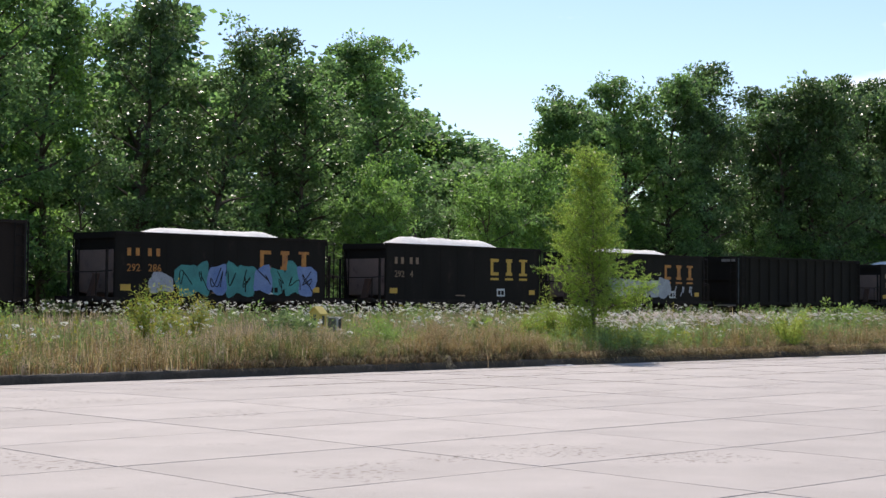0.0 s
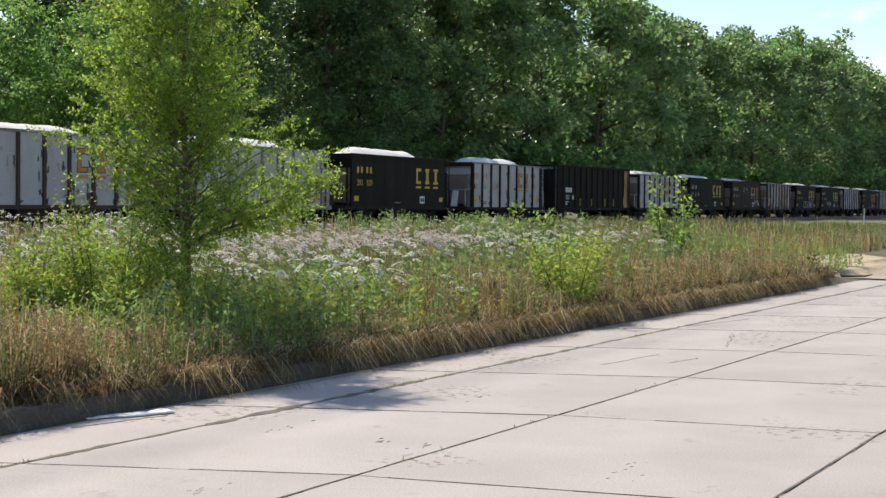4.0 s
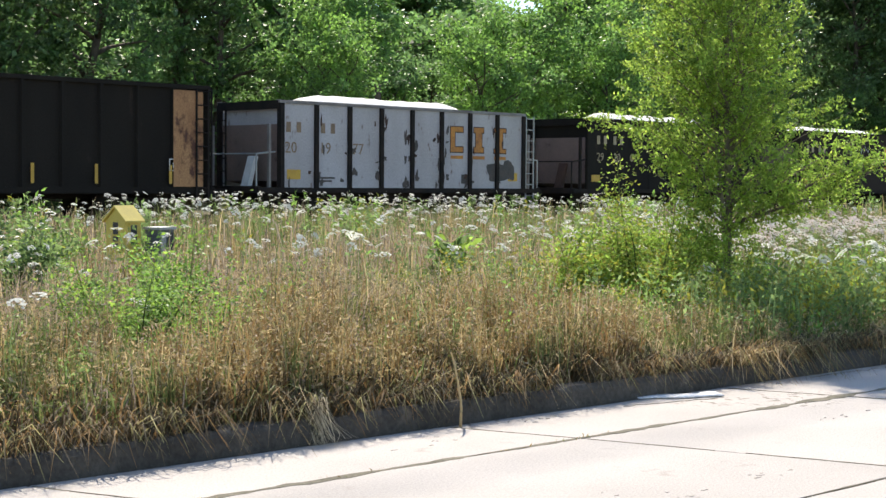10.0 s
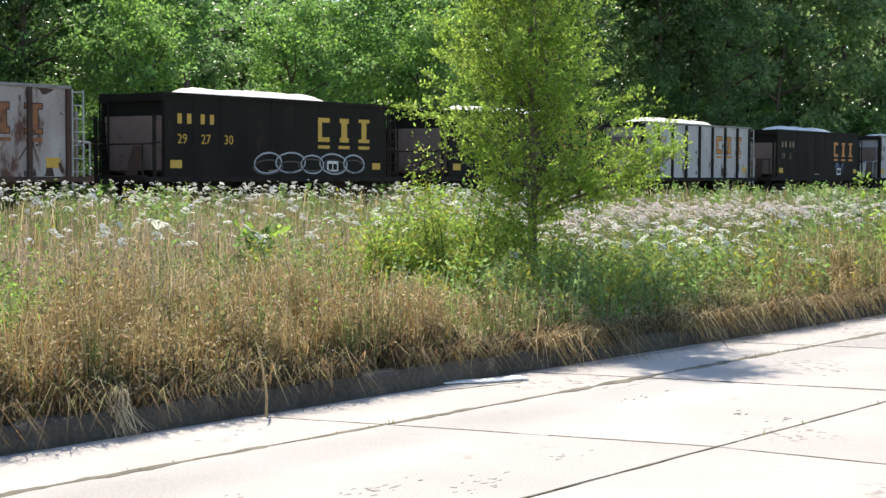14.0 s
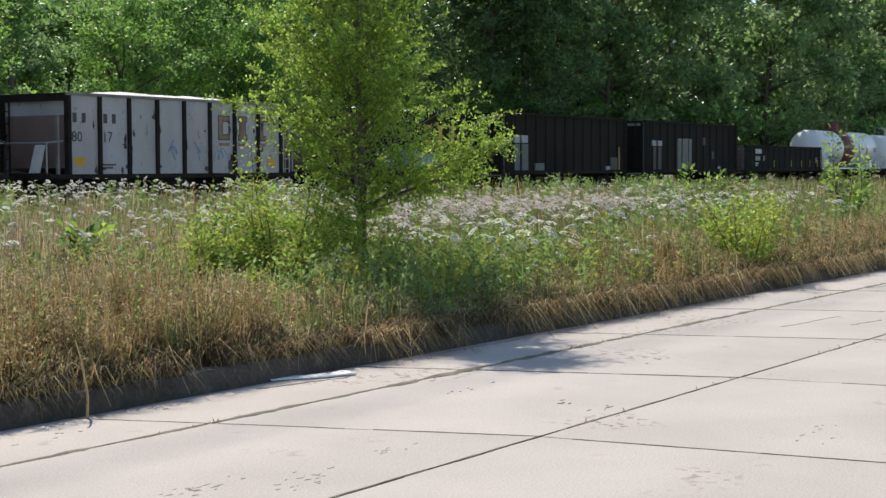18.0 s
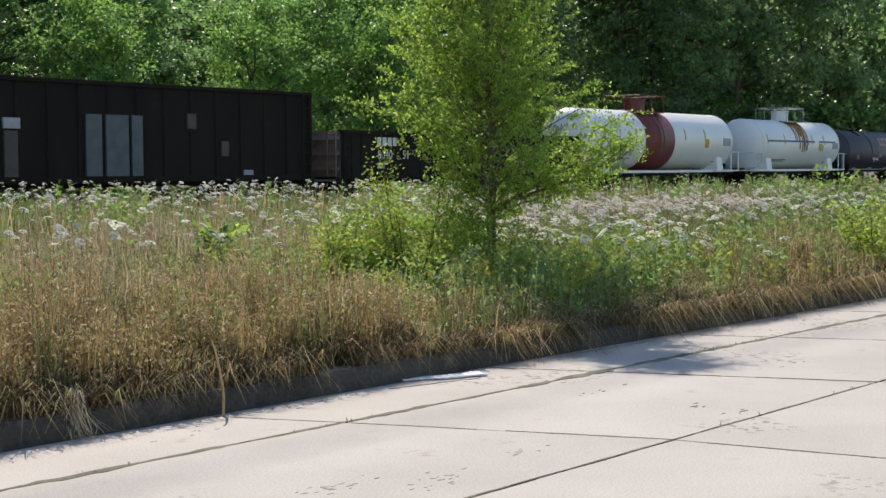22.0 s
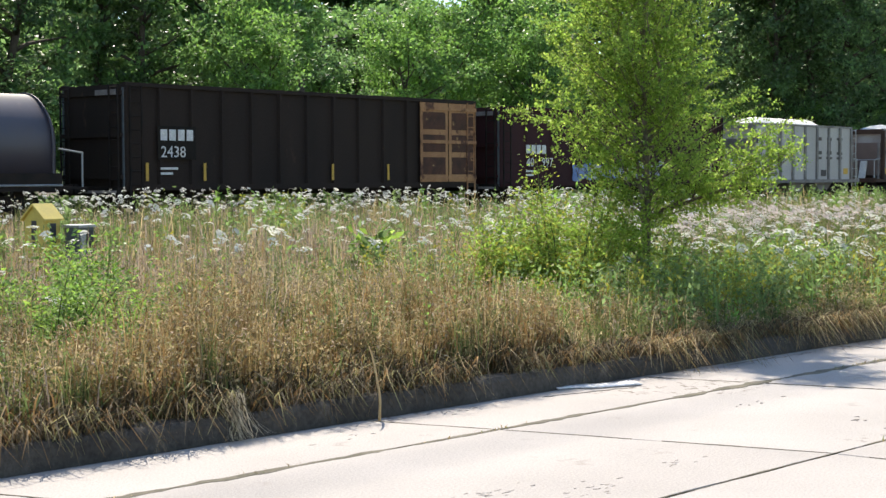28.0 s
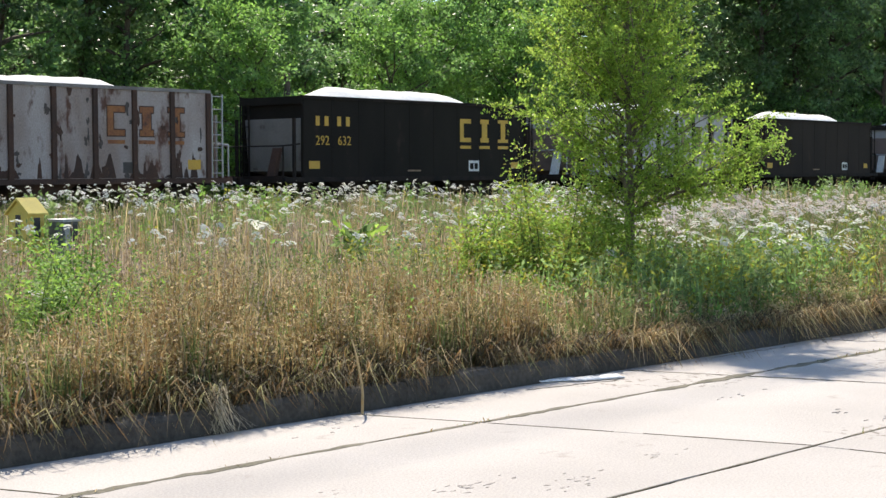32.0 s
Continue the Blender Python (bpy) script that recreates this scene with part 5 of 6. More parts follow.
def stick(s, pts, r0, r1, n=6):
    """A bent, tapered limb along the points."""
    rings, side = [], Vector((1, 0, 0))
    for i, p in enumerate(pts):
        d = (pts[min(i + 1, len(pts) - 1)] - pts[max(i - 1, 0)]).normalized()
        a = d.cross(side)
        a = a.normalized() if a.length > 0.1 else d.orthogonal().normalized()
        b = d.cross(a)
        r = r0 + (r1 - r0) * i / (len(pts) - 1)
        rings.append([tuple(p + (a * math.cos(2 * math.pi * k / n) + b * math.sin(2 * math.pi * k / n)) * r) for k in range(n)])
    s.loft(rings)


def build_tree(seed, height, spread, clear, clumps, per, leaf, mats, lean=0.0, name="tree", gap=0.0):
    """A tapered trunk, limbs, and a crown of leaves in uneven clumps at the limbs' ends. Its foot is at the origin."""
    rng, nr = random.Random(seed), np.random.default_rng(seed)
    tree = new(name)
    s = Shape()
    r = height * 0.013 + 0.03
    top = limb_path(rng, (0, 0, -0.1), (lean, 0, 1), height * 0.93, 9, 0.10, 0.06)
    stick(s, top, r, 0.02, 8)
    centres = []
    n_limb = max(9, clumps // 5)
    for k in range(n_limb):
        f = clear + (0.97 - clear) * (k + rng.random()) / n_limb
        i = min(int(f * 9), 8)
        base = top[i].lerp(top[i + 1], f * 9 - i)
        reach = spread * (0.55 + 0.45 * math.sin(math.pi * min(max((f - clear) / (1 - clear) * 0.85 + 0.12, 0), 1))) * rng.uniform(0.65, 1.12)
        ang = k * 2.4 + rng.uniform(-0.5, 0.5)
        up = 0.25 + 0.75 * f
        pts = limb_path(rng, base, (math.cos(ang), math.sin(ang), up), reach * 1.15, 4, 0.25)
        if name == "brush":
            branch = Shape()
            stick(branch, pts, r * (1.05 - f) * 0.6 + 0.02, 0.012, 5)
            part("branch", branch, bark, tree, smooth=True)
        else:
            stick(s, pts, r * (1.05 - f) * 0.6 + 0.02, 0.012, 5)
        for _ in range(max(2, clumps // n_limb)):
            j = rng.uniform(0.35, 1.05) * 4
            a = min(int(j), 3)
            c = pts[a].lerp(pts[a + 1], j - a)
            centres.append((c.x + rng.gauss(0, 0.48), c.y + rng.gauss(0, 0.48), c.z + rng.gauss(0, 0.42)))
    for _ in range(max(3, clumps // 14)):
        c = top[-1]
        centres.append((c.x + rng.gauss(0, 0.35), c.y + rng.gauss(0, 0.35), c.z + rng.uniform(-0.8, 0.25)))
    part("trunk", s, bark, tree, "grey-brown branching trunk", smooth=True)
    centres = np.array(centres)
    size = nr.uniform(0.38, 1.25, len(centres)) * spread * 0.235
    tone = nr.integers(0, len(mats), len(centres))
    count = np.maximum((per * nr.uniform(0.6, 1.3, len(centres))).astype(int), 8)
    idx = np.repeat(np.arange(len(centres)), count)
    way = nr.normal(size=(len(idx), 3))
    way /= np.linalg.norm(way, axis=1, keepdims=True)
    rad = nr.random(len(idx)) ** 0.36 * (1 + 0.6 * (nr.random(len(idx)) < 0.14) * nr.random(len(idx)))
    place = centres[idx] + way * (size[idx] * rad)[:, None] * np.array([1.15, 1.15, 0.72])
    face = way + nr.normal(size=way.shape) * 0.7 + np.array([0, 0, -0.25])
    ln = leaf * nr.uniform(0.6, 1.3, len(idx))
    v, q = leaf_cards(nr, place, face, ln, ln * 0.62)
    ob = new("crown", fast_mesh("crown", v, q, mats, tone[idx]))
    ob.parent = tree
    tagged(ob, "loose crown of many small green leaves")
    return tree


def placed(tree, x, y, z, turn, size):
    tree.matrix_basis = pose(x, y, z, 0, 0, turn) @ Matrix.Diagonal((size[0], size[0], size[1], 1))
    return tree


def wood_top(x):
    """Height of the wood's edge, for trees on the line y = 50."""
    return float(np.interp(x, [0, 22, 34, 40, 43, 46, 50, 53, 55, 59, 61, 64, 70, 78, 84, 90, 100, 116, 134, 150, 170, 200],
                           [19, 20, 19.5, 17, 15.5, 18, 19, 17, 14, 12.5, 12, 14.5, 19.5, 21.5, 20.5, 20.5, 23, 25, 25, 26, 27, 28]))


WOODS = "trees of the wood behind the track"
KINDS = [
    build_tree(11, 18, 3.6, 0.10, 170, 100, 0.25, [leaf_wood, leaf_wood, leaf_deep, leaf_pale], name="broadleaf_tree"),
    build_tree(12, 18, 3.2, 0.12, 160, 96, 0.245, [leaf_wood, leaf_deep], name="broadleaf_tree"),
    build_tree(13, 18, 3.9, 0.08, 180, 96, 0.25, [leaf_wood, leaf_pale, leaf_deep], name="broadleaf_tree"),
    build_tree(14, 18, 3.0, 0.14, 150, 96, 0.24, [leaf_deep, leaf_wood, leaf_wood], name="broadleaf_tree"),
]
# same broadleaf trees with darker leaves: the wood's shade painted into their colour
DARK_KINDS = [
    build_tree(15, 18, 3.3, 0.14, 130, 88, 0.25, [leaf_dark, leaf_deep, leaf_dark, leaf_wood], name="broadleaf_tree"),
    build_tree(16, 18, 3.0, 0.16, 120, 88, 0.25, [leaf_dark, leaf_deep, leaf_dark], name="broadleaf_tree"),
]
PALE_KINDS = [
    build_tree(21, 9, 2.6, 0.04, 100, 110, 0.17, [leaf_pale, leaf_pale, leaf_wood], name="young_broadleaf_tree"),
    build_tree(22, 9, 2.9, 0.05, 100, 110, 0.17, [leaf_pale, leaf_wood], name="young_broadleaf_tree"),
]
FAR_KINDS = [
    build_tree(31, 20, 4.8, 0.06, 90, 75, 0.48, [leaf_far, leaf_far, leaf_deep], name="distant_tree"),
    build_tree(32, 20, 5.2, 0.06, 90, 75, 0.48, [leaf_far, leaf_far, leaf_wood], name="distant_tree"),
]
BACK_KINDS = [
    build_tree(41, 18, 4.2, 0.05, 110, 60, 0.42, [leaf_deep, leaf_wood], name="broadleaf_tree"),
    build_tree(42, 18, 4.4, 0.05, 110, 60, 0.42, [leaf_wood, leaf_deep, leaf_deep], name="broadleaf_tree"),
]
BRUSH_KINDS = [
    build_tree(51, 9, 3.0, 0.02, 60, 95, 0.20, [leaf_deep, leaf_wood], name="brush"),
    build_tree(52, 9, 3.2, 0.02, 60, 95, 0.20, [leaf_wood, leaf_deep, leaf_wood, leaf_pale], name="brush"),
]
# brush again, its shade put into dark leaf colours
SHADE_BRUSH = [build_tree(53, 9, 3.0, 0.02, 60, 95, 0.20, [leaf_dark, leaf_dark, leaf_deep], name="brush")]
used = set()


def plant(kinds, k, x, y, z, turn, size, label, category, group):
    t = kinds[k % len(kinds)]
    if t.name in used:
        t = copy_thing(t, Matrix())
    used.add(t.name)
    placed(t, x, y, z, turn, size)
    return tagged(t, label, category, group)


def make_wood():
    rng = random.Random(7)
    n = 0
    x = -12.0
    while x < 118:      # the wood's front edge and a second row behind it
        for row in range(3):
            if row == 2 and x > 58:
                continue
            xx = x + rng.uniform(-1.4, 1.4) + row * 2.6
            base = 50 + rng.uniform(-2.5, 2.5) + (0, 19, 27)[row]
            s = 1.0 if xx < 60 else 1.0 - (xx - 60) * 0.0022
            h = wood_top(max(xx, 0)) * (1.0, 0.80 if xx < 58 else 0.74, 0.70)[row] * rng.uniform(0.88, 1.03) * s * base / 50
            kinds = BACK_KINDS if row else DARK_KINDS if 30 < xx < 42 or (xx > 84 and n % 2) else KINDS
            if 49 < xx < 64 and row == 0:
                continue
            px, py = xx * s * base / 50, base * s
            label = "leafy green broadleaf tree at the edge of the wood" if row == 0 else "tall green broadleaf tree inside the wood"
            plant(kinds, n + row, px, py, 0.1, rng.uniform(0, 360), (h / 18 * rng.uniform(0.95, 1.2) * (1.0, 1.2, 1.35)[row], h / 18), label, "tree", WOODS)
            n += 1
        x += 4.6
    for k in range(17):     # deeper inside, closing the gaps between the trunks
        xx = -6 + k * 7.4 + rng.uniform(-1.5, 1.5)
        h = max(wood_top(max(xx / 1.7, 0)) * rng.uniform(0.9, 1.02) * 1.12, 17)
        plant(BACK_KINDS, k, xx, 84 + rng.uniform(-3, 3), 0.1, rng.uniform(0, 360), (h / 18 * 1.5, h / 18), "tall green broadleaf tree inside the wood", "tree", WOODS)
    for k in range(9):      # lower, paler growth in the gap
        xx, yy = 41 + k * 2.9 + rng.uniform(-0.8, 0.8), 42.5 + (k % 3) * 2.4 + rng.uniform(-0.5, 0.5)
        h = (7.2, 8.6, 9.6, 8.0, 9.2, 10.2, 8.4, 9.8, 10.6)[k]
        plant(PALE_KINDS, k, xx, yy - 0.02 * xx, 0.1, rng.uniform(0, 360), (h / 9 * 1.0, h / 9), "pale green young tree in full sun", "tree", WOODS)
    for k in range(34):     # brush under the wood's edge, shaded by leaf colour between x = 20 and 37
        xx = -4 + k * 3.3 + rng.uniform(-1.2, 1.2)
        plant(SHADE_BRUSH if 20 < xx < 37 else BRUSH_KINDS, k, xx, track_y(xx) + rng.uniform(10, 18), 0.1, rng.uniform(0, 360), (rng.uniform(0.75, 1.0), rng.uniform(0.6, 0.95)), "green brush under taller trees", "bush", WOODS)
    x = 104.0
    while x < 620:
        for row in range(2):
            xx, yy = x + rng.uniform(-2.0, 2.0), track_y(x) + 10 + rng.uniform(-1.5, 1.5) + row * 8
            el = float(np.interp(math.degrees(math.atan2(xx, yy)), [63.4, 65, 67.3, 71.5, 73.5, 75, 76.7, 79, 81.2, 83, 84.5, 85.5, 88.9], [11.8, 10.6, 9.6, 8.6, 8.1, 7.8, 7.1, 6.6, 6.0, 5.0, 4.3, 3.6, 3.1]))
            h = (1.65 + math.hypot(xx, yy) * math.tan(radians(el))) * rng.uniform(0.88, 1.02) * (1.0, 0.9 if x < 260 else 0.95)[row]
            plant(FAR_KINDS, n, xx, yy, 0.1, rng.uniform(0, 360), (h / 20 * 1.05, h / 20), "dense dark green tree far along the track", "tree", "far trees")
            n += 1
        x += 5.5 + x * 0.013


make_wood()


def near_tree():
    """The slender young tree in the verge, with fine pale leaves in sprays."""
    rng, nr = random.Random(5), np.random.default_rng(5)
    tree = tagged(new("young_locust_tree"), "slender young tree with airy pale green leaves in tall weeds", "tree")
    s = Shape()
    H = 5.5
    stem = limb_path(rng, (0, 0, -0.05), (0.02, 0.0, 1), H, 10, 0.05, 0.03)
    stick(s, stem, 0.047, 0.006, 8)
    fork = limb_path(rng, stem[1], (-0.10, 0.05, 1), 3.0, 7, 0.06, 0.03)
    stick(s, fork, 0.030, 0.005, 6)
    fork2 = limb_path(rng, stem[2], (0.20, -0.10, 1), 2.8, 7, 0.06, 0.03)
    stick(s, fork2, 0.028, 0.005, 6)
    right = Vector((0.50, -0.86, 0))      # across the view
    sprays = []
    def twig(base, way, length):
        pts = limb_path(rng, base, way, length, 5, 0.14, 0.02)
        stick(s, pts, 0.004 + length * 0.005, 0.002, 5)
        m = max(4, int(length / 0.078))
        for i in range(m):
            f = (0.18 + 0.82 * (i + rng.random()) / m) * 5
            a = min(int(f), 4)
            p = pts[a].lerp(pts[a + 1], f - a)
            d = (pts[a + 1] - pts[a]).normalized()
            w = (d * 0.6 + Vector((rng.gauss(0, 0.8), rng.gauss(0, 0.8), rng.gauss(0.1, 0.5)))).normalized()
            sprays.append((p, w, rng.uniform(0.16, 0.36)))
    for line, lo, hi, count in ((stem, 0.07, 0.99, 142), (fork, 0.13, 1.0, 46), (fork2, 0.13, 1.0, 44)):
        n = len(line) - 1
        for k in range(count):
            f = lo + (hi - lo) * (k + rng.random()) / count
            i = min(int(f * n), n - 1)
            base = line[i].lerp(line[i + 1], f * n - i)
            h = base.z / H
            reach = (1.72 * (1 - h) ** 0.85 + 0.24) * rng.uniform(0.5, 1.1) if h > 0.18 else rng.uniform(0.5, 1.1)
            ang = rng.uniform(0, 2 * math.pi)
            if 1.2 < base.z < 2.5 and rng.random() < 0.10:
                continue
            reach *= 1 + (0.06 if base.z < 1.6 else -0.2) * (math.cos(ang) * right.x + math.sin(ang) * right.y)
            twig(base, (math.cos(ang), math.sin(ang), rng.uniform(0.25, 0.9)), reach)
    for k in range(60):      # the dense top
        f = rng.uniform(7.0, 9.9)
        i = min(int(f), 9)
        ang = rng.uniform(0, 2 * math.pi)
        twig(stem[i].lerp(stem[i + 1], f - i), (math.cos(ang), math.sin(ang), rng.uniform(0.1, 0.8)), rng.uniform(0.45, 1.0) * (1.25 - 0.05 * f))
    # two long low boughs and a leafy one that reaches out over the weeds
    for way, ln, z in ((right * 1.0 + Vector((0, 0, 0.42)), 1.55, 1.1), (-right + Vector((0, 0, 0.40)), 0.9, 0.8), (right + Vector((0, 0, 0.5)), 1.35, 1.15), (right + Vector((0.2, 0.3, 0.30)), 1.2, 1.2)):
        i = min(int(z / H * 10), 9)
        pts = limb_path(rng, stem[i], way, ln, 6, 0.05)
        stick(s, pts, 0.019, 0.006, 6)
        for p in pts[2:]:
            for _ in range(3):
                twig(p, way + Vector((rng.gauss(0, 0.6), rng.gauss(0, 0.6), rng.uniform(-0.3, 0.5))), rng.uniform(0.25, 0.55))
    part("trunk", s, young_bark, tree, "thin brown forked trunk with fine twigs", smooth=True)
    P, W, Ln = np.array([tuple(p) for p, _, _ in sprays]), np.array([tuple(w) for _, w, _ in sprays]), np.array([l for _, _, l in sprays])
    per = 19
    idx = np.repeat(np.arange(len(P)), per)
    f = np.tile(np.linspace(0.12, 1.0, per), len(P))
    place = P[idx] + W[idx] * (Ln[idx] * f)[:, None] + nr.normal(size=(len(idx), 3)) * 0.012
    place[:, 2] -= 0.12 * Ln[idx] * f * f
    side = np.cross(W[idx], nr.normal(size=(len(idx), 3)))
    face = side / np.maximum(np.linalg.norm(side, axis=1, keepdims=True), 1e-6) + W[idx] * 0.5
    ln = nr.uniform(0.030, 0.054, len(idx))
    v, q = leaf_cards(nr, place, face, ln, ln * 0.55)
    ob = new("crown", fast_mesh("crown", v, q, [leaf_near, leaf_bud], (nr.random(len(idx)) < 0.3).astype(int)))
    ob.parent = tree
    tagged(ob, "fine pale green leaflets in loose sprays")
    tree.matrix_basis = pose(14.85, 9.0, 0.16)


near_tree()


CLEARINGS = []


def shrub(x, y, h, w, mats, leaf, count, label, seed, name="shrub", stems=9):
    """Upright leafy stems from one root."""
    rng, nr = random.Random(seed), np.random.default_rng(seed)
    CLEARINGS.append((x, y, w * 1.1))
    ob = tagged(new(name), label, "bush")
    s, place, face = Shape(), [], []
    for k in range(stems):
        a = rng.uniform(0, 6.28)
        lean = rng.uniform(0.05, 1.0) * w / h
        pts = limb_path(rng, (math.cos(a) * w * 0.12, math.sin(a) * w * 0.12, -0.04), (math.cos(a) * lean, math.sin(a) * lean, 1), h * rng.uniform(0.5, 1.08), 5, 0.16)
        stick(s, pts, 0.010 + 0.004 * h, 0.003, 5)
        for _ in range(count // stems):
            f = rng.uniform(0.10, 1.02) ** 0.9 * 4.95
            i = min(int(f), 4)
            p = pts[i].lerp(pts[i + 1], f - i)
            o = Vector((rng.gauss(0, 1), rng.gauss(0, 1), rng.gauss(0.2, 0.6))).normalized()
            place.append(tuple(p + o * rng.uniform(0.0, 0.26) * w))
            face.append(tuple(o))
    part("woody_stem", s, bark if stems < 6 else grass_green, ob)
    n = len(place)
    ln = leaf * nr.uniform(0.6, 1.3, n)
    v, q = leaf_cards(nr, np.array(place), np.array(face), ln, ln * 0.48)
    c = new("foliage", fast_mesh("foliage", v, q, mats, nr.integers(0, len(mats), n)))
    c.parent = ob
    ob.matrix_basis = pose(x, y, hump(x, y))
    return ob


shrub(13.6, 9.3, 1.72, 1.0, [leaf_near, leaf_near, leaf_bud, leaf_yellow], 0.046, 7400, "leafy green shrub beside the young tree", 1, stems=15)
shrub(12.9, 9.7, 1.32, 0.95, [leaf_near, leaf_near, leaf_bud, leaf_yellow], 0.047, 4600, "leafy green shrub in tall weeds", 2, stems=13)
shrub(12.75, 9.3, 0.98, 0.55, [leaf_near, leaf_near, leaf_yellow], 0.050, 3200, "yellow-green shrub in tall weeds", 3)
shrub(12.3, 8.7, 0.66, 0.55, [leaf_pale, leaf_near], 0.044, 2300, "low yellow-green weed clump in dry grass", 4)
shrub(13.6, 8.2, 0.66, 0.62, [leaf_near, leaf_bud], 0.036, 3400, "low green growth at the young tree's foot", 5)
shrub(14.35, 8.6, 0.95, 0.5, [leaf_near, leaf_bud], 0.036, 3000, "light green leafy growth round the young tree's trunk", 25)
shrub(15.7, 8.4, 0.60, 0.8, [leaf_near, leaf_bud, leaf_weed], 0.038, 2600, "low green growth beside the young tree", 6)
shrub(14.85, 7.42, 0.40, 0.34, [leaf_dark, leaf_dark, leaf_weed], 0.17, 90, "dark broad-leaved burdock plant near the kerb", 7, "burdock", 5)
shrub(13.6, 12.1, 1.00, 0.55, [leaf_weed, leaf_near], 0.13, 560, "young sumac with long drooping leaves", 8, "sumac", 6)
shrub(21.0, 6.45, 1.35, 0.75, [leaf_yellow, leaf_bud, leaf_near], 0.058, 2700, "yellow-green leafy bush near the kerb", 9)
shrub(21.8, 6.95, 0.95, 0.6, [leaf_near, leaf_bud], 0.058, 1500, "green leafy bush near the kerb", 10)
shrub(8.5, 10.7, 1.10, 0.75, [leaf_near, leaf_weed, leaf_pale], 0.048, 3600, "bright green leafy weed clump in dry grass", 11)
shrub(7.7, 10.7, 0.92, 0.7, [leaf_near, leaf_weed], 0.046, 2600, "green leafy weed clump in dry grass", 12)
shrub(7.28, 9.75, 0.92, 0.62, [leaf_near, leaf_pale, leaf_weed], 0.034, 6800, "bright green leafy weed clump in dry grass", 31, stems=17)
shrub(7.0, 9.0, 0.55, 0.5, [leaf_weed, leaf_near], 0.034, 2600, "green undergrowth below a taller weed clump", 32, stems=12)
shrub(7.95, 9.45, 0.62, 0.32, [leaf_near, leaf_pale], 0.034, 1700, "bright green leafy weed clump in dry grass", 33)
shrub(9.1, 10.0, 0.75, 0.55, [leaf_near, leaf_weed], 0.045, 1700, "green leafy weed clump in dry grass", 13)
shrub(9.9, 15.8, 1.10, 0.9, [leaf_weed, leaf_weed, leaf_dark], 0.072, 3900, "green milkweed clump before the track", 14)
shrub(8.3, 14.4, 1.1, 0.9, [leaf_weed, leaf_dark], 0.072, 3300, "green leafy weed clump before the track", 15)
shrub(11.2, 17.2, 1.0, 0.8, [leaf_weed, leaf_near], 0.072, 2250, "green leafy weed clump before the track", 22)
shrub(4.3, 14.6, 1.75, 0.9, [leaf_yellow, leaf_yellow, leaf_near], 0.060, 5200, "goldenrod clump with yellow tops", 16)
shrub(5.6, 14.9, 1.45, 0.8, [leaf_yellow, leaf_yellow, leaf_weed], 0.060, 4000, "goldenrod clump with yellow tops", 17)
shrub(32.5, 7.7, 2.25, 0.8, [leaf_near, leaf_weed], 0.12, 900, "sparse sapling standing over the weeds", 18, "sapling", 5)
shrub(29.0, 10.4, 1.2, 0.7, [leaf_weed], 0.11, 1000, "green leafy weed clump before the track", 19)
shrub(33.5, 11.2, 1.5, 0.8, [leaf_weed, leaf_near], 0.12, 1000, "green leafy weed clump before the track", 20)
shrub(34.6, 5.3, 0.55, 0.7, [grass_rust, thatch, grass_dry], 0.09, 900, "dry brown weed clump at the end of the kerb", 26)
shrub(26.5, 8.4, 1.0, 0.6, [leaf_weed, leaf_pale], 0.072, 1500, "green leafy weed clump near the kerb", 21)
shrub(17.6, 8.6, 0.85, 0.6, [leaf_weed, leaf_near], 0.058, 2250, "green leafy weed clump near the kerb", 23)
shrub(18.9, 9.4, 0.85, 0.7, [leaf_weed, leaf_pale], 0.058, 2250, "green leafy weed clump near the kerb", 24)

# ---- the verge: grass, weeds, flowers ----
def ground_z(x, y):
    return np.array([hump(float(a), float(b)) for a, b in zip(x, y)])


def blades(nr, x, y, z, height, width, lean, curl=0.5, toward=None):
    """Tapered grass blades of three lengths of quad each, bending over towards the tip."""
    n = len(x)
    a = nr.uniform(0, 2 * math.pi, n) if toward is None else toward
    a2 = a + nr.normal(size=n) * 0.7
    d, d2 = np.stack([np.cos(a), np.sin(a), np.zeros(n)], 1), np.stack([np.cos(a2), np.sin(a2), np.zeros(n)], 1)
    b = nr.uniform(0, 2 * math.pi, n)
    side = np.stack([np.cos(b), np.sin(b), np.zeros(n)], 1) * (width / 2)[:, None]
    root = np.stack([x, y, z], 1)
    up = np.array([0, 0, 1.0])
    one = root + up * (height * 0.38)[:, None] + d * (height * lean * 0.18)[:, None]
    two = root + up * (height * (0.74 - 0.1 * curl * lean))[:, None] + d * (height * lean * 0.52)[:, None]
    tip = root + up * (height * (1 - curl * lean * 0.75))[:, None] + d * (height * lean * 0.62)[:, None] + d2 * (height * lean * 0.45)[:, None]
    v = np.stack([root - side, root + side, one + side, one - side, two + side * 0.75, two - side * 0.75, tip + side * 0.2, tip - side * 0.2], 1).reshape(-1, 3)
    k = np.arange(n)[:, None] * 8
    q = np.concatenate([k + np.array([[0, 1, 2, 3]]), k + np.array([[3, 2, 4, 5]]), k + np.array([[5, 4, 6, 7]])], 1).reshape(-1, 4)
    return v, q, tip


def heads(nr, tip, length, width):
    """Seed heads: narrow leaf shapes at the tips of stems."""
    n = len(tip)
    w = nr.normal(size=(n, 3)) * 0.35 + np.array([0, 0, 0.8])
    return leaf_cards(nr, tip, w, length * nr.uniform(0.7, 1.3, n), width * nr.uniform(0.7, 1.3, n))


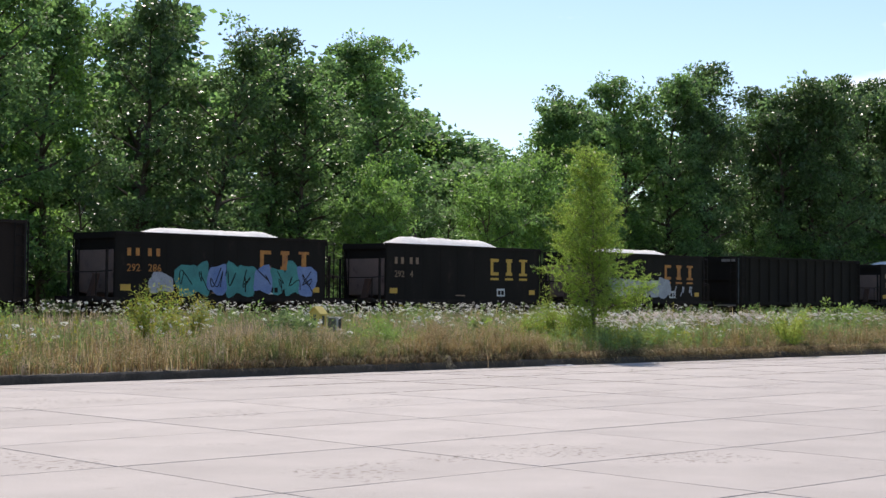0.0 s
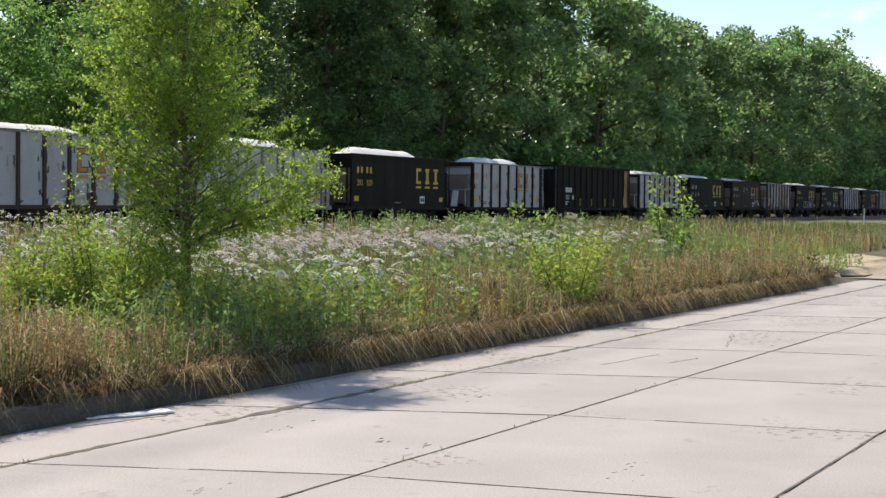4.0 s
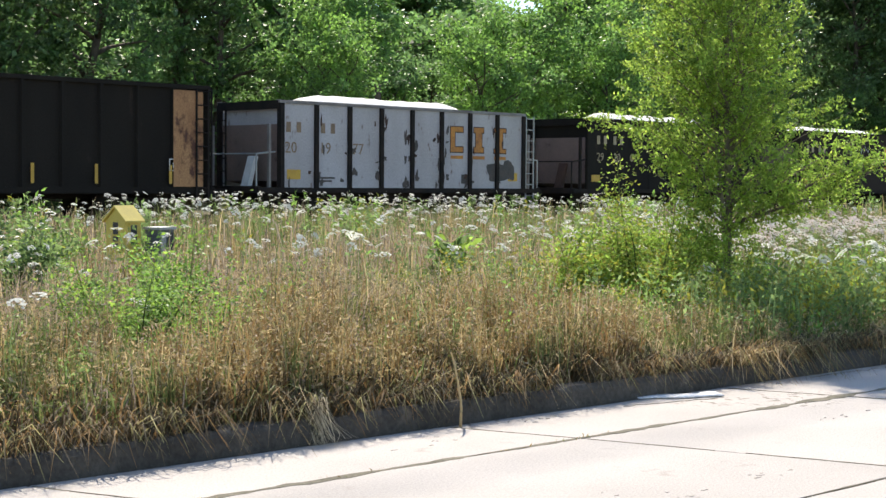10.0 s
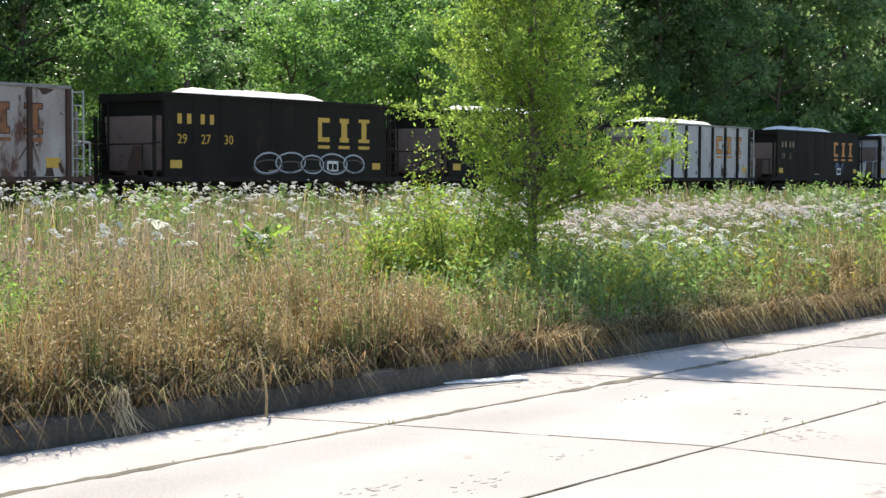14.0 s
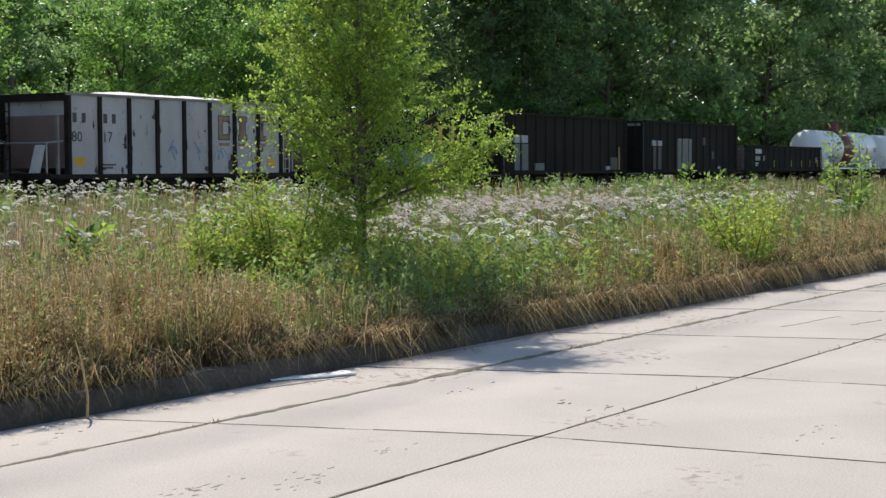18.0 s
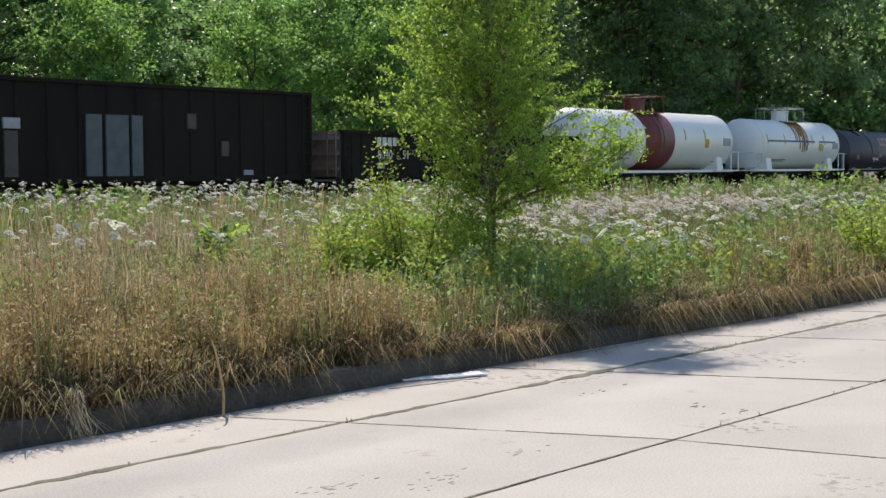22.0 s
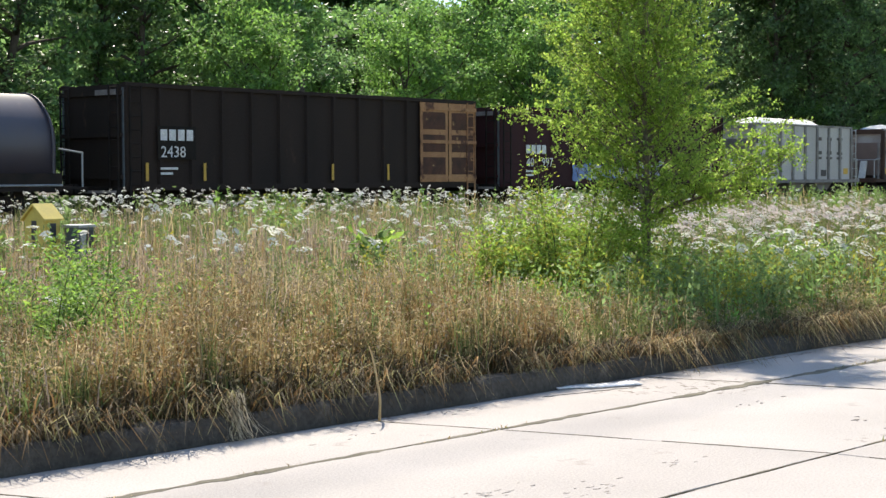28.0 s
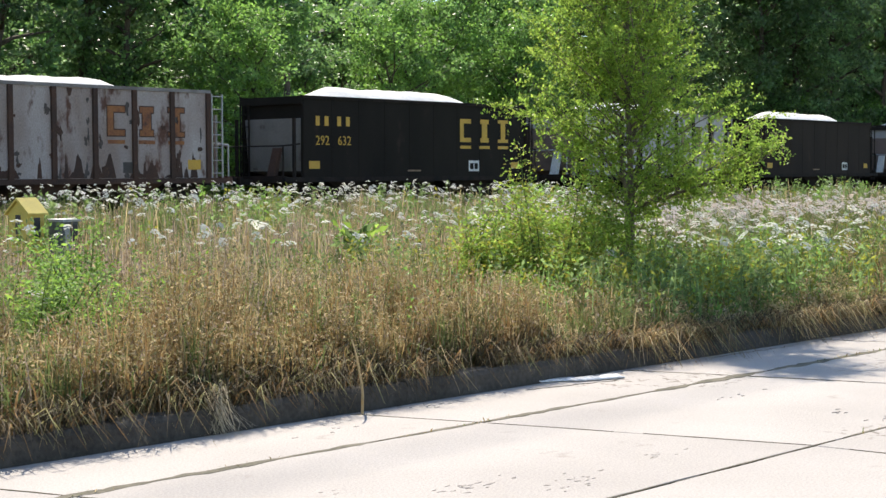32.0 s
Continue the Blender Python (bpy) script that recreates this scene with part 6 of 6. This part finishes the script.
def spread_points(nr, n, x0, x1, b0, b1, clump=0.0):
    """Random places at x in x0..x1 and b0..b1 metres behind the kerb, in loose clumps."""
    x, b = nr.uniform(x0, x1, n), nr.uniform(b0, b1, n)
    if clump:
        m = max(n // 14, 1)
        cx, cb = nr.uniform(x0, x1, m), nr.uniform(b0, b1, m)
        k = nr.integers(0, m, n)
        x, b = cx[k] + nr.normal(size=n) * clump, cb[k] + nr.normal(size=n) * clump
        b = np.maximum(b, b0 + nr.random(n) * 0.2)
    y = KERB_B / math.cos(ROAD_TURN) - 0.0945 * (x - 8) + b
    return x, y


def field_noise(x, y, scale, seed):
    return np.array([noise.noise((a * scale, b * scale, seed)) for a, b in zip(x, y)])


def off_marker(x, y):
    """Leaves out the trodden strip before the yellow marker."""
    keep = np.ones(len(x), bool)
    for f in (1.0, 0.95, 0.9, 0.85, 0.8):
        keep &= (x - 14.05 * f) ** 2 + (y - 18.9 * f) ** 2 > 0.6
    return x[keep], y[keep]


def make_verge():
    nr = np.random.default_rng(3)
    mats = [grass_dry, grass_straw, grass_green, grass_mauve, grass_olive, grass_rust, thatch]
    zones = [   # x0, x1, b0, b1, how many, height, width, clump, shares of (dry, straw, green, mauve)
        (1.5, 6.3, 0.22, 2.4, 5200, 0.72, 0.0095, 0.085, (0.36, 0.06, 0.48, 0.10)),
        (6.0, 10.4, 0.22, 2.4, 6200, 0.84, 0.0090, 0.085, (0.60, 0.12, 0.20, 0.08)),
        (10.0, 12.6, 0.24, 1.9, 2600, 0.48, 0.0090, 0.10, (0.40, 0.20, 0.34, 0.06)),
        (12.4, 18.0, 0.24, 1.5, 4200, 0.35, 0.0125, 0.10, (0.32, 0.20, 0.42, 0.06)),
        (17.5, 35.0, 0.24, 2.2, 10500, 0.72, 0.014, 0.13, (0.50, 0.10, 0.32, 0.08)),
        (2.0, 12.5, 2.3, 6.5, 9000, 0.60, 0.011, 0.15, (0.24, 0.20, 0.04, 0.52)),
        (12.0, 18.5, 1.4, 6.5, 4600, 0.42, 0.014, 0.16, (0.18, 0.14, 0.48, 0.20)),
        (18.0, 38.0, 2.0, 7.0, 9500, 0.66, 0.018, 0.18, (0.20, 0.14, 0.44, 0.22)),
        (4.0, 24.0, 6.2, 14.0, 14000, 0.64, 0.014, 0.3, (0.20, 0.22, 0.06, 0.52)),
        (24.0, 55.0, 6.5, 16.0, 12000, 0.72, 0.021, 0.35, (0.12, 0.14, 0.60, 0.14)),
        (4.0, 40.0, 13.5, 25.5, 16000, 0.74, 0.024, 0.4, (0.16, 0.22, 0.24, 0.38)),
        (40.0, 90.0, 12.0, 25.0, 8000, 0.80, 0.04, 0.5, (0.12, 0.16, 0.60, 0.12)),
        (-16.0, 2.5, 0.20, 3.0, 6000, 0.72, 0.014, 0.2, (0.46, 0.14, 0.32, 0.08)),
        (-16.0, 4.0, 2.8, 12.0, 7000, 0.70, 0.018, 0.35, (0.26, 0.18, 0.44, 0.12)),
        (36.0, 58.0, 3.6, 9.0, 5000, 0.75, 0.02, 0.4, (0.45, 0.15, 0.34, 0.06)),
        (54.0, 110.0, 2.0, 12.0, 5000, 0.32, 0.04, 0.6, (0.22, 0.14, 0.60, 0.04)),
        (40.0, 130.0, 6.0, 24.0, 15000, 0.24, 0.06, 0.8, (0.10, 0.08, 0.80, 0.02)),
    ]
    pieces = []
    for x0, x1, b0, b1, n, h, w, clump, share in zones:
        x, y = spread_points(nr, n, x0, x1, b0, b1, clump)
        z = ground_z(x, y)
        pick = 0.32 + 0.36 * nr.random(n) + 0.40 * field_noise(x, y, 0.55, 4.0) + 0.85 * field_noise(x, y, 3.6, 8.0)
        kind = np.searchsorted(np.cumsum(share)[:3], np.clip(pick, 0, 0.999))
        kind = np.where((kind == 0) & (nr.random(n) < 0.34), 5, kind)
        ht = h * (0.40 + 0.65 * nr.random(n)) * (1 + 0.50 * field_noise(x, y, 0.55, 9.0) + 0.42 * field_noise(x, y, 1.7, 5.0) + 0.35 * field_noise(x, y, 4.0, 3.0))
        if b0 < 1:
            ht = ht * np.interp(x, [2, 8, 10, 13, 40], [0.82, 0.88, 1.05, 0.85, 0.85]) * np.clip(0.55 + (y - KERB_B + 0.0945 * (x - 8)) * 0.42, 0.5, 1.0)
        for cx, cy, cr in CLEARINGS + [(13.95, 18.6, 1.0), (14.4, 17.6, 1.0)]:
            ht = np.where((x - cx) ** 2 + (y - cy + 0.25) ** 2 < cr * cr, ht * 0.5, ht)
        v, q, tip = blades(nr, x, y, z, ht, w * nr.uniform(0.6, 1.3, n), np.abs(nr.normal(size=n)) * 0.15 + 0.03, 0.6)
        pieces.append((v, q, np.repeat(kind, 3)))
        few = nr.random(n) < np.clip((0.62 if b1 < 7 else 0.5) + 0.7 * field_noise(x, y, 3.2, 1.0), 0.12, 1.0)
        root = np.stack([x, y, z], 1)
        per = 13 if b1 < 7 else 5        # seed heads: loose sprays of small husks
        i = np.repeat(np.nonzero(few)[0], per)
        f = 0.40 + 0.63 * nr.random(len(i)) ** 0.8
        place = root[i] + (tip[i] - root[i]) * f[:, None] + nr.normal(size=(len(i), 3)) * (0.014 + w * 1.1)
        hv, hq = leaf_cards(nr, place, nr.normal(size=(len(i), 3)) + np.array([0, 0, 0.5]), (0.018 + w * 1.1) * nr.uniform(0.5, 1.8, len(i)), (0.006 + w * 0.6) * nr.uniform(0.7, 1.3, len(i)))
        pieces.append((hv, hq, np.where(kind[i] == 2, nr.choice([4, 2, 2], len(i)), np.where(nr.random(len(i)) < 0.75, nr.choice([1, 1, 1, 3, 4, 4, 4], len(i)), kind[i]))))
        m = n if b1 < 3 else n // 4                      # low thatch, darker near the kerb to paint the shade at the grass base
        x, y = spread_points(nr, m, x0, x1, b0, b1, 0)
        v, q, tip = blades(nr, x, y, ground_z(x, y), h * nr.uniform(0.15, 0.46, m), w * 1.6 * np.ones(m), np.abs(nr.normal(size=m)) * 0.7 + 0.1, 0.6)
        pieces.append((v, q, np.repeat(nr.choice([6, 6, 6, 6, 5, 2] if b1 < 3 else [6, 6, 0, 5, 4], m), 3)))
    # blades that hang over the kerb
    n = 1500
    x = nr.uniform(1, 34, n)
    gaps = field_noise(x, x * 0, 1.3, 2.0) > -0.12
    x = x[gaps]
    n = len(x)
    y = KERB_B / math.cos(ROAD_TURN) - 0.0945 * (x - 8) + nr.uniform(0.16, 0.40, n)
    v, q, tip = blades(nr, x, y, np.full(n, 0.16), 0.10 + 0.34 * nr.random(n) ** 2, nr.uniform(0.004, 0.007, n), nr.uniform(0.6, 1.7, n), 1.2, nr.normal(size=n) * 0.9 - math.pi / 2)
    pieces.append((v, q, np.repeat(nr.choice([0, 0, 1, 4, 4], n), 3)))
    n = 12000                            # short brown growth over the kerb's edge, its mix darkened to paint shade
    x = nr.uniform(0, 34, n)
    x = x[field_noise(x, x * 0, 1.7, 7.0) > -0.25]
    n = len(x)
    y = KERB_B / math.cos(ROAD_TURN) - 0.0945 * (x - 8) + nr.uniform(0.06, 0.3, n)
    v, q, tip = blades(nr, x, y, np.full(n, 0.15), nr.uniform(0.05, 0.30, n), nr.uniform(0.006, 0.012, n), nr.uniform(0.4, 1.5, n), 1.3, nr.normal(size=n) * 1.0 - math.pi / 2)
    pieces.append((v, q, np.repeat(nr.choice([6, 6, 6, 5, 4, 6], n), 3)))
    n = 5200                             # thicker overhang and litter where the kerb is nearly buried
    x = nr.uniform(11, 32, n)
    x = x[field_noise(x, x * 0, 0.9, 3.0) > -0.2]
    n = len(x)
    y = KERB_B / math.cos(ROAD_TURN) - 0.0945 * (x - 8) + nr.uniform(0.02, 0.2, n)
    v, q, tip = blades(nr, x, y, np.full(n, 0.15), nr.uniform(0.08, 0.34, n), nr.uniform(0.006, 0.013, n), nr.uniform(0.8, 1.9, n), 1.35, nr.normal(size=n) * 0.8 - math.pi / 2)
    v[:, 2] = np.maximum(v[:, 2], 0.008)
    pieces.append((v, q, np.repeat(nr.choice([6, 5, 0, 4, 1], n), 3)))
    # grass in the open joints of the road
    turn = np.array([[math.cos(ROAD_TURN), -math.sin(ROAD_TURN)], [math.sin(ROAD_TURN), math.cos(ROAD_TURN)]])
    for bb, n in ((5.97, 900), (3.92, 420), (1.46, 260)):
        a = nr.uniform(-4, 27, n)
        keep = field_noise(a, a * 0 + bb, 0.9, 6.0) > 0.0
        a = a[keep]
        n = len(a)
        xy = np.stack([a, bb + nr.normal(size=n) * 0.012], 1) @ turn.T
        v, q, tip = blades(nr, xy[:, 0] + 8, xy[:, 1], np.full(n, -0.02), nr.uniform(0.025, 0.06, n), nr.uniform(0.006, 0.012, n), nr.uniform(0.2, 1.0, n))
        pieces.append((v, q, np.repeat(nr.choice([0, 1, 2, 2], n), 3)))
    v, q, m = join(pieces)
    tagged(new("tall_grass", fast_mesh("tall_grass", v, q, mats, m)), "tall dry tan and green grass along the kerb and field", "grass", kind="stuff")

    # leafy weeds: upright stems with small leaves
    pieces = []
    for x0, x1, b0, b1, n, h, leaf, share in ((2, 12, 0.6, 3.0, 110, 0.62, 0.04, 0.1), (2, 13, 2.8, 7.0, 90, 0.72, 0.045, 0.1), (12.0, 20, 0.3, 6.0, 1000, 0.60, 0.058, 0.35), (18, 40, 0.7, 8.0, 760, 0.74, 0.07, 0.15), (4, 30, 6.5, 15.0, 330, 0.80, 0.065, 0.1), (5, 60, 14.0, 25.5, 620, 0.95, 0.11, 0.08), (-15, 3, 0.6, 10, 620, 0.85, 0.07, 0.5)):
        x, y = spread_points(nr, n, x0, x1, b0, b1, 0.5)
        x, y = off_marker(x, y)
        n = len(x)
        z = ground_z(x, y)
        ht = h * nr.uniform(0.6, 1.25, n)
        v, q, tip = blades(nr, x, y, z, ht, np.full(n, 0.012), nr.uniform(0.02, 0.2, n))
        pieces.append((v, q, 0))
        per = 26
        i = np.repeat(np.arange(n), per)
        f = nr.uniform(0.15, 1.05, n * per)
        root = np.stack([x, y, z], 1)
        p = root[i] + (tip[i] - root[i]) * f[:, None] + nr.normal(size=(n * per, 3)) * 0.035
        w = nr.normal(size=(n * per, 3)) + np.array([0, 0, 0.25])
        ln = leaf * nr.uniform(0.6, 1.4, n * per)
        lv, lq = leaf_cards(nr, p, w, ln, ln * 0.42)
        tone = np.where(nr.random(n) < share, 1, np.where(nr.random(n) < 0.25, 2, 0))
        pieces.append((lv, lq, tone[i]))
    v, q, m = join(pieces)
    tagged(new("green_weeds", fast_mesh("green_weeds", v, q, [leaf_weed, leaf_yellow, leaf_pale], m)), "leafy green weeds among the tall grass", "weeds", kind="stuff")

    # white umbels on thin stems, and a pinkish band of small flower heads
    pieces = []
    for x0, x1, b0, b1, n, h, r, mat in ((9, 36, 12.0, 25.0, 1150, 1.08, 0.056, 1), (8, 26, 5.5, 13.0, 250, 1.0, 0.056, 1), (15, 27, 1.2, 6.0, 300, 0.98, 0.056, 1), (15.2, 18.5, 2.0, 5.5, 90, 0.80, 0.075, 1), (2, 14, 1.5, 7.0, 60, 0.78, 0.054, 1), (5.9, 6.5, 2.4, 3.0, 5, 0.66, 0.065, 1), (12.0, 15.5, 3.6, 6.0, 34, 0.95, 0.06, 1), (15.2, 18.5, 0.8, 2.6, 40, 0.62, 0.065, 1), (-14, 3, 1.0, 9.0, 90, 0.85, 0.065, 1), (4, 11, 7.5, 13.0, 60, 1.0, 0.05, 1), (20, 60, 10, 24, 260, 0.95, 0.06, 1), (17.0, 28.5, 4.4, 7.6, 900, 0.90, 0.056, 2), (26, 40, 6.0, 11.0, 420, 0.95, 0.05, 2)):
        x, y = spread_points(nr, n, x0, x1, b0, b1, 0.75)
        x, y = off_marker(x, y)
        n = len(x)
        z = ground_z(x, y)
        ht = h * nr.uniform(0.72, 1.12, n)
        v, q, tip = blades(nr, x, y, z, ht, np.full(n, 0.010), nr.uniform(0.02, 0.22, n))
        pieces.append((v, q, 0))
        per = 24
        i = np.repeat(np.arange(n), per)
        a, rr = nr.uniform(0, 6.28, n * per), np.sqrt(nr.random(n * per))
        size = r * nr.uniform(0.5, 1.35, n)
        tilt = nr.normal(size=(n, 2)) * 0.28 + np.array([0.08, 0.22])
        off = np.stack([np.cos(a) * rr, np.sin(a) * rr, np.zeros(n * per)], 1) * size[i][:, None]
        off[:, 2] = off[:, 0] * tilt[i, 0] + off[:, 1] * tilt[i, 1] + 0.42 * size[i] * (1 - rr * rr)
        w = np.stack([np.cos(a + 1), np.sin(a + 1), np.zeros(n * per)], 1)
        ln = size[i] * nr.uniform(0.34, 0.62, n * per)
        w[:, 2] = w[:, 0] * tilt[i, 0] + w[:, 1] * tilt[i, 1]
        s2 = np.stack([-w[:, 1], w[:, 0], -w[:, 1] * tilt[i, 0] + w[:, 0] * tilt[i, 1]], 1)
        c = tip[i] + off
        lv = np.stack([c - w * ln[:, None] * 0.5, c + s2 * ln[:, None] * 0.45, c + w * ln[:, None] * 0.5, c - s2 * ln[:, None] * 0.45], 1).reshape(-1, 3)
        lq = np.arange(len(lv)).reshape(-1, 4)
        pieces.append((lv, lq, mat))
    v, q, m = join(pieces)
    tagged(new("wild_flowers", fast_mesh("wild_flowers", v, q, [grass_green, petal_white, petal_pink], m)), "white umbel flowers and pinkish heads over the weeds", "flowers", kind="stuff")


make_verge()


def hanging_tuft():
    nr = np.random.default_rng(8)
    n = 115
    x, y = 6.68 + nr.normal(size=n) * 0.028, 7.10 + nr.normal(size=n) * 0.03
    v, q, tip = blades(nr, x, y, nr.uniform(0.16, 0.32, n), -nr.uniform(0.12, 0.32, n), np.full(n, 0.0055), nr.uniform(0.3, 1.0, n), -0.1, nr.normal(size=n) * 0.9 + 1.4)
    v[:, 2] = np.maximum(v[:, 2], 0.006)
    tagged(new("straw_tuft", fast_mesh("straw_tuft", v, q, [straw_bleached], np.zeros(len(q)))), "bleached straw tuft hanging over the kerb", "grass", kind="stuff")
    s = Shape()
    rng = random.Random(3)
    pts = limb_path(rng, (0, 0, 0), (0.12, 0, 1), 0.52, 8, 0.10)
    stick(s, pts, 0.011, 0.006, 5)
    for i in range(2, 7):
        stick(s, limb_path(rng, pts[i], (rng.gauss(0, 1), rng.gauss(0, 1), 0.8), 0.04, 2, 0.2), 0.004, 0.002, 4)
    weed = tagged(part("dry_weed", s, grass_straw), "single dry brown weed stalk at the kerb's foot", "weed")
    weed.matrix_basis = pose(7.80, 6.86, 0.0)


hanging_tuft()

# ---- single things ----
def marker_box(x, y, z, turn):
    """A yellow house-shaped post cap with a dark window, standing in the weeds."""
    m = tagged(new("pipeline_marker"), "yellow house-shaped marker post with dark window", "marker")
    part("body", Shape().prism([(-0.19, 0.35), (0.19, 0.35), (0.19, 1.02), (0, 1.20), (-0.19, 1.02)], "x", -0.17, 0.17), box_yellow, m)
    for k in (-1, 1):
        ring = [(k * 0.24, 0.985), (k * 0.24, 1.015), (0, 1.245), (0, 1.21)]
        part("roof_panel", Shape().prism(ring, "x", -0.21, 0.21), box_yellow, m)
    part("window_frame", Shape().box(-0.09, 0.09, -0.205, -0.188, 0.62, 0.98), box_yellow, m)
    part("window", Shape().box(-0.065, 0.065, -0.212, -0.203, 0.65, 0.95), box_dark, m, "dark window")
    part("post", Shape().box(-0.06, 0.06, -0.06, 0.06, -0.3, 0.36), box_grey, m)
    for k in range(4):
        z0 = 0.60 + k * 0.105
        part("figure_bar", Shape().box(-0.178, -0.169, -0.05, 0.05, z0, z0 + 0.075), dark_mark, m)
    m.matrix_basis = pose(x, y, z, 0, 0, turn)
    g = tagged(new("utility_box"), "dark grey utility box with two panes beside the yellow marker", "utility box")
    part("body", Shape().box(-0.16, 0.16, -0.14, 0.14, 0.25, 0.88), box_grey, g)
    part("cap", Shape().box(-0.19, 0.19, -0.17, 0.17, 0.88, 0.92), galvanised, g)
    part("pane", Shape().box(-0.13, -0.02, -0.15, -0.138, 0.45, 0.84), galvanised, g)
    part("pane", Shape().box(0.01, 0.14, -0.15, -0.138, 0.45, 0.84), box_dark, g)
    part("post", Shape().box(-0.05, 0.05, -0.05, 0.05, -0.3, 0.26), box_grey, g)
    g.matrix_basis = pose(x + 0.44, y - 0.30, z, 0, 0, turn)


marker_box(13.95, 18.90, 0.05, 10)

s = Shape()
rows = []
for i in range(13):
    f = i / 12
    rows.append([(f * 0.72 - 0.36, -0.075 + 0.02 * math.sin(f * 9) + v * 0.15, 0.012 + 0.012 * noise.noise((f * 6, v * 3, 1)) + 0.008 * f * f * v) for v in (0, 0.33, 0.66, 1)] + [(f * 0.72 - 0.36, -0.075 + 0.02 * math.sin(f * 9) + v * 0.15, 0.003) for v in (1, 0)])
s.loft(rows)
litter = tagged(part("cardboard_strip", s, paper_white, smooth=True), "flattened white cardboard strip on the road", "litter")
litter.matrix_basis = pose(10.12, 6.60, 0.004, 0, 0, -34)


def stones():
    rng = random.Random(6)
    for k, (x, y, r) in enumerate(((46.5, 8.2, 0.40), (47.6, 8.0, 0.28), (45.4, 1.5, 0.26), (46.6, 1.2, 0.32), (47.4, 7.4, 0.2))):
        rings = []
        for i in range(7):
            a = math.pi * i / 6
            rings.append([((r * math.sin(a) * (1 + 0.25 * noise.noise((i, j, k)))) * math.cos(j * 0.785), (r * 0.8 * math.sin(a) * (1 + 0.25 * noise.noise((i + 5, j, k)))) * math.sin(j * 0.785), -r * 0.55 * math.cos(a) + r * 0.35) for j in range(8)])
        ob = tagged(part("boulder", Shape().loft(rings), old_concrete, smooth=True), "dark rough boulder by the gravel drive", "boulder", "boulders by the drive")
        ob.matrix_basis = pose(x, y, 0.1, 0, 0, rng.uniform(0, 360))


stones()


def pylon():
    """A lattice transmission tower with crossarms and insulators."""
    p = tagged(new("transmission_tower"), "grey steel lattice transmission tower beside the track", "pylon")
    levels = [(0, 3.9), (8, 3.15), (16, 2.5), (23, 1.95), (29, 1.5), (34, 1.25), (39, 1.05), (44, 0.9), (48, 0.5)]
    corner = lambda k, w: ((-w, -w), (w, -w), (w, w), (-w, w))[k % 4]
    for k in range(4):
        s = Shape()
        for (z0, w0), (z1, w1) in zip(levels, levels[1:]):
            s.tube((*corner(k, w0), z0), (*corner(k, w1), z1), 0.13, n=4)
        part("leg", s, galvanised, p)
    for k in range(4):
        s = Shape()
        for (z0, w0), (z1, w1) in zip(levels, levels[1:]):
            s.tube((*corner(k, w0), z0), (*corner(k + 1, w1), z1), 0.06, n=4).tube((*corner(k + 1, w0), z0), (*corner(k, w1), z1), 0.06, n=4)
            s.tube((*corner(k, w1), z1), (*corner(k + 1, w1), z1), 0.06, n=4)
        part("bracing", s, galvanised, p)
    for z in (34, 39, 44):
        for sy in (-1, 1):
            arm = Shape()
            for x in (-1, 1):
                arm.tube((x * 1.1, sy * 1.1, z), (0, sy * 5.0, z + 0.2), 0.09, n=4)
            arm.tube((0, sy * 0.9, z + 1.8), (0, sy * 5.0, z + 0.2), 0.07, n=4)
            part("crossarm", arm, galvanised, p)
            ins = Shape()
            for i in range(9):
                ins.tube((0, sy * 5.0, z - 0.1 - i * 0.3), (0, sy * 5.0, z - 0.25 - i * 0.3), 0.17, n=8)
            part("insulator", ins, box_dark, p)
    p.matrix_basis = pose(230, 15.6, 0.3, 0, 0, 8)
    for sy in (-1, 1):      # the conductors sag towards the next tower, past the road
        for z in (34, 39, 44):
            a, b = Vector((230, 15.6 + sy * 5.0, z - 2.6)), Vector((-70, 50 + sy * 5.0, z + 1))
            cu = Shape()
            pts = []
            for i in range(25):
                f = i / 24
                pts.append(a.lerp(b, f) - Vector((0, 0, 4 * 5.5 * f * (1 - f))))
            stick(cu, pts, 0.035, 0.035, 4)
            tagged(part("power_line", cu, dark_steel), "sagging dark overhead power line", "cable", "power lines")


pylon()
pole = tagged(new("signal_pole"), "weathered brown wooden line pole beyond the train", "pole")
part("shaft", Shape().tube((0, 0, -0.2), (0, 0, 5.2), 0.15, 0.12, n=10), pole_wood, pole)
part("cap", Shape().tube((0, 0, 5.2), (0, 0, 5.26), 0.13, 0.06, n=10), pole_wood, pole)
pole.matrix_basis = pose(41.3, 40.0, 0.1)
post = tagged(new("track_marker_post"), "thin white marker post beside the track", "post")
part("shaft", Shape().box(-0.04, 0.04, -0.04, 0.04, -0.2, 1.5), white_mark, post)
part("plate", Shape().box(-0.09, 0.09, -0.06, -0.045, 1.15, 1.5), white_mark, post)
post.matrix_basis = pose(112, 13.2, 0.1)

motions()
